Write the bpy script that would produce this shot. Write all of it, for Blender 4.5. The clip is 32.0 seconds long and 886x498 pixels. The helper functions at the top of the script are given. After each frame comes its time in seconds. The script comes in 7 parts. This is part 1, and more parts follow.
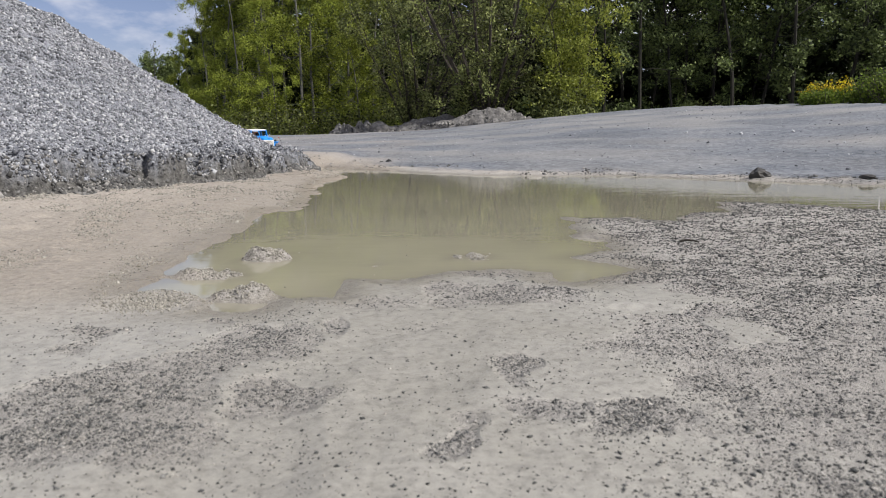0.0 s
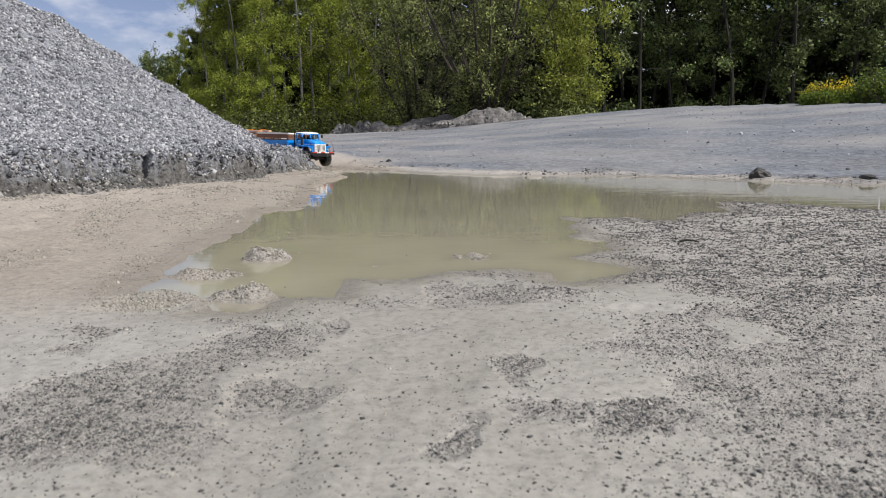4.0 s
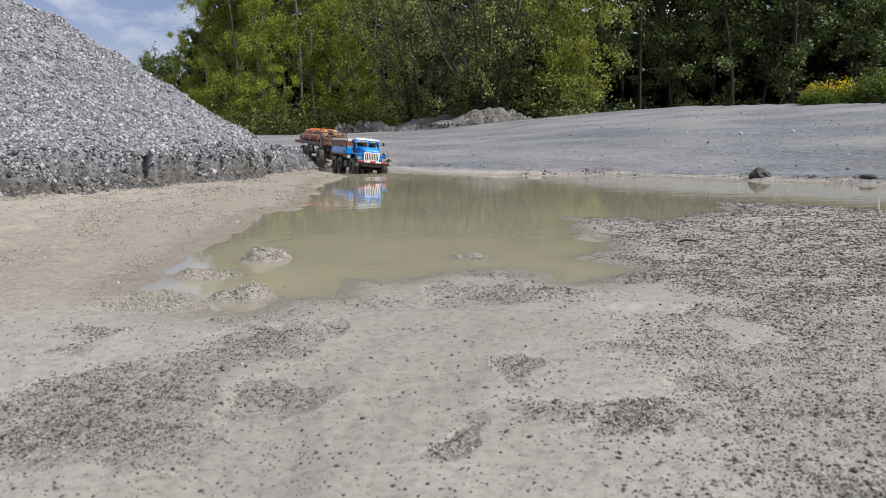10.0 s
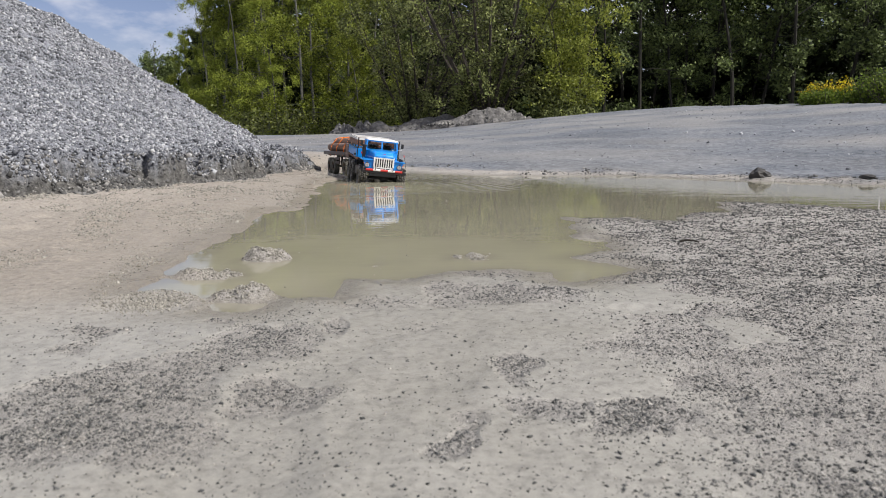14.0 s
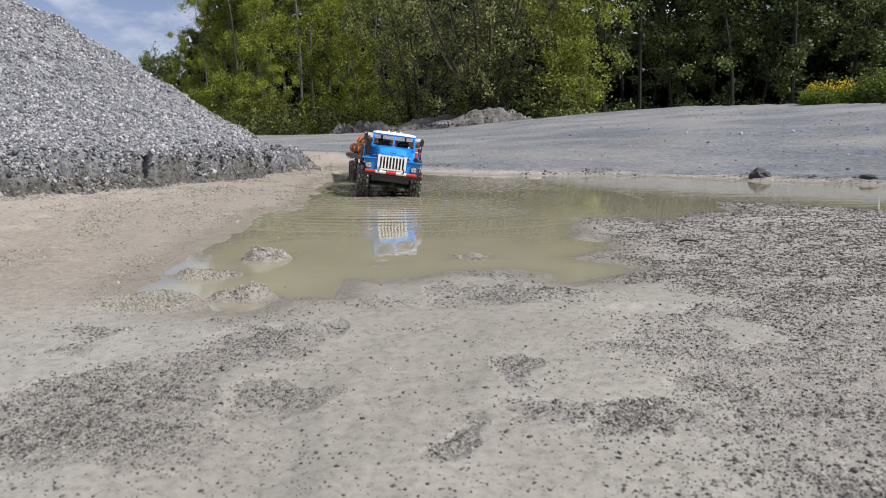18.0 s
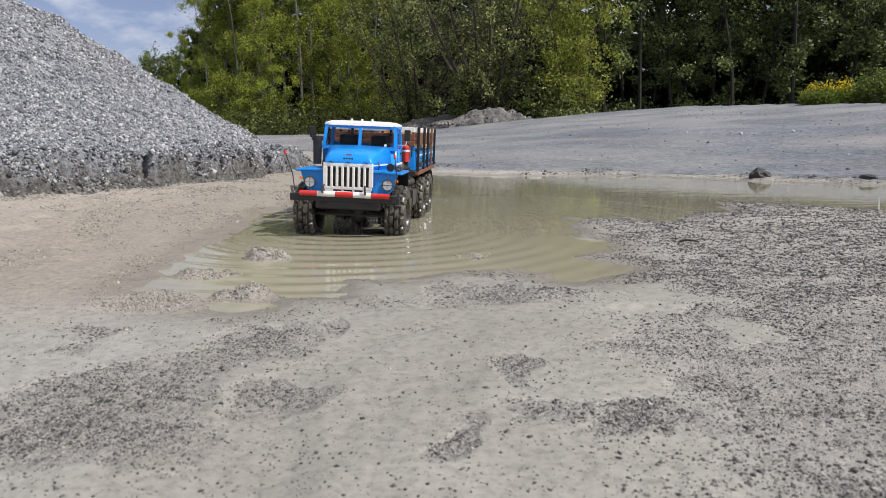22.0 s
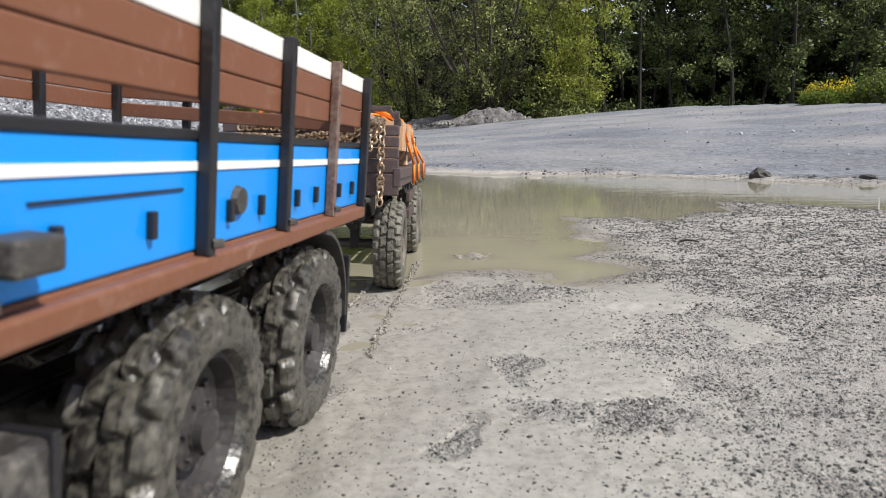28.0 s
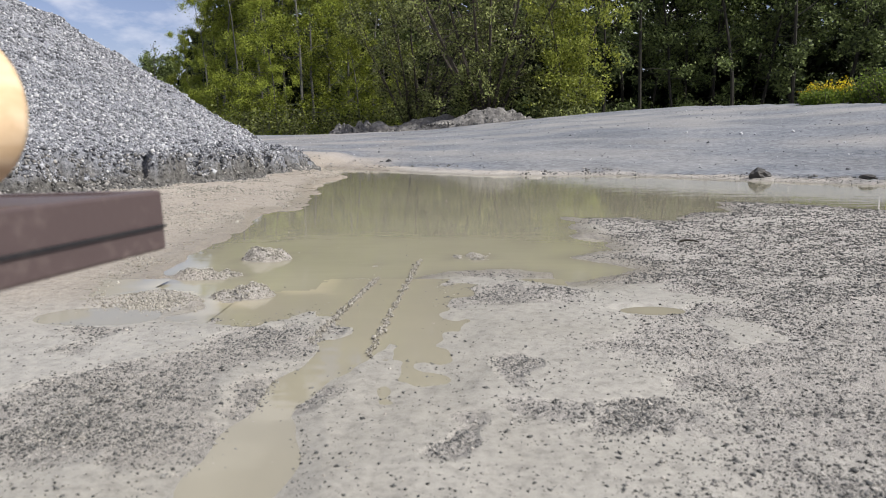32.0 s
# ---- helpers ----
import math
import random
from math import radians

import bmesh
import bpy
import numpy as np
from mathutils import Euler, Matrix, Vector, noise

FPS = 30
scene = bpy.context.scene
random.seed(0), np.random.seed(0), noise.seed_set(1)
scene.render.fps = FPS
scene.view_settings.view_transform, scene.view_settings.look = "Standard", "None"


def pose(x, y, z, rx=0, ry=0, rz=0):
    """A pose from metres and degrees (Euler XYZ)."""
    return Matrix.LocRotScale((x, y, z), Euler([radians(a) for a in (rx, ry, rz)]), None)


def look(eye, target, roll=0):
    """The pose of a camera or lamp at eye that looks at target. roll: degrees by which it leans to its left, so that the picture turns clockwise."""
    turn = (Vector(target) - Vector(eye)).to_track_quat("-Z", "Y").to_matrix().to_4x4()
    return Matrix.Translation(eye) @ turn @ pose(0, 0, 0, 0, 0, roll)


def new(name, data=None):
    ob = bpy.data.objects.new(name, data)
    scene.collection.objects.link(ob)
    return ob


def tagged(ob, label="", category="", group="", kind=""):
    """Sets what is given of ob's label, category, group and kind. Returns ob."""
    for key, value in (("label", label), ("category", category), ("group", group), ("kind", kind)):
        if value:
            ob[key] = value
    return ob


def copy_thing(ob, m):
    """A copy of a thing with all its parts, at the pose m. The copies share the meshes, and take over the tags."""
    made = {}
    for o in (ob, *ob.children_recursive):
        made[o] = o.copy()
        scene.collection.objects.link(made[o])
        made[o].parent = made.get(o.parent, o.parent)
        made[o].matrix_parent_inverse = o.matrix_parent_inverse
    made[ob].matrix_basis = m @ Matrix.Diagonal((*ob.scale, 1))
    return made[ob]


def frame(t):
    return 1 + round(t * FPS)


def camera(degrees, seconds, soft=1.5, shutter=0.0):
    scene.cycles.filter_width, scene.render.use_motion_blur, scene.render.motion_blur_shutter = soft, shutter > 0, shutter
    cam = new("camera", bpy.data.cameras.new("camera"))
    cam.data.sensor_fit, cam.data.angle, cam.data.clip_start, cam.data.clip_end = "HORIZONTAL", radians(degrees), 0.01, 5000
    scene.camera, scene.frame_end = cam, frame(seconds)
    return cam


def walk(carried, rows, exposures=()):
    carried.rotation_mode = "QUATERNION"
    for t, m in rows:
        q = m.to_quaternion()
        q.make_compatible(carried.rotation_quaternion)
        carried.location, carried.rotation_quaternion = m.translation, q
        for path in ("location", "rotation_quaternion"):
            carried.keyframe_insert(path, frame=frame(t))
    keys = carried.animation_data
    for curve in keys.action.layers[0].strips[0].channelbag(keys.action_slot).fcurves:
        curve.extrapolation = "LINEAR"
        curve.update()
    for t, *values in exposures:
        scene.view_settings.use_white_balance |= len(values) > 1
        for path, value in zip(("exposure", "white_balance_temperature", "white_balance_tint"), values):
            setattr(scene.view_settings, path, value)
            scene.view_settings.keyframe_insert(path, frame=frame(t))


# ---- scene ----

# ---- camera: a phone on the ground beside a puddle, standing still ----
EYE = (0.0, 0.0, 0.183)
TILT = math.degrees(math.atan2(441 - 255.5, 1207))
cam = camera(66.0, 32.0, soft=0.6, shutter=0.1)
STAND = pose(EYE[0], EYE[1], EYE[2], 90 - TILT, 0, 0)
cam.data.dof.use_dof, cam.data.dof.focus_distance, cam.data.dof.aperture_fstop = True, 2.4, 20.0
walk(cam, [(0, STAND), (32, STAND)], [(0, -0.05), (25.2, -0.06), (27.3, 0.18), (30.5, 0.25), (31.2, 0.20), (32, 0.13)])

# ---- light: high sun from the side, blue sky with white clouds ----
SUN_FROM = Vector((0.80, -0.42, 1.0)).normalized()
world = bpy.data.worlds.new("sky")
scene.world = world
world.use_nodes = True
scene.view_settings.exposure = 0.0


def build_sky():
    nt = world.node_tree
    nt.nodes.clear()
    out = nt.nodes.new("ShaderNodeOutputWorld")
    bg = nt.nodes.new("ShaderNodeBackground")
    sky = nt.nodes.new("ShaderNodeTexSky")
    sky.sky_type = "NISHITA"
    sky.sun_disc = False
    sky.sun_elevation = math.asin(SUN_FROM.z)
    sky.sun_rotation = math.atan2(SUN_FROM.x, SUN_FROM.y)
    sky.dust_density = 0.6
    sky.ozone_density = 2.5
    tc = nt.nodes.new("ShaderNodeTexCoord")
    mp = nt.nodes.new("ShaderNodeMapping")
    mp.inputs["Scale"].default_value = (1.0, 1.0, 2.4)
    noi = nt.nodes.new("ShaderNodeTexNoise")
    noi.inputs["Scale"].default_value = 5.2
    noi.inputs["Detail"].default_value = 7
    noi.inputs["Roughness"].default_value = 0.52
    ramp = nt.nodes.new("ShaderNodeValToRGB")
    ramp.color_ramp.elements[0].position = 0.43
    ramp.color_ramp.elements[1].position = 0.58
    mix = nt.nodes.new("ShaderNodeMixRGB")
    mix.inputs[2].default_value = (15.5, 15.6, 17.0, 1)
    nt.links.new(tc.outputs["Generated"], mp.inputs["Vector"])
    nt.links.new(mp.outputs["Vector"], noi.inputs["Vector"])
    nt.links.new(noi.outputs["Fac"], ramp.inputs["Fac"])
    nt.links.new(ramp.outputs["Color"], mix.inputs["Fac"])
    tint = nt.nodes.new("ShaderNodeMixRGB")
    tint.blend_type = "MULTIPLY"
    tint.inputs["Fac"].default_value = 1.0
    tint.inputs[2].default_value = (1.95, 1.65, 1.8, 1)
    nt.links.new(sky.outputs["Color"], tint.inputs[1])
    nt.links.new(tint.outputs["Color"], mix.inputs[1])
    nt.links.new(mix.outputs["Color"], bg.inputs["Color"])
    bg.inputs["Strength"].default_value = 0.054
    nt.links.new(bg.outputs["Background"], out.inputs["Surface"])


build_sky()
sun = new("sun", bpy.data.lights.new("sun", "SUN"))
sun.data.energy = 4.95
sun.data.angle = radians(0.5)
sun.data.color = (1.0, 0.965, 0.91)
sun.matrix_world = look((SUN_FROM * 50)[:], (0, 0, 0))


# ---- materials ----
def mat_base(name, rough=0.6, metal=0.0, spec=0.5):
    m = bpy.data.materials.new(name)
    m.use_nodes = True
    nt = m.node_tree
    b = nt.nodes["Principled BSDF"]
    b.inputs["Roughness"].default_value = rough
    b.inputs["Metallic"].default_value = metal
    b.inputs["Specular IOR Level"].default_value = spec
    return m, nt, b


def nd(nt, kind, **sets):
    n = nt.nodes.new(kind)
    for k, v in sets.items():
        n.inputs[k.replace("_", " ")].default_value = v
    return n


def ramp_node(nt, src, stops):
    r = nt.nodes.new("ShaderNodeValToRGB")
    e = r.color_ramp.elements
    while len(e) < len(stops):
        e.new(0.5)
    for i, (p, c) in enumerate(stops):
        e[i].position = p
        e[i].color = (*c, 1) if len(c) == 3 else c
    nt.links.new(src, r.inputs["Fac"])
    return r


def worn(name, colour, dirt=(0.30, 0.27, 0.22), rough=0.45, metal=0.0, amount=0.35, scale=60.0, bump=0.1, coat=0.0):
    """Paint or plastic or wood with dust and mud specks at two scales."""
    m, nt, b = mat_base(name, rough, metal)
    tc = nt.nodes.new("ShaderNodeTexCoord")
    n1 = nd(nt, "ShaderNodeTexNoise", Scale=scale, Detail=6.0, Roughness=0.65)
    n2 = nd(nt, "ShaderNodeTexNoise", Scale=scale * 6, Detail=3.0)
    for n in (n1, n2):
        nt.links.new(tc.outputs["Object"], n.inputs["Vector"])
    ad = nt.nodes.new("ShaderNodeMath")
    ad.operation = "MULTIPLY"
    nt.links.new(n1.outputs["Fac"], ad.inputs[0])
    nt.links.new(n2.outputs["Fac"], ad.inputs[1])
    lo = 0.36 - 0.2 * amount
    r = ramp_node(nt, ad.outputs[0], [(lo - 0.04, (0, 0, 0)), (lo + 0.2, (amount, amount, amount))])
    mix = nt.nodes.new("ShaderNodeMixRGB")
    mix.inputs[1].default_value = (*colour, 1)
    mix.inputs[2].default_value = (*dirt, 1)
    nt.links.new(r.outputs["Color"], mix.inputs["Fac"])
    nt.links.new(mix.outputs["Color"], b.inputs["Base Color"])
    rr = nt.nodes.new("ShaderNodeMath")
    rr.operation = "MULTIPLY_ADD"
    rr.inputs[1].default_value = 0.4
    rr.inputs[2].default_value = rough
    nt.links.new(r.outputs["Color"], rr.inputs[0])
    nt.links.new(rr.outputs[0], b.inputs["Roughness"])
    if bump:
        bp = nd(nt, "ShaderNodeBump", Strength=bump, Distance=0.001)
        nt.links.new(n2.outputs["Fac"], bp.inputs["Height"])
        nt.links.new(bp.outputs["Normal"], b.inputs["Normal"])
    b.inputs["Coat Weight"].default_value = coat
    return m


def streaked(name, dark, light, scale=(4, 60, 60), rough=0.7, bump=0.3):
    """Wood with grain along local X."""
    m, nt, b = mat_base(name, rough)
    tc = nt.nodes.new("ShaderNodeTexCoord")
    mp = nt.nodes.new("ShaderNodeMapping")
    mp.inputs["Scale"].default_value = scale
    n1 = nd(nt, "ShaderNodeTexNoise", Scale=3.0, Detail=8.0, Roughness=0.6, Distortion=0.4)
    nt.links.new(tc.outputs["Object"], mp.inputs["Vector"])
    nt.links.new(mp.outputs["Vector"], n1.inputs["Vector"])
    r = ramp_node(nt, n1.outputs["Fac"], [(0.32, dark), (0.66, light)])
    oi = nt.nodes.new("ShaderNodeObjectInfo")
    hs = nt.nodes.new("ShaderNodeHueSaturation")
    mr = nd(nt, "ShaderNodeMapRange", To_Min=0.8, To_Max=1.15)
    nt.links.new(oi.outputs["Random"], mr.inputs["Value"])
    nt.links.new(mr.outputs["Result"], hs.inputs["Value"])
    nt.links.new(r.outputs["Color"], hs.inputs["Color"])
    nt.links.new(hs.outputs["Color"], b.inputs["Base Color"])
    bp = nd(nt, "ShaderNodeBump", Strength=bump, Distance=0.001)
    nt.links.new(n1.outputs["Fac"], bp.inputs["Height"])
    nt.links.new(bp.outputs["Normal"], b.inputs["Normal"])
    return m


def island_stones(name, stops, rough=0.85):
    """Loose stones: each island its own shade, with fine grain."""
    m, nt, b = mat_base(name, rough, 0, 0.3)
    g = nt.nodes.new("ShaderNodeNewGeometry")
    r = ramp_node(nt, g.outputs["Random Per Island"], stops)
    tc = nt.nodes.new("ShaderNodeTexCoord")
    n = nd(nt, "ShaderNodeTexNoise", Scale=160.0, Detail=4.0)
    nt.links.new(tc.outputs["Object"], n.inputs["Vector"])
    mx = nt.nodes.new("ShaderNodeMixRGB")
    mx.blend_type = "OVERLAY"
    mx.inputs["Fac"].default_value = 0.6
    nt.links.new(r.outputs["Color"], mx.inputs[1])
    nt.links.new(n.outputs["Fac"], mx.inputs[2])
    nt.links.new(mx.outputs["Color"], b.inputs["Base Color"])
    return m


def leaf_mat(name, dark, light, glow=0.35):
    m, nt, b = mat_base(name, 0.6, 0, 0.2)
    g = nt.nodes.new("ShaderNodeNewGeometry")
    r = ramp_node(nt, g.outputs["Random Per Island"], [(0.0, dark), (1.0, light)])
    oi = nt.nodes.new("ShaderNodeObjectInfo")
    hs = nt.nodes.new("ShaderNodeHueSaturation")
    mr = nd(nt, "ShaderNodeMapRange", To_Min=0.75, To_Max=1.2)
    nt.links.new(oi.outputs["Random"], mr.inputs["Value"])
    nt.links.new(mr.outputs["Result"], hs.inputs["Value"])
    nt.links.new(r.outputs["Color"], hs.inputs["Color"])
    nt.links.new(hs.outputs["Color"], b.inputs["Base Color"])
    tr = nt.nodes.new("ShaderNodeBsdfTranslucent")
    nt.links.new(hs.outputs["Color"], tr.inputs["Color"])
    mix = nt.nodes.new("ShaderNodeMixShader")
    mix.inputs["Fac"].default_value = glow
    nt.links.new(b.outputs["BSDF"], mix.inputs[1])
    nt.links.new(tr.outputs["BSDF"], mix.inputs[2])
    nt.links.new(mix.outputs["Shader"], nt.nodes["Material Output"].inputs["Surface"])
    return m


def ground_mat():
    """Pale mud, dark grit, wet film and blue-grey quarry gravel, blended by the ground's own zones."""
    m, nt, b = mat_base("quarry_ground", 0.8, 0, 0.4)
    tc = nt.nodes.new("ShaderNodeTexCoord")

    def noise_at(scale, detail=6.0, rough=0.6):
        n = nd(nt, "ShaderNodeTexNoise", Scale=scale, Detail=detail, Roughness=rough)
        nt.links.new(tc.outputs["Object"], n.inputs["Vector"])
        return n

    def attr(name):
        a = nt.nodes.new("ShaderNodeAttribute")
        a.attribute_name = name
        return a.outputs["Fac"]

    def mixc(fac, a, c):
        x = nt.nodes.new("ShaderNodeMixRGB")
        nt.links.new(fac, x.inputs["Fac"])
        nt.links.new(a, x.inputs[1])
        nt.links.new(c, x.inputs[2])
        return x.outputs["Color"]

    def math2(op, a, c):
        x = nt.nodes.new("ShaderNodeMath")
        x.operation = op
        for k, v in ((0, a), (1, c)):
            if isinstance(v, (int, float)):
                x.inputs[k].default_value = v
            else:
                nt.links.new(v, x.inputs[k])
        x.use_clamp = True
        return x.outputs[0]

    big, mid, fine, grain = noise_at(2.2), noise_at(14.0), noise_at(190.0, 3.0), noise_at(105.0, 8.0, 0.78)
    mud = ramp_node(nt, big.outputs["Fac"], [(0.3, (0.335, 0.317, 0.288)), (0.52, (0.372, 0.352, 0.322)), (0.72, (0.346, 0.325, 0.291))]).outputs["Color"]
    warm = ramp_node(nt, mid.outputs["Fac"], [(0.3, (0.328, 0.309, 0.280)), (0.7, (0.392, 0.370, 0.335))]).outputs["Color"]
    half = nt.nodes.new("ShaderNodeMixRGB")
    half.inputs["Fac"].default_value = 0.5
    nt.links.new(mud, half.inputs[1])
    nt.links.new(warm, half.inputs[2])
    mudc = half.outputs["Color"]
    spk = ramp_node(nt, grain.outputs["Fac"], [(0.30, (0.52, 0.51, 0.50)), (0.50, (1, 1, 1)), (0.72, (1.28, 1.27, 1.25))]).outputs["Color"]
    gm = nt.nodes.new("ShaderNodeMixRGB")
    gm.blend_type = "MULTIPLY"
    gm.inputs["Fac"].default_value = 0.95
    wm = nt.nodes.new("ShaderNodeMixRGB")
    wm.blend_type = "MULTIPLY"
    wm.inputs[2].default_value = (1.06, 1.0, 0.945, 1)
    nt.links.new(attr("warm"), wm.inputs["Fac"])
    nt.links.new(mudc, wm.inputs[1])
    mudc = wm.outputs["Color"]
    nt.links.new(mudc, gm.inputs[1])
    nt.links.new(spk, gm.inputs[2])
    mudc = gm.outputs["Color"]
    # grit bedded in the mud
    vo = nd(nt, "ShaderNodeTexVoronoi", Scale=260.0)
    nt.links.new(tc.outputs["Object"], vo.inputs["Vector"])
    gritc = ramp_node(nt, vo.outputs["Color"], [(0.0, (0.05, 0.05, 0.05)), (0.45, (0.17, 0.165, 0.155)), (0.8, (0.30, 0.285, 0.25)), (1.0, (0.40, 0.37, 0.32))]).outputs["Color"]
    clump = ramp_node(nt, mid.outputs["Fac"], [(0.40, (0, 0, 0)), (0.60, (1, 1, 1))]).outputs["Color"]
    gfac = math2("MULTIPLY", math2("MULTIPLY", attr("grit"), 0.75), clump)
    cell = ramp_node(nt, fine.outputs["Fac"], [(0.44, (0, 0, 0)), (0.58, (1, 1, 1))]).outputs["Color"]
    col = mixc(math2("MULTIPLY", gfac, cell), mudc, gritc)
    # blue-grey gravel plain
    gr1 = noise_at(0.8, 12.0, 0.78)
    vo2 = nd(nt, "ShaderNodeTexVoronoi", Scale=30.0)
    nt.links.new(tc.outputs["Object"], vo2.inputs["Vector"])
    plain = ramp_node(nt, gr1.outputs["Fac"], [(0.40, (0.062, 0.070, 0.086)), (0.5, (0.125, 0.138, 0.162)), (0.60, (0.225, 0.233, 0.250))]).outputs["Color"]
    stones = ramp_node(nt, vo2.outputs["Color"], [(0.0, (0.05, 0.057, 0.068)), (0.5, (0.162, 0.175, 0.194)), (1.0, (0.30, 0.307, 0.316))]).outputs["Color"]
    pl = nt.nodes.new("ShaderNodeMixRGB")
    pl.inputs["Fac"].default_value = 0.55
    nt.links.new(plain, pl.inputs[1])
    nt.links.new(stones, pl.inputs[2])
    col = mixc(attr("plain"), col, pl.outputs["Color"])
    # wet mud is darker and smooth
    wetn = ramp_node(nt, mid.outputs["Fac"], [(0.3, (0.55, 0.55, 0.55)), (0.7, (1, 1, 1))]).outputs["Color"]
    wet = math2("MULTIPLY", attr("wet"), wetn)
    dk = nt.nodes.new("ShaderNodeMixRGB")
    dk.blend_type = "MULTIPLY"
    dk.inputs[2].default_value = (0.66, 0.63, 0.57, 1)
    nt.links.new(wet, dk.inputs["Fac"])
    nt.links.new(col, dk.inputs[1])
    sl = nt.nodes.new("ShaderNodeMixRGB")
    sl.blend_type = "MULTIPLY"
    sl.inputs[2].default_value = (0.86, 0.87, 0.85, 1)
    nt.links.new(attr("slick"), sl.inputs["Fac"])
    nt.links.new(dk.outputs["Color"], sl.inputs[1])
    nt.links.new(sl.outputs["Color"], b.inputs["Base Color"])
    damp = math2("MAXIMUM", wet, math2("MULTIPLY", attr("slick"), 0.60))
    ro = nd(nt, "ShaderNodeMapRange", To_Min=0.85, To_Max=0.20)
    nt.links.new(damp, ro.inputs["Value"])
    nt.links.new(ro.outputs["Result"], b.inputs["Roughness"])
    # grain where grit lies, low ripples where the mud is slick
    hsum = math2("ADD", math2("MULTIPLY", fine.outputs["Fac"], 0.5), math2("MULTIPLY", grain.outputs["Fac"], 0.5))
    rough = nd(nt, "ShaderNodeMapRange", To_Min=1.0, To_Max=0.12)
    nt.links.new(attr("slick"), rough.inputs["Value"])
    h1 = math2("MULTIPLY", hsum, rough.outputs["Result"])
    rmap = nt.nodes.new("ShaderNodeMapping")
    rmap.inputs["Scale"].default_value = (85.0, 130.0, 1.0)
    nt.links.new(tc.outputs["Object"], rmap.inputs["Vector"])
    rip = nd(nt, "ShaderNodeTexNoise", Scale=1.0, Detail=2.0, Distortion=0.6)
    nt.links.new(rmap.outputs["Vector"], rip.inputs["Vector"])
    h2 = math2("MULTIPLY", math2("MULTIPLY", rip.outputs["Fac"], 0.025), attr("slick"))
    bp = nd(nt, "ShaderNodeBump", Strength=0.9, Distance=0.009)
    nt.links.new(math2("ADD", h1, h2), bp.inputs["Height"])
    nt.links.new(bp.outputs["Normal"], b.inputs["Normal"])
    return m


def water_mat(name="muddy_water", tone=(0.30, 0.282, 0.205)):
    m, nt, b = mat_base(name, 0.03, 0, 0.5)
    b.inputs["IOR"].default_value = 1.33
    tc = nt.nodes.new("ShaderNodeTexCoord")
    n = nd(nt, "ShaderNodeTexNoise", Scale=3.0, Detail=4.0)
    nt.links.new(tc.outputs["Object"], n.inputs["Vector"])
    r = ramp_node(nt, n.outputs["Fac"], [(0.3, tuple(c * 0.92 for c in tone)), (0.7, tuple(c * 1.1 for c in tone))])
    at = nt.nodes.new("ShaderNodeAttribute")
    at.attribute_name = "deep"
    sh = nt.nodes.new("ShaderNodeMixRGB")
    sh.inputs[1].default_value = (0.25, 0.232, 0.18, 1)
    nt.links.new(at.outputs["Fac"], sh.inputs["Fac"])
    nt.links.new(r.outputs["Color"], sh.inputs[2])
    nt.links.new(sh.outputs["Color"], b.inputs["Base Color"])
    mp = nt.nodes.new("ShaderNodeMapping")
    mp.inputs["Scale"].default_value = (7.0, 22.0, 1.0)
    w = nd(nt, "ShaderNodeTexNoise", Scale=1.0, Detail=3.0)
    nt.links.new(tc.outputs["Object"], mp.inputs["Vector"])
    nt.links.new(mp.outputs["Vector"], w.inputs["Vector"])
    bp = nd(nt, "ShaderNodeBump", Strength=0.034, Distance=0.01)
    nt.links.new(w.outputs["Fac"], bp.inputs["Height"])
    nt.links.new(bp.outputs["Normal"], b.inputs["Normal"])
    return m


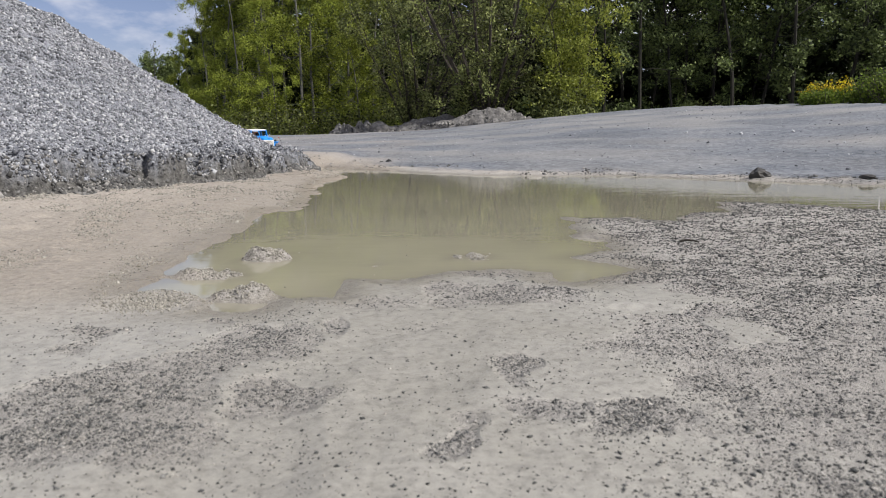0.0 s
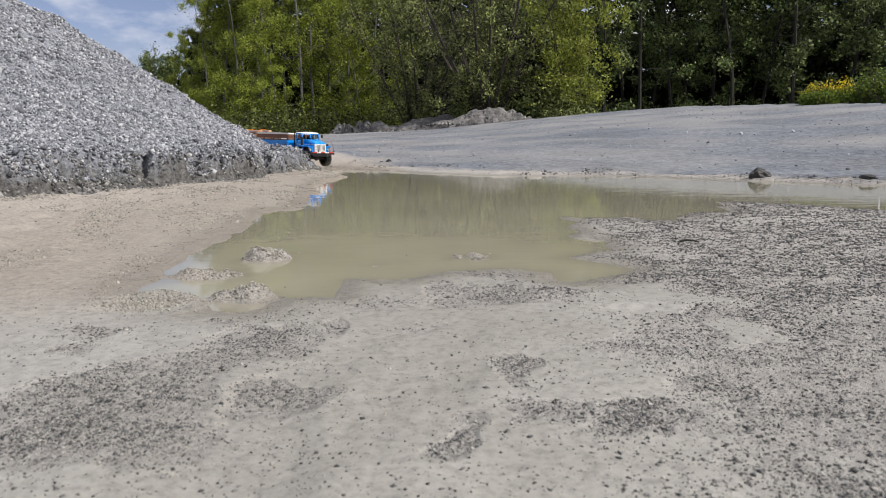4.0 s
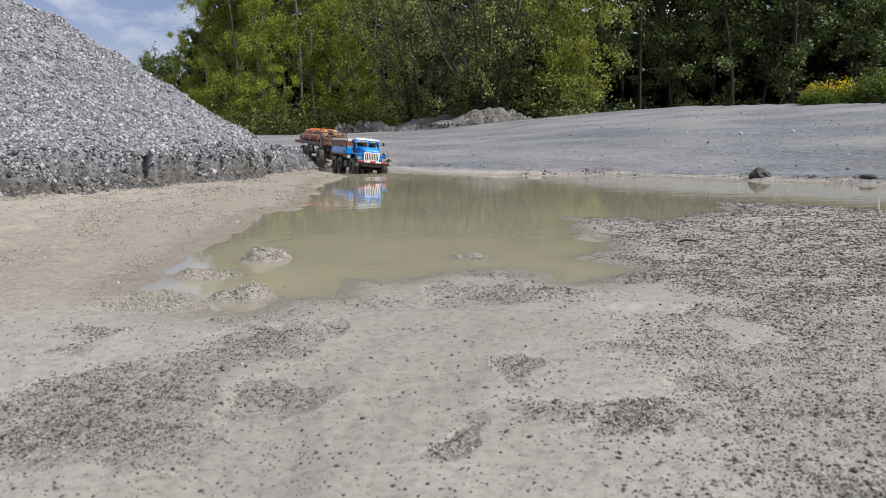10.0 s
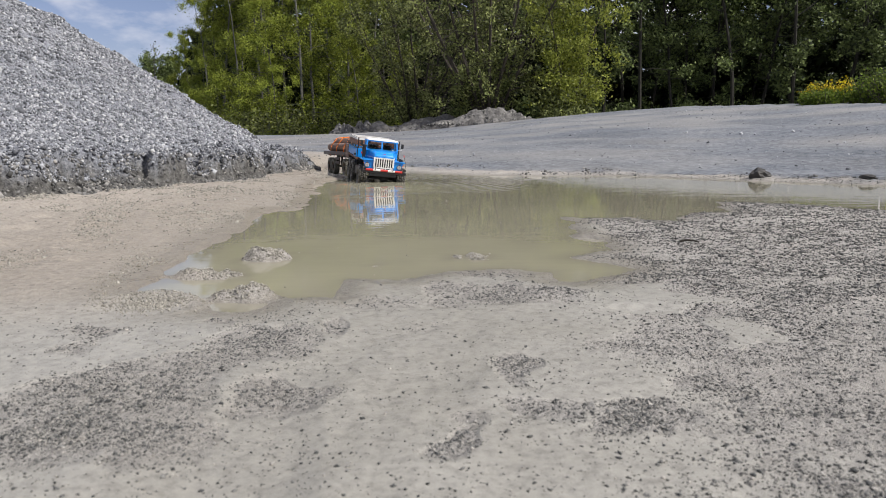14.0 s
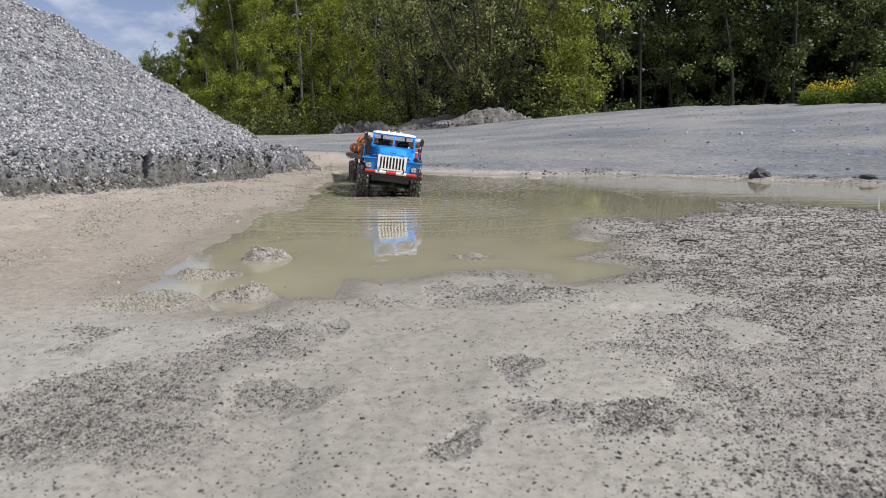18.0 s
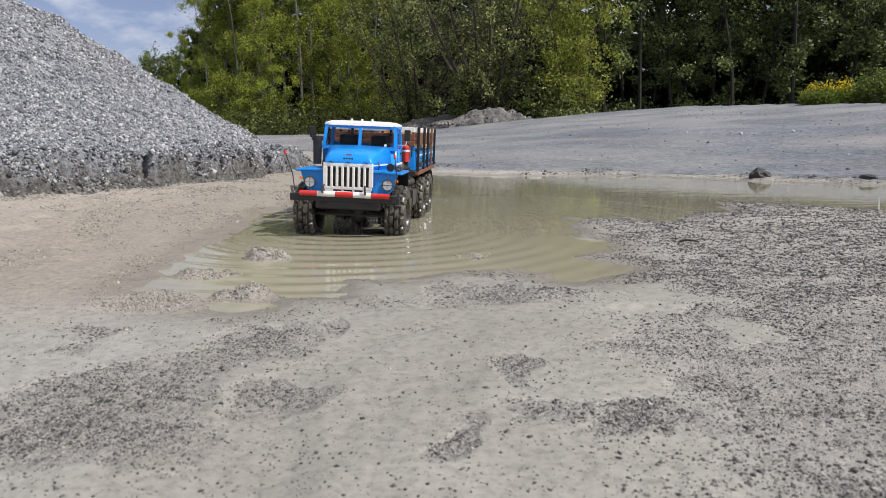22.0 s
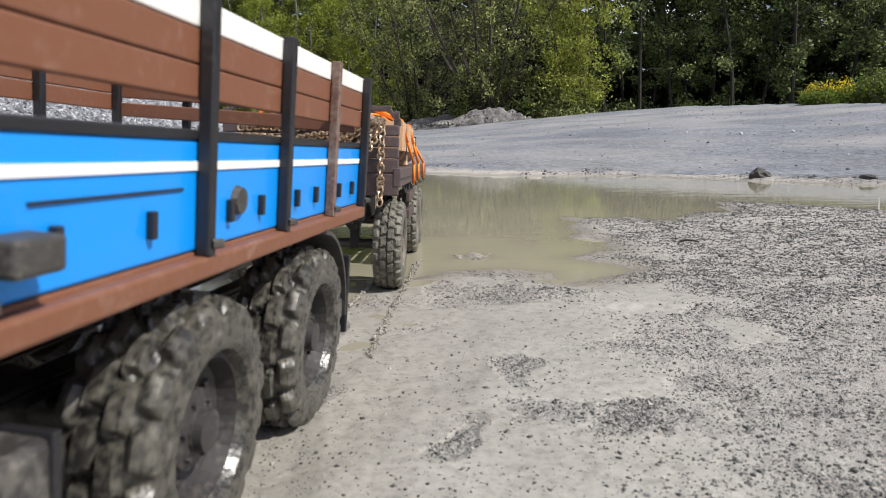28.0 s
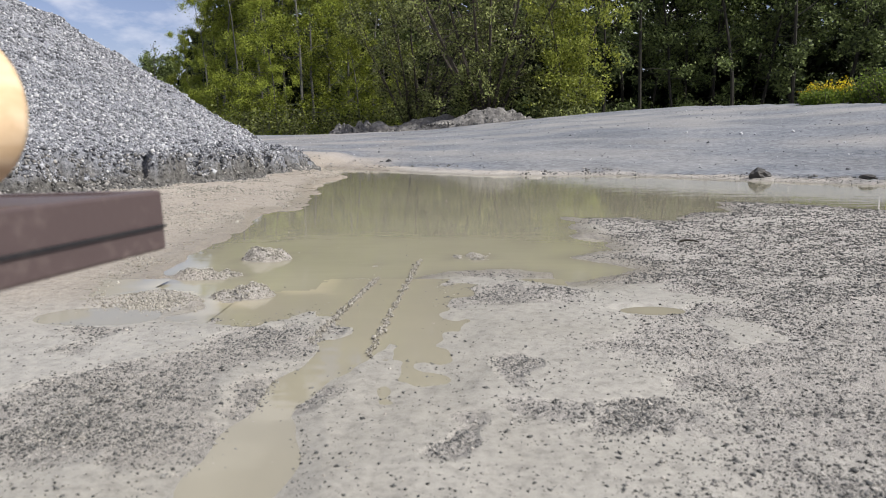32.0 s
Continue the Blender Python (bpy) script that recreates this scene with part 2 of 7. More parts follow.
M = {
    "ground": ground_mat(),
    "water": water_mat(),
    "turbid": water_mat("stirred_water", (0.385, 0.345, 0.245)),
    "pile": island_stones("pile_stone", [(0, (0.058, 0.060, 0.066)), (0.35, (0.175, 0.180, 0.194)), (0.8, (0.335, 0.342, 0.362)), (1, (0.50, 0.50, 0.50))]),
    "footstone": island_stones("foot_stone", [(0, (0.03, 0.03, 0.03)), (0.5, (0.15, 0.147, 0.14)), (0.85, (0.25, 0.24, 0.225)), (1, (0.36, 0.34, 0.31))]),
    "crumb": island_stones("mud_crumb", [(0, (0.20, 0.185, 0.155)), (0.6, (0.29, 0.272, 0.235)), (1, (0.36, 0.34, 0.295))]),
    "grit": island_stones("grit_stone", [(0, (0.045, 0.046, 0.045)), (0.5, (0.115, 0.115, 0.110)), (0.85, (0.23, 0.222, 0.205)), (1, (0.42, 0.39, 0.35))]),
    "blue": worn("blue_paint", (0.002, 0.255, 0.76), rough=0.34, amount=0.13, coat=0.2, bump=0.03),
    "white": worn("white_paint", (0.78, 0.76, 0.72), rough=0.4, amount=0.25, bump=0.05),
    "black": worn("black_paint", (0.013, 0.013, 0.015), dirt=(0.14, 0.125, 0.105), rough=0.42, amount=0.2),
    "steel": worn("dirty_steel", (0.045, 0.043, 0.040), dirt=(0.16, 0.145, 0.12), rough=0.5, amount=0.5, scale=130, metal=0.1),
    "tankpaint": worn("mud_smeared_tank", (0.035, 0.033, 0.032), dirt=(0.24, 0.22, 0.19), rough=0.4, amount=0.6, scale=38, bump=0.15),
    "rubber": worn("muddy_rubber", (0.022, 0.021, 0.019), dirt=(0.17, 0.158, 0.125), rough=0.24, amount=0.75, scale=45, bump=0.5),
    "palerubber": worn("dried_mud_rubber", (0.060, 0.056, 0.047), dirt=(0.21, 0.198, 0.155), rough=0.45, amount=0.85, scale=60, bump=0.5),
    "rust": worn("rusty_rim", (0.11, 0.052, 0.038), dirt=(0.24, 0.20, 0.16), rough=0.6, amount=0.85, scale=70, bump=0.3),
    "rim": worn("dark_rim", (0.03, 0.028, 0.028), dirt=(0.20, 0.17, 0.14), rough=0.5, amount=0.4),
    "red": worn("red_paint", (0.55, 0.025, 0.02), rough=0.4, amount=0.3),
    "brown": worn("brown_plank", (0.17, 0.068, 0.035), dirt=(0.36, 0.26, 0.2), rough=0.55, amount=0.25, scale=40, bump=0.2),
    "deck": worn("dark_brown_deck", (0.075, 0.052, 0.05), dirt=(0.26, 0.21, 0.18), rough=0.5, amount=0.3, scale=40),
    "bark": streaked("log_bark", (0.11, 0.06, 0.045), (0.42, 0.28, 0.21), scale=(45, 70, 70), rough=0.85, bump=0.7),
    "timber": streaked("sawn_timber", (0.36, 0.20, 0.10), (0.55, 0.36, 0.22), scale=(6, 220, 220), rough=0.75),
    "endwood": streaked("cut_wood", (0.56, 0.39, 0.22), (0.72, 0.55, 0.36), scale=(20, 40, 40), rough=0.8),
    "orange": worn("orange_strap", (0.85, 0.20, 0.01), rough=0.6, amount=0.12),
    "chain": worn("rusty_chain", (0.52, 0.40, 0.28), dirt=(0.24, 0.10, 0.04), rough=0.35, amount=0.5, scale=120, metal=0.85),
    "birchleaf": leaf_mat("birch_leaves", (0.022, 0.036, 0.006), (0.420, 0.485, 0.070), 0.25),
    # brightened: the sun on the willow's right side is put into this colour
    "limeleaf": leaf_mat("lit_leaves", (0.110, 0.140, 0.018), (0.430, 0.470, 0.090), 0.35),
    # darkened: the shade of the willow's crown is put into this colour
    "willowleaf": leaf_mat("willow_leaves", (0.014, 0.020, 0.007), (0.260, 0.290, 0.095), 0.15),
    # darkened so that the colour itself holds the wood's shade
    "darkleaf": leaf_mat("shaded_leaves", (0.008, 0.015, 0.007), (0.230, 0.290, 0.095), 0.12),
    # near-black: the shade deep in the wood is put into the leaf colour
    "deepleaf": leaf_mat("deep_shade_leaves", (0.004, 0.008, 0.003), (0.026, 0.040, 0.011), 0.08),
    "weed": leaf_mat("weed_leaves", (0.07, 0.12, 0.015), (0.20, 0.26, 0.04)),
    "yellow": leaf_mat("yellow_blossom", (0.55, 0.42, 0.01), (0.75, 0.62, 0.03), 0.2),
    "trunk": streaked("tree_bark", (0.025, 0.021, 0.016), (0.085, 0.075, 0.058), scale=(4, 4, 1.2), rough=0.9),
    # darker copy of the tree bark, with the wood's shade in its colour
    "shadebark": streaked("shaded_bark", (0.010, 0.009, 0.007), (0.034, 0.031, 0.022), scale=(4, 4, 1.2), rough=0.95),
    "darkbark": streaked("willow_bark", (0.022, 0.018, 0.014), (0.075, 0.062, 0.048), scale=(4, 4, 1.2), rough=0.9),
    "paletrunk": streaked("birch_bark", (0.035, 0.034, 0.028), (0.15, 0.145, 0.125), scale=(3, 3, 6), rough=0.8),
    "soil": worn("dark_soil", (0.085, 0.08, 0.075), dirt=(0.26, 0.25, 0.24), rough=0.9, amount=0.7, scale=1.6, bump=0.6),
    "clay": worn("wet_clod", (0.040, 0.037, 0.033), dirt=(0.15, 0.135, 0.11), rough=0.6, amount=0.35, scale=25, bump=0.5),
}


def core_mat():
    """Gravel body, grey above and dark with wet mud at the foot."""
    m, nt, b = mat_base("gravel_body", 0.85, 0, 0.3)
    tc = nt.nodes.new("ShaderNodeTexCoord")
    n = nd(nt, "ShaderNodeTexNoise", Scale=55.0, Detail=6.0, Roughness=0.7)
    nt.links.new(tc.outputs["Object"], n.inputs["Vector"])
    dry = ramp_node(nt, n.outputs["Fac"], [(0.35, (0.10, 0.105, 0.12)), (0.65, (0.30, 0.31, 0.335))])
    wet = ramp_node(nt, n.outputs["Fac"], [(0.35, (0.045, 0.043, 0.04)), (0.65, (0.17, 0.163, 0.15))])
    at = nt.nodes.new("ShaderNodeAttribute")
    at.attribute_name = "foot"
    mx = nt.nodes.new("ShaderNodeMixRGB")
    nt.links.new(at.outputs["Fac"], mx.inputs["Fac"])
    nt.links.new(dry.outputs["Color"], mx.inputs[1])
    nt.links.new(wet.outputs["Color"], mx.inputs[2])
    nt.links.new(mx.outputs["Color"], b.inputs["Base Color"])
    bp = nd(nt, "ShaderNodeBump", Strength=0.9, Distance=0.012)
    nt.links.new(n.outputs["Fac"], bp.inputs["Height"])
    nt.links.new(bp.outputs["Normal"], b.inputs["Normal"])
    return m


M["pilecore"] = core_mat()


def lamp_glass():
    m, nt, b = mat_base("lamp_glass", 0.08, 0, 0.6)
    b.inputs["Base Color"].default_value = (0.72, 0.74, 0.74, 1)
    b.inputs["Transmission Weight"].default_value = 0.25
    return m


def cab_glass():
    m, nt, b = mat_base("tinted_pane", 0.03, 0, 0.5)
    b.inputs["Base Color"].default_value = (0.55, 0.6, 0.62, 1)
    b.inputs["Transmission Weight"].default_value = 1.0
    b.inputs["IOR"].default_value = 1.15
    return m


M["lamp"] = lamp_glass()
M["glass"] = cab_glass()


# ---- building helpers ----
def mesh_of(bm, mat, smooth=False):
    me = bpy.data.meshes.new("m")
    bm.to_mesh(me)
    bm.free()
    me.materials.append(mat)
    if smooth:
        me.shade_smooth()
    return me


def part(name, bm, mat, parent=None, label="", smooth=False, at=None):
    me = bm if isinstance(bm, bpy.types.Mesh) else mesh_of(bm, mat, smooth)
    ob = new(name, me)
    if parent is not None:
        ob.parent = parent
    if at is not None:
        ob.matrix_basis = at
    if label:
        tagged(ob, label)
    return ob


def box(bm, x0, x1, y0, y1, z0, z1, bev=0.0):
    r = bmesh.ops.create_cube(bm, size=1.0)
    vs = r["verts"]
    m = Matrix.Translation(((x0 + x1) / 2, (y0 + y1) / 2, (z0 + z1) / 2)) @ Matrix.Diagonal((abs(x1 - x0), abs(y1 - y0), abs(z1 - z0), 1))
    bmesh.ops.transform(bm, matrix=m, verts=vs)
    if bev > 0:
        es = list({e for v in vs for e in v.link_edges})
        bmesh.ops.bevel(bm, geom=es, offset=bev, segments=2, affect="EDGES", profile=0.5)
    return bm


def rod(bm, p0, p1, r0, r1=None, seg=12, caps=True):
    p0, p1 = Vector(p0), Vector(p1)
    d = p1 - p0
    m = Matrix.Translation((p0 + p1) / 2) @ d.to_track_quat("Z", "Y").to_matrix().to_4x4()
    bmesh.ops.create_cone(bm, cap_ends=caps, segments=seg, radius1=r0, radius2=r0 if r1 is None else r1, depth=d.length, matrix=m)
    return bm


def pipe(bm, pts, r, seg=8):
    for a, c in zip(pts[:-1], pts[1:]):
        rod(bm, a, c, r, r, seg)
    for p in pts[1:-1]:
        bmesh.ops.create_icosphere(bm, subdivisions=1, radius=r * 1.02, matrix=Matrix.Translation(p))
    return bm


def slab(bm, outline, axis, a0, a1, bev=0.0):
    """A plate: an outline in the plane across the axis, from a0 to a1 along it."""
    def put(u, v, a):
        return {"x": (a, u, v), "y": (u, a, v), "z": (u, v, a)}[axis]
    v0 = [bm.verts.new(put(u, v, a0)) for u, v in outline]
    v1 = [bm.verts.new(put(u, v, a1)) for u, v in outline]
    n = len(outline)
    fs = [bm.faces.new(v0[::-1]), bm.faces.new(v1)]
    for i in range(n):
        fs.append(bm.faces.new((v0[i], v0[(i + 1) % n], v1[(i + 1) % n], v1[i])))
    bmesh.ops.recalc_face_normals(bm, faces=fs)
    if bev > 0:
        es = list({e for f in fs for e in f.edges})
        bmesh.ops.bevel(bm, geom=es, offset=bev, segments=2, affect="EDGES", profile=0.5)
    return bm


def loft(bm, rings, close=True):
    """Skin over rings of equal length."""
    vs = [[bm.verts.new(p) for p in ring] for ring in rings]
    n = len(rings[0])
    fs = []
    for a, c in zip(vs[:-1], vs[1:]):
        for i in range(n):
            fs.append(bm.faces.new((a[i], a[(i + 1) % n], c[(i + 1) % n], c[i])))
    if close:
        fs.append(bm.faces.new(vs[0][::-1]))
        fs.append(bm.faces.new(vs[-1]))
    bmesh.ops.recalc_face_normals(bm, faces=fs)
    return bm


def empty(name, label, category, group="", kind=""):
    ob = new(name)
    ob.empty_display_size = 0.05
    return tagged(ob, label, category, group, kind)


# ---- smooth value noise ----
def vnoise(x, y, seed=0):
    xi, yi = np.floor(x).astype(np.int64), np.floor(y).astype(np.int64)
    fx, fy = x - xi, y - yi
    fx, fy = fx * fx * (3 - 2 * fx), fy * fy * (3 - 2 * fy)

    def h(a, c):
        n = (a * 374761393 + c * 668265263 + seed * 1274126177) & 0xFFFFFFFF
        n = ((n ^ (n >> 13)) * 1103515245) & 0xFFFFFFFF
        return ((n ^ (n >> 16)) & 0xFFFF) / 65535.0
    a, c = h(xi, yi) * (1 - fx) + h(xi + 1, yi) * fx, h(xi, yi + 1) * (1 - fx) + h(xi + 1, yi + 1) * fx
    return (a * (1 - fy) + c * fy) * 2 - 1


def fbm(x, y, octaves=4, seed=0):
    s, amp = 0.0, 1.0
    for k in range(octaves):
        s = s + amp * vnoise(x * 2 ** k, y * 2 ** k, seed + 17 * k)
        amp *= 0.5
    return s


def smooth(a, c, v):
    t = np.clip((v - a) / (c - a), 0, 1)
    return t * t * (3 - 2 * t)


def ring_distance(x, y, ring):
    """Signed distance to a closed outline, negative inside."""
    d = np.full(x.shape, 1e9)
    inside = np.zeros(x.shape, bool)
    for (ax, ay), (cx, cy) in zip(ring, ring[1:] + ring[:1]):
        ex, ey = cx - ax, cy - ay
        t = np.clip(((x - ax) * ex + (y - ay) * ey) / (ex * ex + ey * ey), 0, 1)
        d = np.minimum(d, np.hypot(x - ax - t * ex, y - ay - t * ey))
        hit = (ay > y) != (cy > y)
        inside ^= hit & (x < (cx - ax) * (y - ay) / np.where(cy == ay, 1e-9, cy - ay) + ax)
    return np.where(inside, -d, d)


# ---- ground: one sheet to the horizon ----
SHORE = [(-0.97, 5.35), (-0.78, 5.15), (-0.58, 4.98), (-0.32, 4.65), (-0.085, 4.30), (0.21, 4.05), (0.5, 3.95), (1.04, 3.97), (1.52, 3.40), (2.0, 2.97), (4.5, 2.2), (3.6, 1.2), (1.23, 1.90), (1.07, 2.09), (0.87, 2.20), (0.78, 1.85), (0.67, 1.82),
         (0.56, 1.64), (0.47, 1.68), (0.31, 1.70), (0.29, 1.52), (0.30, 1.39), (0.29, 1.18), (0.20, 1.10), (0.25, 1.05), (0.29, 0.99), (0.25, 0.94), (0.19, 0.90), (0.15, 0.90), (0.15, 0.96), (0.10, 0.99),
         (0.01, 0.97), (-0.06, 0.90), (-0.13, 0.91), (-0.13, 0.80), (-0.19, 0.80), (-0.20, 0.75), (-0.22, 0.72), (-0.27, 0.73), (-0.31, 0.79), (-0.39, 0.84), (-0.40, 0.97), (-0.43, 1.25), (-0.43, 1.45),
         (-0.45, 1.65), (-0.477, 1.80), (-0.46, 1.90), (-0.39, 1.89), (-0.41, 2.07), (-0.443, 2.34), (-0.495, 2.61), (-0.536, 2.89), (-0.57, 3.15), (-0.59, 3.40), (-0.55, 3.60), (-0.57, 3.90), (-0.72, 4.0), (-0.80, 4.3), (-0.86, 4.8)]
# mounds that stand out of the shallows: place, radius, height
LUMPS = [(-0.283, 1.085, 0.046, 0.036), (-0.318, 0.940, 0.052, 0.024), (-0.240, 0.803, 0.036, 0.026), (-0.330, 0.755, 0.060, 0.012), (-0.305, 1.30, 0.024, 0.020), (-0.249, 1.146, 0.03, 0.022),
         (0.050, 1.100, 0.050, 0.0235), (-0.10, 1.02, 0.02, 0.021), (0.065, 0.802, 0.09, 0.007), (0.25, 1.346, 0.06, 0.012), (-0.63, 3.95, 0.07, 0.012), (-0.55, 3.90, 0.05, 0.010)]
PILE = (-5.416, 4.028, 4.625)
CREST_AZ = [-50, -16, -8, -1, 6, 12, 19, 27, 33, 60]
CREST_Z = [0.5, 0.47, 0.55, 0.70, 1.02, 1.26, 1.40, 1.20, 0.96, 0.8]
CREST_R = [25, 25, 25, 25, 25, 25, 24, 20, 16, 15]


# patches of grit, and bare smooth mud between them: place, half sizes, thickness
GRIT = [(-0.242, 0.439, 0.067, 0.074, 1.0), (-0.237, 0.372, 0.037, 0.043, 0.9), (-0.178, 0.395, 0.039, 0.048, 0.7), (-0.167, 0.584, 0.041, 0.064, 1.0), (-0.196, 0.524, 0.048, 0.048, 0.6),
        (-0.104, 0.454, 0.030, 0.029, 0.9), (-0.102, 0.652, 0.017, 0.025, 0.9), (-0.219, 0.669, 0.016, 0.019, 0.7), (-0.347, 0.601, 0.030, 0.025, 0.5), (0.065, 0.802, 0.076, 0.061, 1.0),
        (0.052, 0.515, 0.019, 0.033, 0.9), (0.015, 0.376, 0.014, 0.025, 0.8), (0.062, 0.431, 0.030, 0.022, 0.7), (0.130, 0.407, 0.037, 0.030, 0.8), (0.211, 0.481, 0.044, 0.032, 0.7),
        (-0.013, 0.648, 0.032, 0.020, 0.25), (0.037, 0.957, 0.071, 0.030, 0.6), (0.186, 0.592, 0.064, 0.044, 0.5), (-0.084, 0.796, 0.059, 0.036, 0.35)]
BARE = [(0.229, 0.781, 0.107, 0.076, 1.0), (0.289, 0.606, 0.035, 0.039, 0.9), (0.144, 0.481, 0.044, 0.030, 0.9), (0.054, 0.372, 0.034, 0.029, 0.9), (0.751, 1.593, 0.119, 0.082, 0.7),
        (0.353, 0.897, 0.045, 0.030, 0.5), (0.223, 0.352, 0.026, 0.019, 0.45), (0.367, 1.105, 0.082, 0.051, 0.6)]


def grit_cover(x, y):
    """How thickly grit lies on the mud."""
    k = np.clip(np.hypot(x, y), 0.3, 2.0)
    wx, wy = x + 0.034 * k * fbm(x * 14, y * 14, 4, 71), y + 0.060 * k * fbm(x * 14 + 5, y * 14, 4, 73)
    c = np.zeros_like(x)
    # the gritty ground beside the puddle
    c = np.maximum(c, smooth(0.10, 0.30, wx - 0.16 * (y - 0.6)) * (0.42 + 0.50 * smooth(0.50, 0.85, y)))
    for bx, by, rx, ry, bw in BARE:
        c = c * (1 - 0.95 * bw * smooth(1.25, 0.75, np.hypot((wx - bx) / rx, (wy - by) / ry)))
    for gx, gy, rx, ry, gw in GRIT:
        c = np.maximum(c, 0.9 * gw * smooth(1.7, 0.2, np.hypot((wx - gx) / rx, (wy - gy) / ry)))
    c = np.maximum(c, 0.03 + 0.10 * smooth(0.1, 0.7, fbm(x * 6, y * 9, 3, 75)))
    return c * (1 - 0.9 * smooth(-0.30, -0.5, x) * smooth(0.66, 0.8, y))


def crest_height(az):
    return np.interp(az, CREST_AZ, CREST_Z)


SLICK = [(-0.035, 0.90), (-0.05, 0.74), (-0.07, 0.62), (-0.09, 0.55), (-0.11, 0.48), (-0.112, 0.41), (-0.115, 0.33), (-0.12, 0.15)]


def slick_distance(x, y):
    """Distance to the low slick track along which the lorry leaves the water."""
    d = np.full(x.shape, 9.0)
    for (ax, ay), (cx, cy) in zip(SLICK[:-1], SLICK[1:]):
        ex, ey = cx - ax, cy - ay
        t = np.clip(((x - ax) * ex + (y - ay) * ey) / (ex * ex + ey * ey), 0, 1)
        d = np.minimum(d, np.hypot(x - ax - t * ex, y - ay - t * ey))
    return np.minimum(d, np.hypot((x + 0.050) / 0.072, (y - 0.70) / 0.21) * 0.027 + 0.011 * fbm(x * 17, y * 11, 3, 85))


def ground_z(x, y):
    """Height, and how far each point lies outside the water."""
    x, y = np.asarray(x, float), np.asarray(y, float)
    r, az = np.hypot(x, y), np.degrees(np.arctan2(x, y))
    s = ring_distance(x, y, SHORE) + (0.008 + 0.012 * np.clip(r - 0.8, 0, 2)) * fbm(x * 13, y * 13, 4, 3)
    z = np.where(s > 0, 0.0085 * (1 - np.exp(-s / 0.16)) + 0.0012, np.maximum(s * (0.30 + 1.2 * smooth(2.2, 3.6, y)), -0.022))
    ahead = smooth(-0.4, 0.0, y)
    z = z + 0.0016 * fbm(x * 13, y * 13, 3, 5) * smooth(0.0, 0.12, s) * ahead
    z = z + (0.0004 + 0.0019 * grit_cover(x, y)) * fbm(x * 85, y * 85, 3, 9) * ahead * smooth(0.0, 0.05, s) * smooth(6, 2, r) * smooth(0.02, 0.09, slick_distance(x, y))
    z = z + (0.008 * np.abs(fbm(x * 5, y * 11, 4, 25)) + 0.004 * fbm(x * 24, y * 24, 3, 27)) * ahead * smooth(-0.35, -0.8, x) * smooth(0, 0.2, s) * smooth(6, 4, y)
    for lx, ly, lr, lh in LUMPS:
        d2 = ((x - lx) / lr) ** 2 + ((y - ly) / (lr * 0.8)) ** 2
        z = z + lh * np.exp(-(d2 * 0.9) ** 2) * (1 + 0.22 * fbm(x * 55, y * 55, 3, 11))
    # low slick track and a hollow beside it
    wob = 0.010 * fbm(x * 11, y * 11, 3, 81)
    low = 0.0026 + 0.0078 * ((slick_distance(x, y) + wob).clip(0) / 0.052) ** 2 + 0.0005 * fbm(x * 30, y * 30, 2, 83)
    z = np.where((s > 0) & (r < 1.2), -0.0012 * np.log(np.exp(-z / 0.0012) + np.exp(-np.minimum(low, 0.05) / 0.0012)), z)
    pool = 0.0022 + 0.006 * (np.hypot((x - 0.225) / 0.055, (y - 0.72) / 0.03) + wob * 8).clip(0) ** 2
    z = np.where((s > 0) & (r < 1.2), np.minimum(z, pool), z)
    hollow = 0.0030 + 0.012 * (np.hypot((x + 0.36) / 0.15, (y - 0.70) / 0.09) + wob * 6).clip(0) ** 3
    z = np.where((s > 0) & (r < 1.2), np.minimum(z, hollow), z)
    # plain that climbs to a low crest
    crest = np.interp(az, CREST_AZ, CREST_R)
    rise = np.clip((r - 4.2) / (crest - 4.2), 0, 1)
    plain = crest_height(az) * rise ** 1.12
    plain = np.where(r > crest, plain - 0.03 * (r - crest), plain)
    front = smooth(4.1, 6.0, y + 0.3 * x)
    z = z + 0.016 * np.abs(fbm(x * 7, y * 9, 4, 23)) * smooth(0.02, 0.15, s) * smooth(0.9, 0.3, s) * smooth(2.6, 3.4, y + 0.4 * x)
    dry = smooth(0.0, 0.9, s)
    z = z + plain * smooth(-1.5, 3.0, y) * dry + 0.012 * fbm(x * 1.3, y * 1.3, 4, 21) * front * dry
    # hump on which the lorry comes down to the water
    z = z + 0.050 * smooth(5.05, 5.40, y + 0.1 * (x + 1)) * smooth(-0.80, -1.05, x) * smooth(9, 6, r) * smooth(-0.02, 0.22, s)
    # low bank under the gravel pile
    pd = np.hypot(x - PILE[0], y - PILE[1]) - PILE[2]
    z = z + 0.012 * smooth(0.9, 0.0, pd) * smooth(-0.02, 0.06, s)
    return z, s


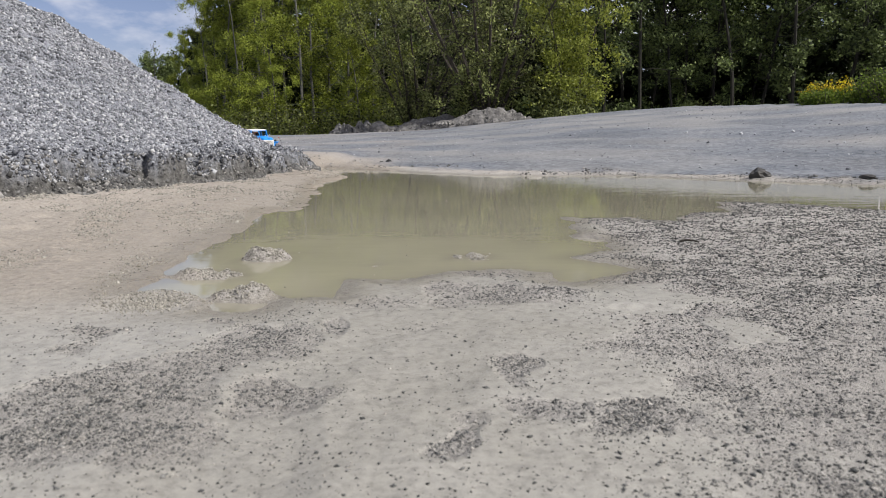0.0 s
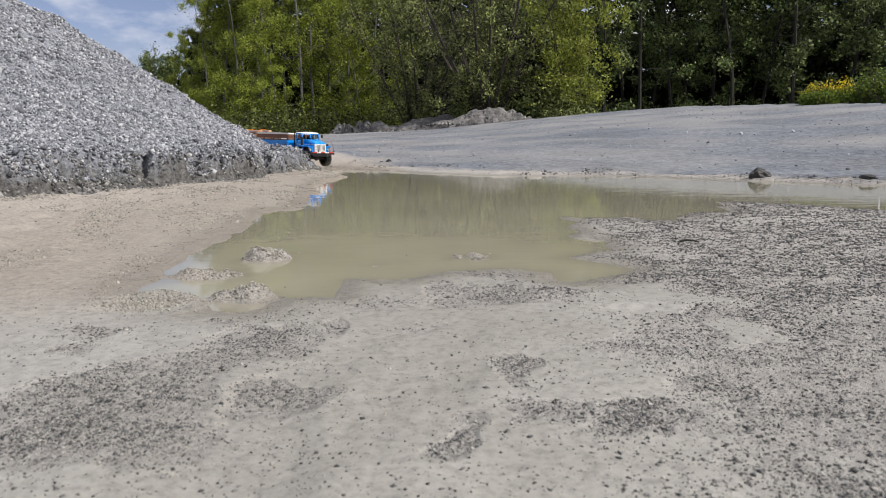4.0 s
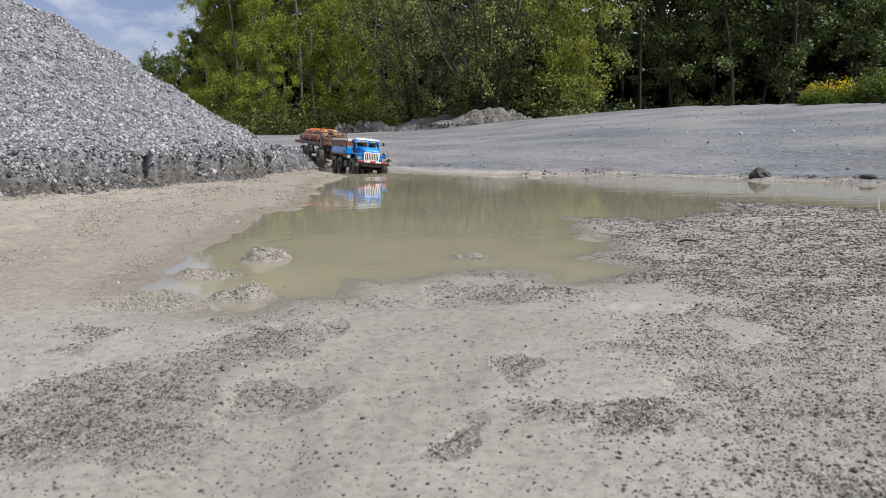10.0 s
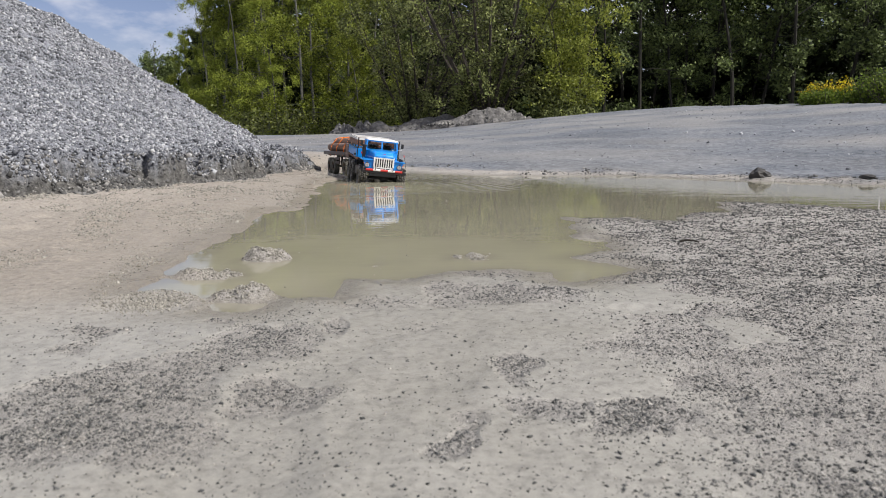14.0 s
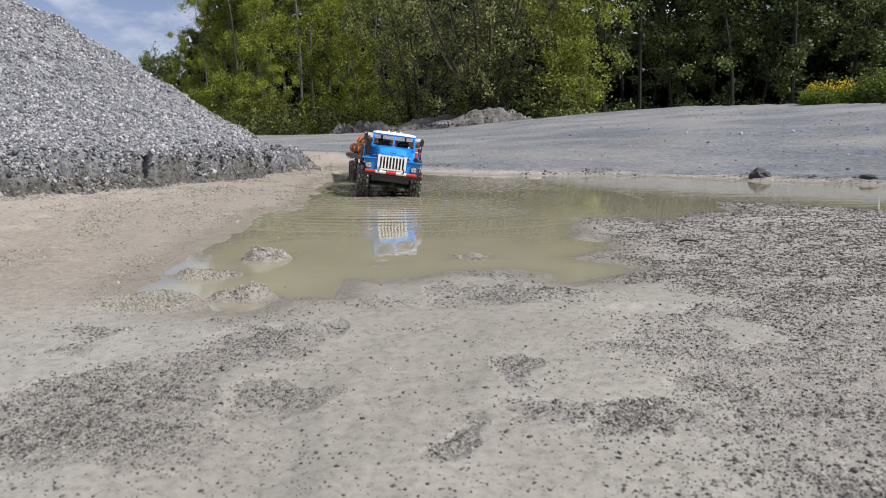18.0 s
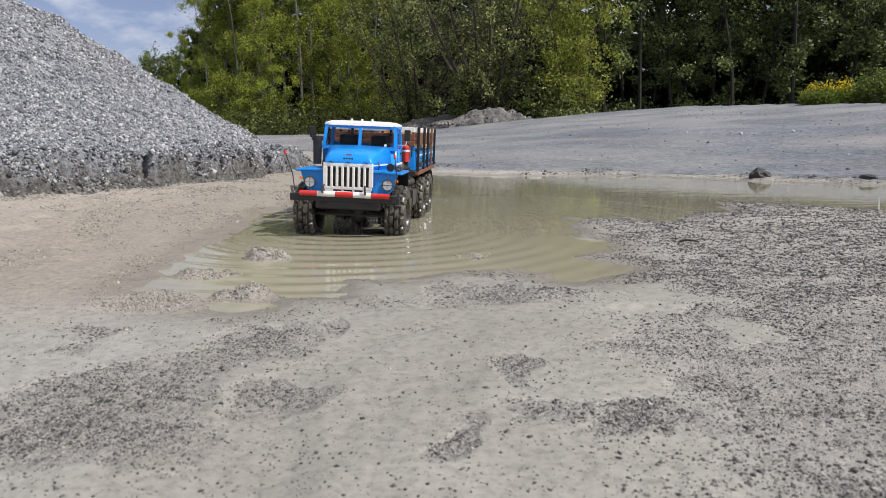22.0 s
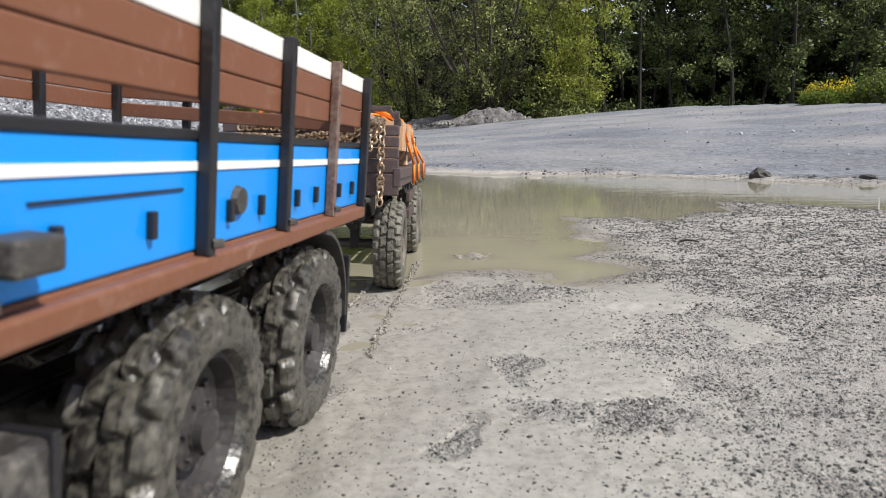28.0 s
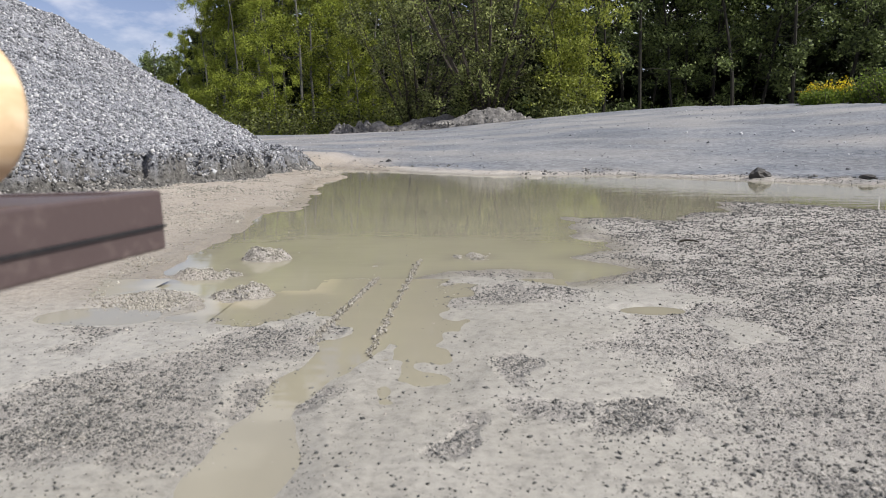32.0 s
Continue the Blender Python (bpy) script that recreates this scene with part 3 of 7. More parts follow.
def build_ground():
    rr = np.concatenate([[0.02], np.geomspace(0.22, 8, 430), np.geomspace(8.2, 160, 80), np.geomspace(200, 2500, 14)])
    th = np.concatenate([np.linspace(-42, 42, 420), np.linspace(48, 312, 44)])
    nr, na = len(rr), len(th)
    rr[0] = 0.0005
    R, A = np.meshgrid(rr, np.radians(th), indexing="ij")
    X, Y = R * np.sin(A) + 0.013, R * np.cos(A) - 0.03
    Z, S = ground_z(X.ravel(), Y.ravel())
    x, y = X.ravel(), Y.ravel()
    Z = np.where(R.ravel() > 60, np.minimum(Z, 0.3), Z)
    i = np.arange((nr - 1) * na)
    a, k = i // na, i % na
    k2 = (k + 1) % na
    quads = np.stack([a * na + k, a * na + k2, (a + 1) * na + k2, (a + 1) * na + k], 1)[:, ::-1]
    me = bpy.data.meshes.new("ground")
    me.vertices.add(nr * na)
    me.vertices.foreach_set("co", np.stack([x, y, Z], 1).astype(np.float32).ravel())
    me.loops.add(len(quads) * 4)
    me.loops.foreach_set("vertex_index", quads.astype(np.int32).ravel())
    me.polygons.add(len(quads))
    me.polygons.foreach_set("loop_start", np.arange(0, len(quads) * 4, 4, dtype=np.int32))
    me.update(calc_edges=True)
    r = np.hypot(x, y)
    pd = np.hypot(x - PILE[0], y - PILE[1]) - PILE[2]
    plain = smooth(0.06, 0.42, S + 0.14 * fbm(x * 2.2, y * 5, 4, 37)) * smooth(3.3, 4.3, y + 0.45 * x) * (0.82 + 0.30 * fbm(x * 0.8, y * 0.8, 3, 31)) * (1 - 0.9 * smooth(-0.3, -0.8, x) * smooth(7, 5.6, y))
    left = smooth(-0.2, -0.6, x) * smooth(0.6, 0.85, y)
    grit = grit_cover(x, y) * smooth(0.0, 0.06, S) * smooth(7, 4, r)
    wet = np.clip(smooth(0.10, 0.005, S) + 0.55 * left * smooth(0.75, 0.2, S), 0, 1) * smooth(12, 6, r)
    for lx, ly, lr, lh in LUMPS[:7]:
        wet = wet * (1 - 0.9 * smooth(1.3, 0.6, np.hypot((x - lx) / lr, (y - ly) / (lr * 0.8))))
    slick = smooth(0.085, 0.03, slick_distance(x, y) + 0.02 * fbm(x * 11, y * 11, 3, 81)) * smooth(1.1, 0.9, r)
    wet = np.maximum(wet, 0.30 * slick)
    grit = grit * (1 - 0.4 * slick)
    warm = smooth(-0.15, -0.55, x) * smooth(0.5, 0.9, y) + 0.5 * smooth(0.02, 0.2, S) * smooth(0.5, 0.25, S) * smooth(3.0, 3.6, y + 0.4 * x)
    sheen = smooth(0.40, 0.10, grit_cover(x, y)) * smooth(0.0, 0.03, S) * (1 - 0.75 * left) * smooth(3.0, 2.0, r)
    for nm, v in (("slick", np.clip(sheen, 0, 1)), ("warm", np.clip(warm, 0, 1)), ("plain", np.clip(plain, 0, 1)), ("grit", grit), ("wet", wet)):
        at = me.attributes.new(nm, "FLOAT", "POINT")
        at.data.foreach_set("value", v.astype(np.float32))
    me.materials.append(M["ground"])
    me.shade_smooth()
    return tagged(new("ground", me), "pale grey mud and grit quarry ground rising to a gravel crest", "ground", kind="structure")


ground = build_ground()


def water_sheet(name, label, x0, x1, y0, y1, nx, ny, level, mat="water"):
    """A water surface that knows how deep it is, for the tint of its shallows."""
    X, Y = np.meshgrid(np.linspace(x0, x1, nx), np.linspace(y0, y1, ny), indexing="ij")
    x, y = X.ravel(), Y.ravel()
    gz, out = ground_z(x, y)
    deep = level - gz
    wet = (out > -0.03) | (mat == "water")
    me = bpy.data.meshes.new(name)
    me.from_pydata(np.stack([x, y, 0 * x], 1).tolist(), [], [(i * ny + j, (i + 1) * ny + j, (i + 1) * ny + j + 1, i * ny + j + 1) for i in range(nx - 1) for j in range(ny - 1) if wet[i * ny + j] and wet[(i + 1) * ny + j + 1]])
    at = me.attributes.new("deep", "FLOAT", "POINT")
    at.data.foreach_set("value", smooth(-0.002, 0.016, deep).astype(np.float32))
    me.materials.append(M[mat])
    return tagged(new(name, me), label, "puddle", kind="structure")


water_sheet("puddle_water", "murky olive brown puddle water with a calm reflecting surface", -1.7, 5.2, 0.62, 5.7, 230, 174, 0.0)
OVERFLOW = [(water_sheet("water_overflow", "thin film of muddy water running into the wheel track", -0.24, 0.16, 0.10, 0.90, 60, 110, 0.006, "turbid"), 25.0, 29.0, 0.0038),
            (water_sheet("water_overflow", "thin film of muddy water pushed into a hollow", -0.60, -0.239, 0.52, 0.90, 50, 50, 0.006, "turbid"), 22.5, 25.5, 0.0038),
            (water_sheet("water_overflow", "small muddy pool in a hollow of the grit", 0.162, 0.32, 0.66, 0.79, 30, 30, 0.006, "turbid"), 26.0, 29.5, 0.0046)]


def ripple_sheet():
    """Low rings of waves on the water round the wheels; it travels with the lorry."""
    nr, na = 120, 120
    R, A = np.meshgrid(np.linspace(0.10, 1.15, nr), np.linspace(0, 2 * math.pi, na, endpoint=False), indexing="ij")
    r, a = R.ravel(), A.ravel()
    x, y = r * np.cos(a) - 0.10, 0.8 * r * np.sin(a)
    amp = 0.00075 * smooth(1.15, 0.75, r) * smooth(0.10, 0.2, r) * (0.55 + 0.45 * fbm(x * 2.2, y * 2.2, 2, 33)) * (0.75 + 0.35 * np.cos(a))
    z = amp * (1 + np.cos(r * 105 + 2.0 * fbm(x * 3, y * 3, 2, 35))) + 0.0003 - 0.003 * smooth(1.11, 1.15, r)
    me = bpy.data.meshes.new("ripple")
    me.from_pydata(np.stack([x, y, z], 1).tolist(), [], [(i * na + j, (i + 1) * na + j, (i + 1) * na + (j + 1) % na, i * na + (j + 1) % na) for i in range(nr - 1) for j in range(na)])
    at = me.attributes.new("deep", "FLOAT", "POINT")
    at.data.foreach_set("value", np.ones(nr * na, np.float32))
    me.materials.append(M["water"])
    me.shade_smooth()
    return tagged(new("water_ripple", me), "low rings of waves on the muddy water round the lorry", "ripple", kind="structure")


RIPPLE = ripple_sheet()


# ---- stones as one mesh ----
def stones_mesh(name, P, size, mat, rng, flat=0.7, lying=False):
    """Small crushed stones: octahedra with shifted corners, tumbled or lying on their flat side."""
    n = len(P)
    base = np.array([(1, 0, 0), (-1, 0, 0), (0, 1, 0), (0, -1, 0), (0, 0, 1), (0, 0, -1)], float)
    tri = np.array([(0, 2, 4), (2, 1, 4), (1, 3, 4), (3, 0, 4), (2, 0, 5), (1, 2, 5), (3, 1, 5), (0, 3, 5)])
    q = rng.normal(size=(n, 4)) * (np.array([1, 0.16, 0.16, 1]) if lying else 1.0)
    q /= np.linalg.norm(q, axis=1)[:, None]
    w, a, c, d = q.T
    Rm = np.stack([1 - 2 * (c * c + d * d), 2 * (a * c - d * w), 2 * (a * d + c * w), 2 * (a * c + d * w), 1 - 2 * (a * a + d * d), 2 * (c * d - a * w),
                   2 * (a * d - c * w), 2 * (c * d + a * w), 1 - 2 * (a * a + c * c)], 1).reshape(n, 3, 3)
    V = base[None] * rng.uniform(0.7, 1.25, (n, 6, 1)) + rng.uniform(-0.25, 0.25, (n, 6, 3))
    V = V * np.stack([np.ones(n), rng.uniform(0.6 if lying else 0.7, 1, n), rng.uniform(flat * 0.7, flat if lying else 1, n)], 1)[:, None, :]
    V = np.einsum("nij,nkj->nki", Rm, V) * np.asarray(size)[:, None, None] + P[:, None, :]
    F = (tri[None] + 6 * np.arange(n)[:, None, None]).reshape(-1, 3)
    me = bpy.data.meshes.new(name)
    me.vertices.add(n * 6)
    me.vertices.foreach_set("co", V.astype(np.float32).ravel())
    me.loops.add(len(F) * 3)
    me.loops.foreach_set("vertex_index", F.astype(np.int32).ravel())
    me.polygons.add(len(F))
    me.polygons.foreach_set("loop_start", np.arange(0, len(F) * 3, 3, dtype=np.int32))
    me.update(calc_edges=True)
    me.materials.append(mat)
    return me


def pile_rim(a):
    """The foot of the pile by its angle; the far side is dug away, where the lorry comes round it."""
    far = np.where(a < -1.5, a + 2 * math.pi, a)
    dug = 1.6 * smooth(0.17, 0.45, far) * (1 - smooth(3.2, 4.6, far))
    dug = dug + 0.075 * smooth(-0.05, 0.08, far) * smooth(2.0, 1.0, far)
    return PILE[2] - dug + 0.10 * vnoise(a * 5 + 9, a * 0 + 2.5, 5) + 0.05 * vnoise(a * 17, a * 0 + 0.5, 6) + 0.022 * vnoise(a * 60, a * 0 + 0.5, 7)


def pile_z(x, y):
    """A washed-out bank at the foot, a narrow bench, and the slope of loose gravel above."""
    dx, dy = x - PILE[0], y - PILE[1]
    d, a = np.hypot(dx, dy), np.arctan2(dy, dx)
    e = pile_rim(a) - d
    bench = 0.05 + 0.32 * smooth(-0.6, 0.1, a)
    tip = smooth(-0.02, 0.10, a)
    pits = 0.085 * smooth(0.12, 0.34, fbm(x * 6, y * 9, 3, 62))
    bank = (0.088 - 0.002 * tip) * smooth(0, 0.055 + 0.05 * tip, e + 0.018 * fbm(x * 14, y * 14, 3, 55) - pits)
    h = bank + 0.10 * np.minimum(e, bench) + 0.625 * np.maximum(e + 0.095 * smooth(-0.05, 0.08, a) - bench, 0)
    h = np.minimum(h, 2.45 - 0.05 * d) + 0.035 * fbm(x * 1.6, y * 1.6, 3, 51) * smooth(0.1, 0.5, h) + 0.020 * fbm(x * 9, y * 9, 3, 53) * smooth(0.0, 0.05, e)
    h = h + 0.050 * np.abs(fbm(x * 11, y * 16, 4, 59)) * smooth(0.0, 0.03, e) * smooth(0.22, 0.08, h)
    return np.where(e > -0.03, h, -0.12)


def build_pile():
    thing = empty("gravel_pile", "tall heap of crushed blue-grey gravel with a muddy foot", "gravel pile")
    ang = np.concatenate([np.linspace(-1.25, 0.45, 520), np.linspace(0.5, 4.98, 60)])
    edge = np.concatenate([np.linspace(-0.06, 0.25, 34), np.geomspace(0.27, 4.6, 60)])
    na, ne = len(ang), len(edge)
    A, E = np.meshgrid(ang, edge, indexing="ij")
    rim = pile_rim(A.ravel())
    R = rim - E.ravel() * np.minimum(rim / 4.63, 1.0)
    X, Y = PILE[0] + R * np.cos(A.ravel()), PILE[1] + R * np.sin(A.ravel())
    Z = pile_z(X, Y) + 0.02
    faces = [(i * ne + j, i * ne + j + 1, (i + 1) % na * ne + j + 1, (i + 1) % na * ne + j) for i in range(na) for j in range(ne - 1)]
    me = bpy.data.meshes.new("core")
    me.from_pydata(np.stack([X, Y, Z], 1).tolist(), [], faces)
    at = me.attributes.new("foot", "FLOAT", "POINT")
    at.data.foreach_set("value", smooth(0.135, 0.065, Z + 0.07 * fbm(X * 5, Y * 5, 3, 58) + 0.05 * smooth(-0.55, -0.8, A.ravel())).astype(np.float32))
    me.materials.append(M["pilecore"])
    me.shade_smooth()
    part("core", me, None, thing, "dark damp gravel body")
    rng = np.random.default_rng(5)
    m = 520000
    a, e = rng.uniform(-1.25, 0.42, m), 0.03 + 3.3 * rng.random(m) ** 1.25
    d = pile_rim(a) - e
    x, y = PILE[0] + d * np.cos(a), PILE[1] + d * np.sin(a)
    z = pile_z(x, y)
    facing = (x - PILE[0]) * -x + (y - PILE[1]) * -y + d / 0.651 * (0.183 - z) > -0.25 * d
    keep = (z > 0.078 - 0.03 * smooth(-0.5, -0.75, a) + 0.05 * fbm(x * 4, y * 4, 2, 57)) & facing & (x / np.maximum(y, 0.1) > -0.80) & (rng.random(m) < np.clip(1.35 - 0.16 * np.hypot(x, y), 0.45, 1))
    P = np.stack([x, y, z + 0.021], 1)[keep]
    size = rng.lognormal(math.log(0.0043), 0.42, len(P)).clip(0.0022, 0.018) * np.clip(0.62 + 0.16 * np.hypot(x, y)[keep], 0.8, 1.5)
    tagged(part("loose_gravel", stones_mesh("loose_gravel", P, size, M["pile"], rng), None, thing, "sharp crushed grey stones"), kind="stuff")
    # wet dark foot with clods
    m = 52000
    a = rng.uniform(-1.1, 0.35, m)
    d = pile_rim(a) + 0.02 - rng.random(m) ** 1.2 * 0.34
    x, y = PILE[0] + d * np.cos(a), PILE[1] + d * np.sin(a)
    z = pile_z(x, y)
    keep = (z > -0.005) & (z < 0.125)
    P = np.stack([x, y, z + 0.021], 1)[keep]
    size = rng.lognormal(math.log(0.0036), 0.55, len(P)).clip(0.0018, 0.016)
    tagged(part("wet_gravel", stones_mesh("wet_gravel", P, size, M["footstone"], rng), None, thing, "dark wet stones and clods at the foot"), kind="stuff")
    return thing


build_pile()


def build_grit():
    rng = np.random.default_rng(8)
    m = 900000
    r = 0.25 * (4.2 / 0.25) ** rng.random(m)
    az = np.radians(rng.uniform(-36, 36, m))
    x, y = r * np.sin(az), r * np.cos(az)
    pick = rng.random(m) < grit_cover(x, y) * (0.40 + 0.60 * smooth(-0.45, 0.35, fbm(x * 23 + 0.7 * y, y * 31 - 5 * x, 4, 61))) * 0.84
    x, y, r = x[pick], y[pick], r[pick]
    z, s = ground_z(x, y)
    dens = smooth(0.0, 0.04, s) * (1 - 0.35 * smooth(0.085, 0.03, slick_distance(x, y) + 0.02 * fbm(x * 11, y * 11, 3, 81)))
    keep = rng.random(len(x)) < dens
    P = np.stack([x, y, z], 1)[keep]
    rr = r[keep]
    size = rng.lognormal(math.log(0.00098), 0.46, len(P)).clip(0.0004, 0.0036) * np.clip(rr, 0.65, 2.2) ** 0.8
    P[:, 2] += size * 0.16
    tagged(part("grit", stones_mesh("grit", P, size, M["grit"], rng, 0.6, True), None), "dark grit and small crushed stones strewn on the mud", "gravel", kind="stuff")

    # crumbs of mud on the mounds in the shallows
    Q, sz = [], []
    for lx, ly, lr, lh in LUMPS[:7]:
        k = int(26000 * lr)
        x, y = lx + rng.normal(size=k) * lr * 0.40, ly + rng.normal(size=k) * lr * 0.30
        z = ground_z(x, y)[0]
        ok = z > -0.003
        Q.append(np.stack([x, y, z + 0.0002], 1)[ok])
        sz.append(rng.lognormal(math.log(0.0011), 0.45, int(ok.sum())).clip(0.0005, 0.003))
    Q, sz = np.concatenate(Q), np.concatenate(sz)
    tagged(part("mud_crumb", stones_mesh("mud_crumb", Q, sz, M["crumb"], rng), None), "crumbly pale mud mounds standing out of the shallow water", "mud", kind="stuff")
    # crumbled crust on the mud below the gravel pile
    m = 230000
    y = 0.75 * (4.4 / 0.75) ** rng.random(m)
    x = -y * rng.uniform(0.15, 0.75, m)
    z, s = ground_z(x, y)
    pd = np.hypot(x - PILE[0], y - PILE[1]) - PILE[2]
    crust = smooth(0.45, 0.05, pd) * smooth(-0.2, 0.5, fbm(x * 5, y * 5, 3, 93)) + 0.45 * smooth(-0.1, 0.5, fbm(x * 9 + y * 4, y * 5, 3, 95))
    keep = (s > 0.03) & (pd > -0.06) & (rng.random(m) < 0.55 * crust) & (x / y > -0.75)
    sz = rng.lognormal(math.log(0.0010), 0.5, m).clip(0.0005, 0.005) * np.clip(y, 0.7, 2.4)
    P = np.stack([x, y, z + 0.0002], 1)[keep]
    tagged(part("mud_crust", stones_mesh("mud_crust", P, sz[keep], M["crumb"], rng), None), "crumbled pale crust on the mud below the gravel", "mud", kind="stuff")
    # flecks on the water: floating bits, and tiny reflections set in as pale crumbs
    m = 190
    x, y = rng.uniform(-0.5, 1.6, m), rng.uniform(0.85, 4.4, m)
    s = ground_z(x, y)[1]
    keep = s < -0.03
    P = np.stack([x, y, 0 * x + 0.0008], 1)[keep]
    tagged(part("floating_fleck", stones_mesh("floating_fleck", P, rng.uniform(0.0008, 0.0020, len(P)), M["crumb"], rng, 0.2), None), "pale flecks on the puddle, floating bits and painted tiny reflections", "foam", kind="stuff")
    # clods along the far shore
    m = 26000
    x, y = rng.uniform(-1.2, 4.0, m), rng.uniform(2.6, 5.6, m)
    z, s = ground_z(x, y)
    keep = (s > 0.04) & (s < 0.55) & (rng.random(m) < 0.55 * smooth(-0.1, 0.6, fbm(x * 3, y * 3, 3, 91))) & (y + 0.4 * x > 3.6) & (pile_z(x, y) < -0.05)
    P = np.stack([x, y, z + 0.002], 1)[keep]
    tagged(part("shore_gravel", stones_mesh("shore_gravel", P, rng.lognormal(math.log(0.0045), 0.6, len(P)).clip(0.002, 0.03), M["footstone"], rng), None), "small dark clods along the far shore", "gravel", kind="stuff")
    # scattered stones on the gravel plain
    m = 2600
    r = 4.6 * (26 / 4.6) ** rng.random(m)
    az = np.radians(rng.uniform(-20, 38, m))
    x, y = r * np.sin(az), r * np.cos(az)
    z, s = ground_z(x, y)
    keep = (s > 0.05) & (pile_z(x, y) < -0.1)
    P = np.stack([x, y, z], 1)[keep]
    size = rng.lognormal(math.log(0.0065), 0.5, len(P)).clip(0.003, 0.035) * (r[keep] / 8) ** 0.6
    tagged(part("plain_gravel", stones_mesh("plain_gravel", P, size, M["pile"], rng), None), "scattered grey stones on the gravel plain", "gravel", kind="stuff")


build_grit()


# ---- trees ----
def leaves_mesh(name, C, size, mat, rng, droop=0.0):
    """Leaf sprays: small bent diamonds, each of two triangles pairs, round the given centres."""
    n = len(C)
    d = rng.normal(size=(n, 3))
    d[:, 2] = d[:, 2] * 0.7 - droop
    d /= np.linalg.norm(d, axis=1)[:, None]
    u = np.cross(d, rng.normal(size=(n, 3)))
    u /= np.linalg.norm(u, axis=1)[:, None]
    w = np.cross(d, u)
    s = np.asarray(size)[:, None]
    V = np.stack([C - d * s, C + u * s * 0.55 + w * s * 0.15, C + d * s, C - u * s * 0.55 + w * s * 0.15], 1)
    F = np.arange(n * 4, dtype=np.int32)
    me = bpy.data.meshes.new(name)
    me.vertices.add(n * 4)
    me.vertices.foreach_set("co", V.astype(np.float32).ravel())
    me.loops.add(n * 4)
    me.loops.foreach_set("vertex_index", F)
    me.polygons.add(n)
    me.polygons.foreach_set("loop_start", np.arange(0, n * 4, 4, dtype=np.int32))
    me.update(calc_edges=True)
    me.materials.append(mat)
    return me


def limb(bm, pts, r0, r1, seg=7):
    """A tapered bent limb."""
    rings = []
    for i, p in enumerate(pts):
        t = i / (len(pts) - 1)
        r = r0 + (r1 - r0) * t
        q = (pts[min(i + 1, len(pts) - 1)] - pts[max(i - 1, 0)]).to_track_quat("Z", "Y")
        rings.append([p + q @ Vector((r * math.cos(6.2832 * k / seg), r * math.sin(6.2832 * k / seg), 0)) for k in range(seg)])
    loft(bm, rings)


def bent(rng, p, d, length, steps=5, wob=0.12, lift=0.0):
    pts = [Vector(p)]
    d = Vector(d).normalized()
    for _ in range(steps):
        d = (d + Vector(rng.normal(size=3)) * wob + Vector((0, 0, lift))).normalized()
        pts.append(pts[-1] + d * length / steps)
    return pts


def make_tree(name, label, seed, height, spread, trunk_r, stems, leafmat, barkmat, n_leaf, leaf, crown_from, droop=0.3, clump=0.55, lean=0.25, group="", gaps=0.42):
    """Stems with limbs, and a crown of leaf sprays round the limbs' ends."""
    rng = np.random.default_rng(seed)
    thing = empty(name, label, "tree", group)
    bm = bmesh.new()
    tips = []
    for s in range(stems):
        a = 6.2832 * (s + rng.random() * 0.6) / stems
        d = (math.cos(a) * lean, math.sin(a) * lean, 1) if stems > 1 else (rng.normal() * 0.03, rng.normal() * 0.03, 1)
        hgt = height * rng.uniform(0.8, 1.0) if stems > 1 else height
        pts = bent(rng, (0.12 * math.cos(a) * (stems > 1), 0.12 * math.sin(a) * (stems > 1), -0.3), d, hgt, 9, 0.05)
        limb(bm, pts, trunk_r * rng.uniform(0.8, 1.1), trunk_r * 0.12, 6)
        for k in range(int(16 if stems > 1 else 26)):
            t = rng.uniform(crown_from, 0.98)
            i = min(int(t * 9), 8)
            p = pts[i].lerp(pts[i + 1], t * 9 - i)
            b = rng.uniform(0, 6.2832)
            reach = spread * (0.35 + 0.75 * math.sin(min(1, (t - crown_from) / (1 - crown_from) + 0.12) * 2.7)) * rng.uniform(0.55, 1.1)
            lp = bent(rng, p, (math.cos(b), math.sin(b), rng.uniform(0.1, 0.8)), reach, 4, 0.16, -0.03)
            limb(bm, lp, trunk_r * 0.32 * (1.1 - t), trunk_r * 0.04, 4)
            for q in lp[1:]:
                tips.append((q, reach))
            for _ in range(3):
                q = lp[int(rng.integers(1, 5))]
                tp = bent(rng, q, rng.normal(size=3) + np.array([0, 0, -droop]), reach * 0.4, 3, 0.2, -droop * 0.3)
                limb(bm, tp, trunk_r * 0.08, trunk_r * 0.02, 3)
                tips += [(v, reach) for v in tp[1:]]
    part("trunk", bm, barkmat, thing)
    T = np.array([t[0][:] for t in tips])
    T = T[rng.random(len(T)) < gaps]
    pick = rng.integers(0, len(T), n_leaf)
    C = T[pick] + rng.normal(size=(n_leaf, 3)) * clump * np.array([1, 1, 0.8]) * rng.uniform(0.3, 1.0, (n_leaf, 1))
    C[:, 2] -= np.abs(rng.normal(size=n_leaf)) * droop * clump
    C = C[C[:, 2] > 0.2]
    part("crown", leaves_mesh("crown", C, rng.uniform(0.6, 1.3, len(C)) * leaf, leafmat, rng, droop), None, thing)
    return thing


def plant(src, x, y, turn, size, label=""):
    """A copy of a tree on the ground there, of another size."""
    z = float(ground_z(np.array([x]), np.array([y]))[0][0])
    ob = copy_thing(src, pose(x, y, z - 0.1, 0, 0, turn))
    ob.scale = (size, size, size * 1.0)
    if label:
        tagged(ob, label)
    return ob


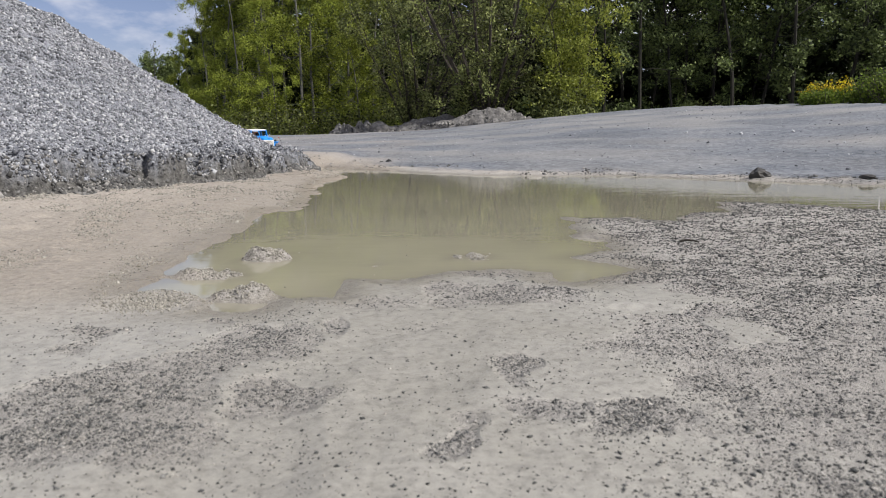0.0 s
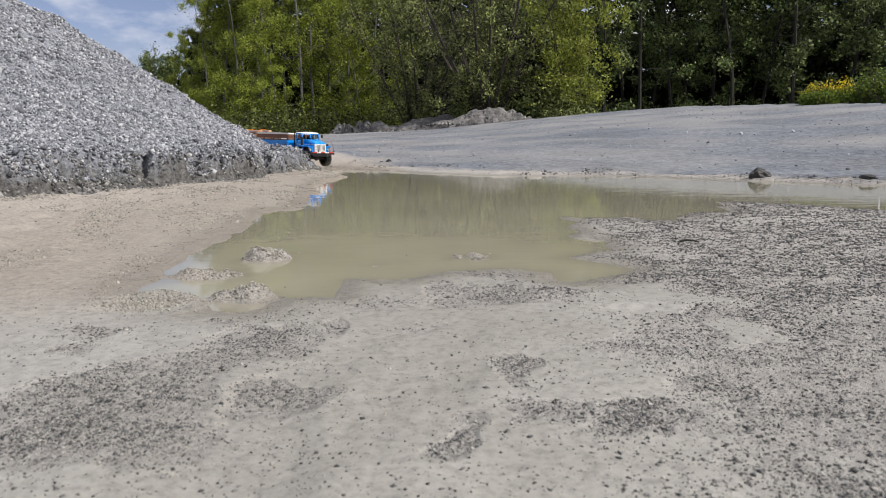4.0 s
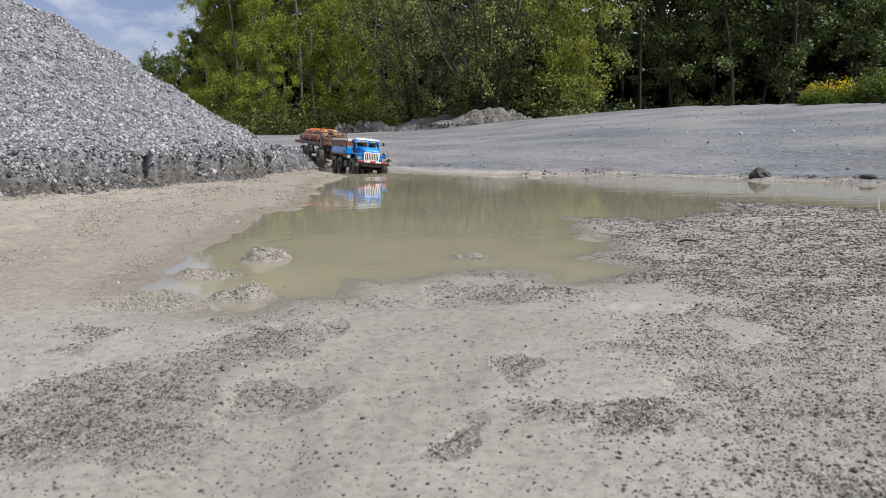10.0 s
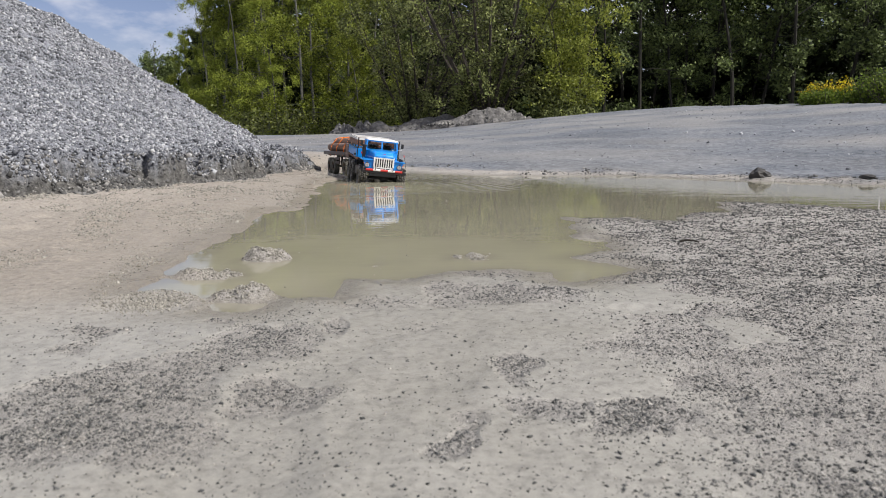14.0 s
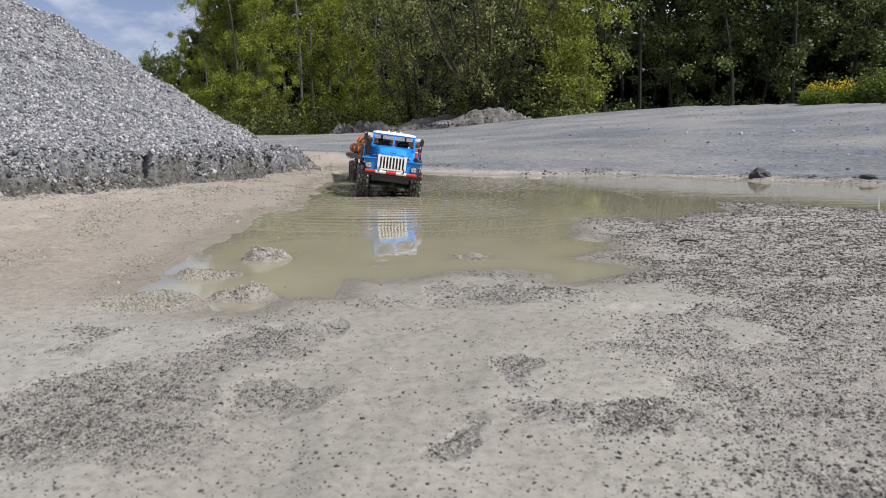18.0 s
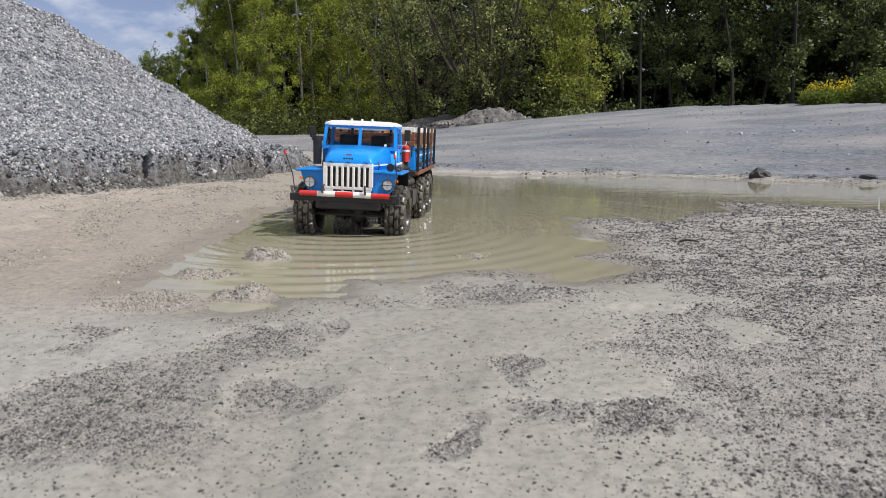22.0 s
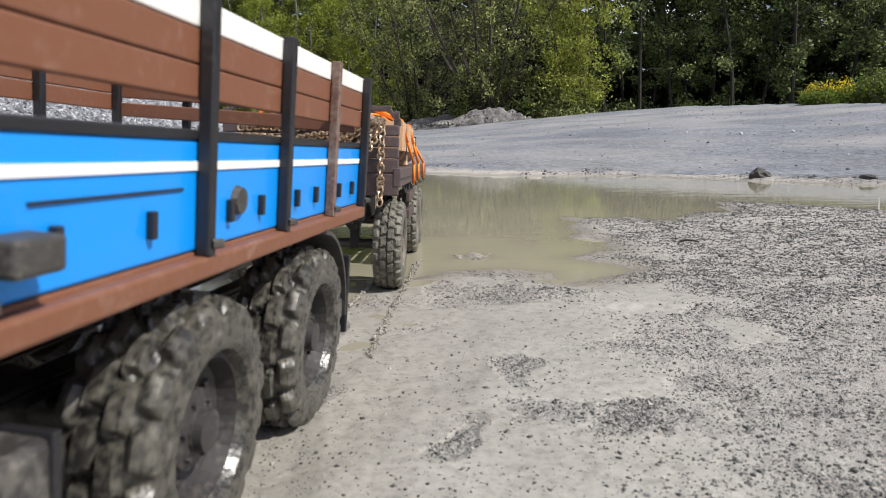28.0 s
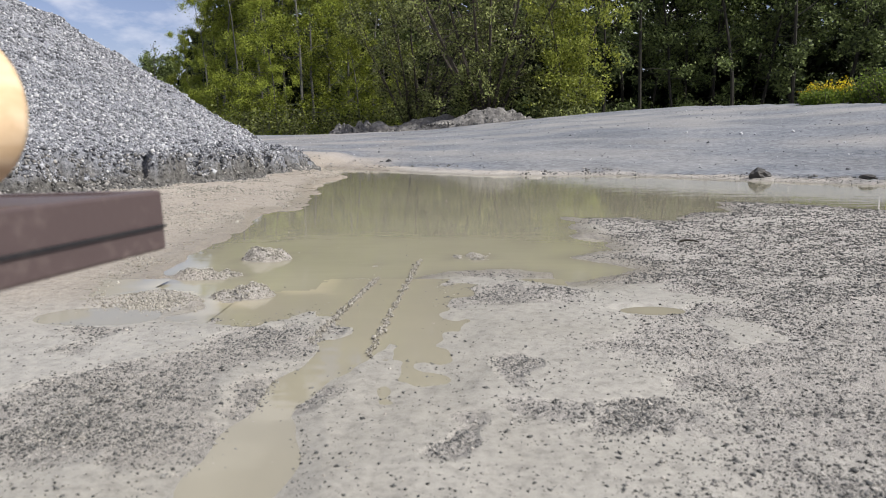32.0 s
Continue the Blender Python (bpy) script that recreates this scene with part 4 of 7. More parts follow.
def build_trees():
    rng = np.random.default_rng(77)
    G = "trees along the edge of the quarry"
    lab_b = "young birch tree with bright yellow-green spring leaves"
    lab_d = "tall dark broadleaf tree with a shaded crown and slim trunk"
    birch = [make_tree("birch_tree", lab_b, 10 + i, 11.5 + i, 2.6, 0.085, 1, M["birchleaf"], M["paletrunk"], 22000, 0.050, 0.03, 0.6, 0.26, group=G, gaps=0.22) for i in range(3)]
    # leaf and bark colours carry the shade; nothing stands there to cast it
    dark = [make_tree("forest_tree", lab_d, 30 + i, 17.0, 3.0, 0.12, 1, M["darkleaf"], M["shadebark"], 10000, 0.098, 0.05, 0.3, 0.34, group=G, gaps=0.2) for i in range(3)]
    willow = make_tree("willow_tree", "wide multi-stemmed willow with thin leaning grey stems and sparse pale leaves", 51, 9.6, 2.2, 0.085, 13, M["willowleaf"], M["darkbark"], 26000, 0.060, 0.10, 0.4, 0.20, 0.50, G, 0.22)
    f = 1207.0
    # birches on the side of the pile
    spots = [(430, 33, 0.80), (470, 36, 1.0), (545, 34, 0.98), (620, 36, 1.05), (395, 40, 0.78), (510, 41, 1.15), (590, 42, 1.2), (660, 40, 1.05), (430, 43, 1.05), (376, 39, 0.52), (640, 33.5, 0.55), (500, 33, 0.5), (340, 48, 0.48), (405, 37, 0.95), (445, 39, 1.15), (378, 36, 0.72), (480, 38, 1.2), (348, 44, 0.56), (368, 42, 0.68), (324, 50, 0.46), (560, 37, 0.9), (685, 36, 0.75)]
    used = set()
    for k, (px, y, s) in enumerate(spots):
        x = (px - 784) / f * y
        src = birch[k % 3]
        if k % 3 not in used:
            used.add(k % 3)
            z = float(ground_z(np.array([x]), np.array([y]))[0][0])
            src.matrix_basis = pose(x, y, z - 0.1, 0, 0, 40 * k)
            src.scale = (s, s, s)
        else:
            plant(src, x, y, 47.0 * k, s)
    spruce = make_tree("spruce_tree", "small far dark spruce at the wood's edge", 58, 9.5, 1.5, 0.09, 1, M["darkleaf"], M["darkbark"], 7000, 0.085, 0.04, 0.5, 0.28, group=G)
    for k, (px, y, s) in enumerate([(300, 56, 0.80), (258, 66, 0.86), (278, 60, 0.88), (236, 74, 0.90), (316, 54, 0.90), (246, 70, 0.84), (290, 62, 0.92)]):
        if k:
            plant(spruce, (px - 784) / f * y, y, px * 3, s)
        else:
            spruce.matrix_basis = pose((px - 784) / f * y, y, 0.0)
            spruce.scale = (s, s, s)
    x, y = (862 - 784) / f * 27.5, 27.5
    z = float(ground_z(np.array([x]), np.array([y]))[0][0])
    willow.matrix_basis = pose(x, y, z + 0.2, 0, 0, 20)
    bare = make_tree("bare_birch", "thin pale half-bare birch stem above the gravel pile", 66, 5.6, 0.35, 0.07, 1, M["darkleaf"], M["paletrunk"], 60, 0.06, 0.75, 0.2, 0.2, group=G)
    bare.matrix_basis = pose((291 - 784) / f * 38, 38, 0.3, 0, 0, 0)
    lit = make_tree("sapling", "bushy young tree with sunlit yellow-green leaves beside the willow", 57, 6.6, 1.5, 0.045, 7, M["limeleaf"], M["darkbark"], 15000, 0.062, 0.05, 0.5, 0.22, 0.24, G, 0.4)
    x, y = (1000 - 784) / f * 27.0, 27.0
    lit.matrix_basis = pose(x, y, float(ground_z(np.array([x]), np.array([y]))[0][0]) - 0.1, 0, 0, 75)
    lit.scale = (0.92, 0.92, 0.96)
    plant(willow, (740 - 784) / f * 32, 32, 250, 0.85, "willow with thin leaning stems in part shade")
    # dark wood behind
    n = 0
    first = {0, 1, 2}
    for row, (y0, step, s0) in enumerate([(39, 58, 1.0), (45, 62, 1.1), (52, 66, 1.25)]):
        px = 680 - 30 * row if row else 1060
        while px < 1720:
            y = y0 + rng.uniform(-2, 2)
            x = (px + rng.uniform(-18, 18) - 784) / f * y
            k = n % 3
            s = s0 * rng.uniform(0.85, 1.15)
            if k in first:
                first.discard(k)
                z = float(ground_z(np.array([x]), np.array([y]))[0][0])
                dark[k].matrix_basis = pose(x, y, z - 0.1, 0, 0, rng.uniform(0, 360))
                dark[k].scale = (s, s, s)
            else:
                plant(dark[k], x, y, rng.uniform(0, 360), s)
            n += 1
            px += step * rng.uniform(0.8, 1.2)
    for px in range(410, 680, 52):
        y = 50 + rng.uniform(-2, 3)
        plant(dark[px % 3], (px - 784) / f * y, y, px * 7, 0.60 + 0.0013 * (px - 410))


build_trees()


def build_far_woods():
    """The depth of the wood: a thick belt of leaves behind the trees."""
    rng = np.random.default_rng(91)
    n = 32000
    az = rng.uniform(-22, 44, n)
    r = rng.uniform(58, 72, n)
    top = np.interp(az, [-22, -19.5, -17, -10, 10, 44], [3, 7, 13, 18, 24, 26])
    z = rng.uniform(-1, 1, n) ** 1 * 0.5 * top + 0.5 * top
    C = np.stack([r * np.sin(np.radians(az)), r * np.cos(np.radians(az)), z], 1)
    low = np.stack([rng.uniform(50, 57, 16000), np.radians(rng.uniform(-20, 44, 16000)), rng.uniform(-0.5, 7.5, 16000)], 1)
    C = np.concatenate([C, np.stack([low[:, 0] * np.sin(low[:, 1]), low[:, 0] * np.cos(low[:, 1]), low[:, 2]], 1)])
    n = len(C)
    # the belt's near-black leaf colour stands in for shade behind the trees
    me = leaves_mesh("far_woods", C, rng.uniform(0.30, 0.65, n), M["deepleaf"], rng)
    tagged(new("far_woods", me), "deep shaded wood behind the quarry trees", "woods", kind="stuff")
    m = 9000
    az = rng.uniform(-34, -10, m)
    r = rng.uniform(72, 84, m)
    top = 5.2 + 0.12 * (az + 34) + 2.2 * (vnoise(az * 1.2, az * 0, 4) + 0.4)
    z = rng.random(m) * top
    C = np.stack([r * np.sin(np.radians(az)), r * np.cos(np.radians(az)), z], 1)
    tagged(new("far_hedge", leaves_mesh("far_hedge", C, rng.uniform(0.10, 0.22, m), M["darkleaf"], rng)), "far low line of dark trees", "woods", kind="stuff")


build_far_woods()


def build_undergrowth():
    """Brush at the foot of the trees and the flowering broom on the bank."""
    rng = np.random.default_rng(23)
    f = 1207.0
    spots = [(380, 32.5, 1.3, 1.3), (440, 32, 1.6, 1.6), (520, 32, 1.3, 1.5), (600, 33, 1.2, 1.6), (660, 33, 1.1, 1.4), (985, 26.5, 1.1, 1.5), (1010, 27, 0.8, 0.8), (1000, 26, 0.9, 0.35)]
    for px, y, w, h in spots:
        x = (px - 784) / f * y
        z0 = float(ground_z(np.array([x]), np.array([y]))[0][0])
        n = 1500
        C = rng.normal(size=(n, 3)) * np.array([w * 0.5, w * 0.4, h * 0.33]) + np.array([x, y, z0 + h * 0.42])
        C = C[C[:, 2] > z0]
        th = empty("shrub", "low leafy green shrub at the foot of the trees", "shrub", "shrubs below the trees")
        # the dark willow leaf colour stands in for shade below the trees
        part("foliage", leaves_mesh("foliage", C, rng.uniform(0.04, 0.09, len(C)), M["willowleaf"], rng), None, th)
        bm = bmesh.new()
        for _ in range(7):
            limb(bm, bent(rng, (x + rng.normal() * 0.2, y + rng.normal() * 0.2, z0 - 0.05), (rng.normal() * 0.5, rng.normal() * 0.5, 1), h * 0.8, 4), 0.02, 0.005, 5)
        part("stem", bm, M["trunk"], th)
    for px, y, w, h, flower in [(1430, 16.6, 0.20, 0.54, 0.8), (1474, 16.3, 0.30, 0.66, 0.8), (1450, 16.0, 0.6, 0.36, 0), (1418, 16.2, 0.3, 0.3, 0), (1506, 15.8, 0.50, 0.55, 0), (1532, 15.4, 0.52, 0.82, 0), (1562, 15.0, 0.70, 1.05, 0), (1620, 15.0, 0.90, 1.25, 0)]:
        x = (px - 784) / f * y
        z0 = float(ground_z(np.array([x]), np.array([y]))[0][0])
        th = empty("broom_bush", "flowering broom bush with yellow blossom tips" if flower > 0.5 else "dense green weed bush on the gravel bank", "bush", "bushes on the gravel bank")
        bm = bmesh.new()
        C, B = [], []
        for _ in range(90):
            st = bent(rng, (x + rng.normal() * w * 0.22, y + rng.normal() * w * 0.2, z0 - 0.05), (rng.normal() * 0.35, rng.normal() * 0.35, 1), h * rng.uniform(0.6, 1.1), 4, 0.1)
            limb(bm, st, 0.008, 0.003, 4)
            for k in range(24):
                t = rng.random()
                i = min(int(t * 4), 3)
                p = np.array(st[i].lerp(st[i + 1], t * 4 - i)[:]) + rng.normal(size=3) * 0.036
                (B if t > 0.66 and rng.random() < flower else C).append(p)
        part("stem", bm, M["trunk"], th)
        C = np.array(C)
        part("foliage", leaves_mesh("foliage", C, rng.uniform(0.020, 0.045, len(C)), M["weed"], rng), None, th)
        if B:
            B = np.array(B)
            part("blossom", leaves_mesh("blossom", B, rng.uniform(0.018, 0.034, len(B)), M["yellow"], rng), None, th, "yellow blossom")


build_undergrowth()


def build_heaps():
    """Dumped soil and rubble below the trees."""
    rng = np.random.default_rng(3)
    f = 1207.0

    def heap(name, label, px, y, half, high, mat, seed, depth=1.0):
        x = (px - 784) / f * y
        z0 = float(ground_z(np.array([x]), np.array([y]))[0][0])
        n, k = 60, 26
        u = np.linspace(-1, 1, n)
        v = np.linspace(-1, 1, k)
        U, V = np.meshgrid(u, v, indexing="ij")
        prof = np.clip(1 - np.abs(U) ** 1.7, 0, 1) * np.clip(1 - np.abs(V) ** 1.6, 0, 1)
        Z = high * prof * (0.8 + 0.45 * fbm(U * 3 + seed, V * 2, 4, seed)) + 0.08 * fbm(U * 14, V * 6, 3, seed + 1) * (prof > 0.03) - 0.22 * (1 - np.minimum(prof * 6, 1)) - 0.05
        W = np.stack([x + U * half, y + V * depth, z0 + Z], -1).reshape(-1, 3)
        me = bpy.data.meshes.new(name)
        me.from_pydata(W.tolist(), [], [(i * k + j, (i + 1) * k + j, (i + 1) * k + j + 1, i * k + j + 1) for i in range(n - 1) for j in range(k - 1)])
        me.materials.append(mat)
        th = empty(name, label, "soil heap")
        part("body", me, None, th)
        m = 1500
        uu, vv = rng.uniform(-1, 1, m), rng.uniform(-1, 0.4, m)
        pr = np.clip(1 - np.abs(uu) ** 1.7, 0, 1) * np.clip(1 - np.abs(vv) ** 1.6, 0, 1)
        P = np.stack([x + uu * half, y + vv * depth, z0 + high * pr * (0.8 + 0.45 * fbm(uu * 3 + seed, vv * 2, 4, seed)) - 0.08], 1)
        tagged(part("rubble", stones_mesh("rubble", P, rng.lognormal(math.log(0.026), 0.55, m).clip(0.012, 0.13), M["footstone"], rng), None, th), kind="stuff")

    heap("rubble_heap", "grey rubble heap with broken stone below the birches", 635, 28, 1.25, 0.75, M["soil"], 7)
    heap("soil_bank", "long low bank of dark shaded soil under the willow", 790, 27.5, 3.2, 0.55, M["soil"], 9, 1.4)
    heap("soil_heap", "light grey heap of dumped gravelly soil", 870, 25.5, 2.4, 0.52, M["soil"], 12)
    heap("soil_heap", "small light grey heap of dumped soil", 1020, 26.5, 0.75, 0.35, M["soil"], 15, 0.7)


build_heaps()


def build_boulder():
    x, y = (672 - 784) / 1207 * 26.5, 26.5
    z = float(ground_z(np.array([x]), np.array([y]))[0][0])
    bm = bmesh.new()
    bmesh.ops.create_icosphere(bm, subdivisions=4, radius=1.0)
    for v in bm.verts:
        c = v.co
        k = 1 + 0.22 * noise.noise(c * 1.3 + Vector((4, 0, 0))) + 0.08 * noise.noise(c * 4)
        v.co = Vector((c.x * 0.36 * k, c.y * 0.3 * k, c.z * 0.30 * k))
    ob = part("boulder", bm, M["soil"])
    ob.matrix_basis = pose(x, y, z + 0.16)
    tagged(ob, "grey boulder lying beside the rubble heap", "boulder")


build_boulder()


def build_marker():
    x, y = (1557 - 784) / 1207 * 14.6, 14.6
    z = float(ground_z(np.array([x]), np.array([y]))[0][0])
    th = empty("marker_post", "thin red and white wooden marker stake in the weeds", "post")
    bm = bmesh.new()
    rod(bm, (x, y, z - 0.1), (x, y, z + 0.34), 0.013, 0.013, 8)
    part("stake", bm, M["white"], th)
    bm = bmesh.new()
    rod(bm, (x, y, z + 0.34), (x, y, z + 0.58), 0.0135, 0.0135, 8)
    rod(bm, (x - 0.015, y, z + 0.55), (x + 0.40, y, z + 0.58), 0.012, 0.012, 8)
    part("red_band", bm, M["red"], th, "red painted top and crossbar")


build_marker()


# ---- the model truck: forward is +X, its left is +Y, the origin on the ground below the front axle ----
TYRE_R, TYRE_W, TRACK = 0.056, 0.039, 0.0925
WHEELBASE, TANDEM = 0.327, 0.156


def tyre_bm(lugs=20, chunky=True, wide=0.039):
    """One moulded tyre: a rounded carcass whose tread rises in staggered blocks that run down the shoulder."""
    bm = bmesh.new()
    w = wide / 2
    deep = 0.0052 if chunky else 0.0036
    R = TYRE_R - deep
    # across the tyre: position -1 to 1 over the tread, beyond that down the sidewall
    cols = [(-1.42, 0), (-1.36, 0)] + [(-1.30 + 0.1 * k, 1) for k in range(27)] + [(1.36, 0), (1.42, 0)]
    n = lugs * 10

    def base(v):
        a = abs(v)
        sg = 1 if v > 0 else -1
        if a <= 1:
            return R * (1 - 0.055 * a ** 3), sg * w * (a * 0.93)
        k = (a - 1) / 0.3
        return R * (0.945 - 0.13 * min(k, 1)), sg * w * (0.93 + 0.07 * min(k, 1))

    def sm(a):
        a = max(0.0, min(1.0, a))
        return a * a * (3 - 2 * a)

    def rise(u, v):
        a = abs(v)
        sg = 1 if v > 0 else -1
        if a < 0.55:
            c = (u + 0.25 * sg + 0.28 * v) % 1.0
            e = sm((0.44 - abs(c - 0.5)) / 0.10) * sm((0.53 - a) / 0.08) * sm((a - 0.0) / 0.10)
            return e
        c = (u + 0.25 * sg + 0.5 - 0.12 * v) % 1.0
        fall = sm((1.26 - a) / (0.22 if chunky else 0.30))
        return sm(((0.40 if chunky else 0.36) - abs(c - 0.5)) / 0.10) * sm((a - 0.55) / 0.08) * fall * (0.95 if a < 1 else 0.55)

    inner = [(0.0335, 0.93), (0.030, 0.62)]
    rings = []
    for k in range(n):
        th = 6.28318 * k / n
        u = lugs * k / n
        row = []
        for r, y in reversed(inner):
            row.append((r, -w * y))
        row.append((R * 0.72, -w))
        for v, _ in cols[2:-2]:
            r, y = base(v)
            hgt = rise(u, v) * deep
            sg = 1 if v > 0 else -1
            out = max(0.0, abs(v) - 0.85) / 0.45
            row.append((r + hgt * (1 - 0.55 * out), y + sg * hgt * 0.5 * out))
        row.append((R * 0.72, w))
        for r, y in inner:
            row.append((r, w * y))
        rings.append([bm.verts.new((r * math.sin(th), y, r * math.cos(th))) for r, y in row])
    for k in range(n):
        a, c = rings[k], rings[(k + 1) % n]
        for i in range(len(a) - 1):
            bm.faces.new((a[i], a[i + 1], c[i + 1], c[i]))
        bm.faces.new((a[-1], a[0], c[0], c[-1]))
    bmesh.ops.recalc_face_normals(bm, faces=bm.faces[:])
    return bm


def rim_bm():
    bm = bmesh.new()
    n = 28
    prof = [(0.0315, -0.012), (0.0315, 0.014), (0.0295, 0.0145), (0.0275, 0.006), (0.017, 0.001), (0.0165, 0.009), (0.009, 0.011), (0.0085, 0.016), (0.0, 0.0165)]
    vs = [[bm.verts.new((r * math.sin(6.28318 * k / n), y, r * math.cos(6.28318 * k / n))) for r, y in prof[:-1]] for k in range(n)]
    tip = bm.verts.new((0, prof[-1][1], 0))
    for k in range(n):
        a, c = vs[k], vs[(k + 1) % n]
        for i in range(len(prof) - 2):
            bm.faces.new((a[i], a[i + 1], c[i + 1], c[i]))
        bm.faces.new((a[-1], tip, c[-1]))
    for k in range(8):
        a = 6.28318 * k / 8
        rod(bm, (0.0225 * math.cos(a), 0.002, 0.0225 * math.sin(a)), (0.0225 * math.cos(a), 0.0055, 0.0225 * math.sin(a)), 0.0022, 0.0018, 6)
    for k in range(6):
        a = 6.28318 * (k + 0.5) / 6
        rod(bm, (0.0125 * math.cos(a), 0.009, 0.0125 * math.sin(a)), (0.0125 * math.cos(a), 0.012, 0.0125 * math.sin(a)), 0.0013, 0.0013, 6)
    bmesh.ops.recalc_face_normals(bm, faces=bm.faces[:])
    return bm


def hub_bm():
    bm = bmesh.new()
    rod(bm, (0, -0.02, 0), (0, 0.013, 0), 0.012, 0.010, 14)
    return bm


WHEELS = {}


def add_wheel(thing, x, y, side, kind):
    """A wheel part with tyre, rim; the outer face looks to the given side."""
    if kind not in WHEELS:
        WHEELS[kind] = (mesh_of(hub_bm(), M["steel"]), mesh_of(tyre_bm(16 if kind == "truck" else 24, kind == "truck", 0.040 if kind == "truck" else 0.036), M["rubber"] if kind == "truck" else M["palerubber"]),
                        mesh_of(rim_bm(), M["rim"] if kind == "truck" else M["rust"]))
    hub, tyre, rim = WHEELS[kind]
    w = part("wheel", hub, None, thing, at=pose(x, y, TYRE_R))
    flip = pose(0, 0, 0, 0, 0, 0 if side > 0 else 180) @ Matrix.Scale(1.07 if kind == "truck" else 1.0, 4)
    part("tyre", tyre, None, w, at=flip)
    part("rim", rim, None, w, at=flip)
    return w


def bars(thing, name, pts_list, r, mat, label=""):
    bm = bmesh.new()
    for pts in pts_list:
        pipe(bm, [Vector(p) for p in pts], r)
    return part(name, bm, mat, thing, label)


def build_truck():
    t = empty("model_truck", "blue six-wheeled model lorry with white roof, white grille and muddy tyres", "toy truck")
    wheels = []
    # frame rails, axles
    for s in (-1, 1):
        bm = bmesh.new()
        box(bm, -0.61, 0.05, s * 0.030 - 0.004, s * 0.030 + 0.004, 0.085, 0.108, 0.0015)
        part("frame_rail", bm, M["black"], t)
    for x in (0.0, -WHEELBASE, -WHEELBASE - TANDEM):
        bm = bmesh.new()
        rod(bm, (x, -TRACK, TYRE_R), (x, TRACK, TYRE_R), 0.007, 0.007, 10)
        bmesh.ops.create_uvsphere(bm, u_segments=14, v_segments=8, radius=0.019, matrix=Matrix.Translation((x, 0.012, TYRE_R)))
        part("axle", bm, M["steel"], t, "mud-caked axle", True)
        for s in (-1, 1):
            bm = bmesh.new()
            for k in range(4):
                ln = 0.062 - 0.012 * k
                box(bm, x - ln, x + ln, s * 0.047 - 0.005, s * 0.047 + 0.005, 0.080 - 0.0035 * k, 0.083 - 0.0035 * k, 0.0006)
            part("leaf_spring", bm, M["black"], t)
    bm = bmesh.new()
    rod(bm, (-WHEELBASE, 0, 0.066), (-0.02, 0.0, 0.080), 0.006, 0.006, 10)
    part("drive_shaft", bm, M["steel"], t)
    bm = bmesh.new()
    rod(bm, (0.018, -0.072, 0.052), (0.018, 0.072, 0.052), 0.0028, 0.0028, 8)
    part("tie_rod", bm, M["steel"], t)
    bm = bmesh.new()
    box(bm, -0.13, 0.045, -0.026, 0.026, 0.085, 0.135, 0.006)
    part("engine_block", bm, M["black"], t)
    bm = bmesh.new()
    box(bm, -0.27, -0.02, -0.044, 0.044, 0.058, 0.092, 0.006)
    part("gearbox", bm, M["black"], t)
    bm = bmesh.new()
    box(bm, 0.030, 0.060, -0.066, 0.066, 0.066, 0.098, 0.004)
    part("cross_member", bm, M["black"], t)
    for s in (-1, 1):
        bm = bmesh.new()
        box(bm, -0.060, 0.046, s * 0.066 - 0.002, s * 0.066 + 0.002, 0.098, 0.141)
        part("inner_wing", bm, M["black"], t)
    # bumper
    bm = bmesh.new()
    box(bm, 0.062, 0.0765, -0.108, 0.108, 0.0835, 0.0975, 0.0022)
    bump = part("bumper", bm, M["black"], t, "dark dented steel bumper", at=pose(0.015, 0, 0.001))
    cols = ["red", "white", "red", "white", "red"]
    for k, c in enumerate(cols):
        y1 = 0.088 - 0.0352 * k
        bm = bmesh.new()
        rod(bm, (0.0755, y1 - 0.0351, 0.0985), (0.0755, y1, 0.0985), 0.0054, 0.0054, 18)
        part("stripe", bm, M[c], bump, c + " warning stripe")
    for s in (-1, 1):
        bm = bmesh.new()
        rod(bm, (0.072, s * 0.097, 0.102), (0.072, s * 0.097, 0.111), 0.004, 0.003, 8)
        pipe(bm, [Vector((0.074, s * 0.097, 0.109)), Vector((0.080, s * 0.103, 0.110)), Vector((0.082, s * 0.100, 0.100))], 0.0024, 6)
        part("shackle", bm, M["steel"], bump)
        bm = bmesh.new()
        pipe(bm, [Vector((0.076, s * 0.040, 0.100)), Vector((0.083, s * 0.042, 0.103)), Vector((0.083, s * 0.041, 0.113)), Vector((0.076, s * 0.040, 0.116))], 0.0022, 6)
        part("tow_hook", bm, M["steel"], bump)
        bm = bmesh.new()
        p0, p1 = Vector((0.074, s * 0.098, 0.104)), Vector((0.076, s * 0.102, 0.136))
        p2 = Vector((0.080, s * 0.114, 0.172)) if s < 0 else Vector((0.056, s * 0.094, 0.172))
        pipe(bm, [p0, p1, p2], 0.0010, 6)
        whip = part("width_marker", bm, M["black"], t, "thin black width marker rod", at=pose(0.015, 0, 0))
        bm = bmesh.new()
        rod(bm, p2, p2 + (p2 - p1).normalized() * 0.009, 0.0026, 0.0020, 8)
        part("marker_tip", bm, M["red"], whip, "red marker tip")
    # grille: a plate with real slots
    g = bmesh.new()
    slots = [(-0.0385 + 0.011 * k, 0.114, 0.150) for k in range(8)]
    hw = 0.0500
    ys = [-hw] + [v for c, _, _ in slots for v in (c - 0.0030, c + 0.0030)] + [hw]
    for a, c in zip(ys[0::2], ys[1::2]):
        box(g, 0.0570, 0.0625, a, c, 0.112, 0.152, 0.0012)
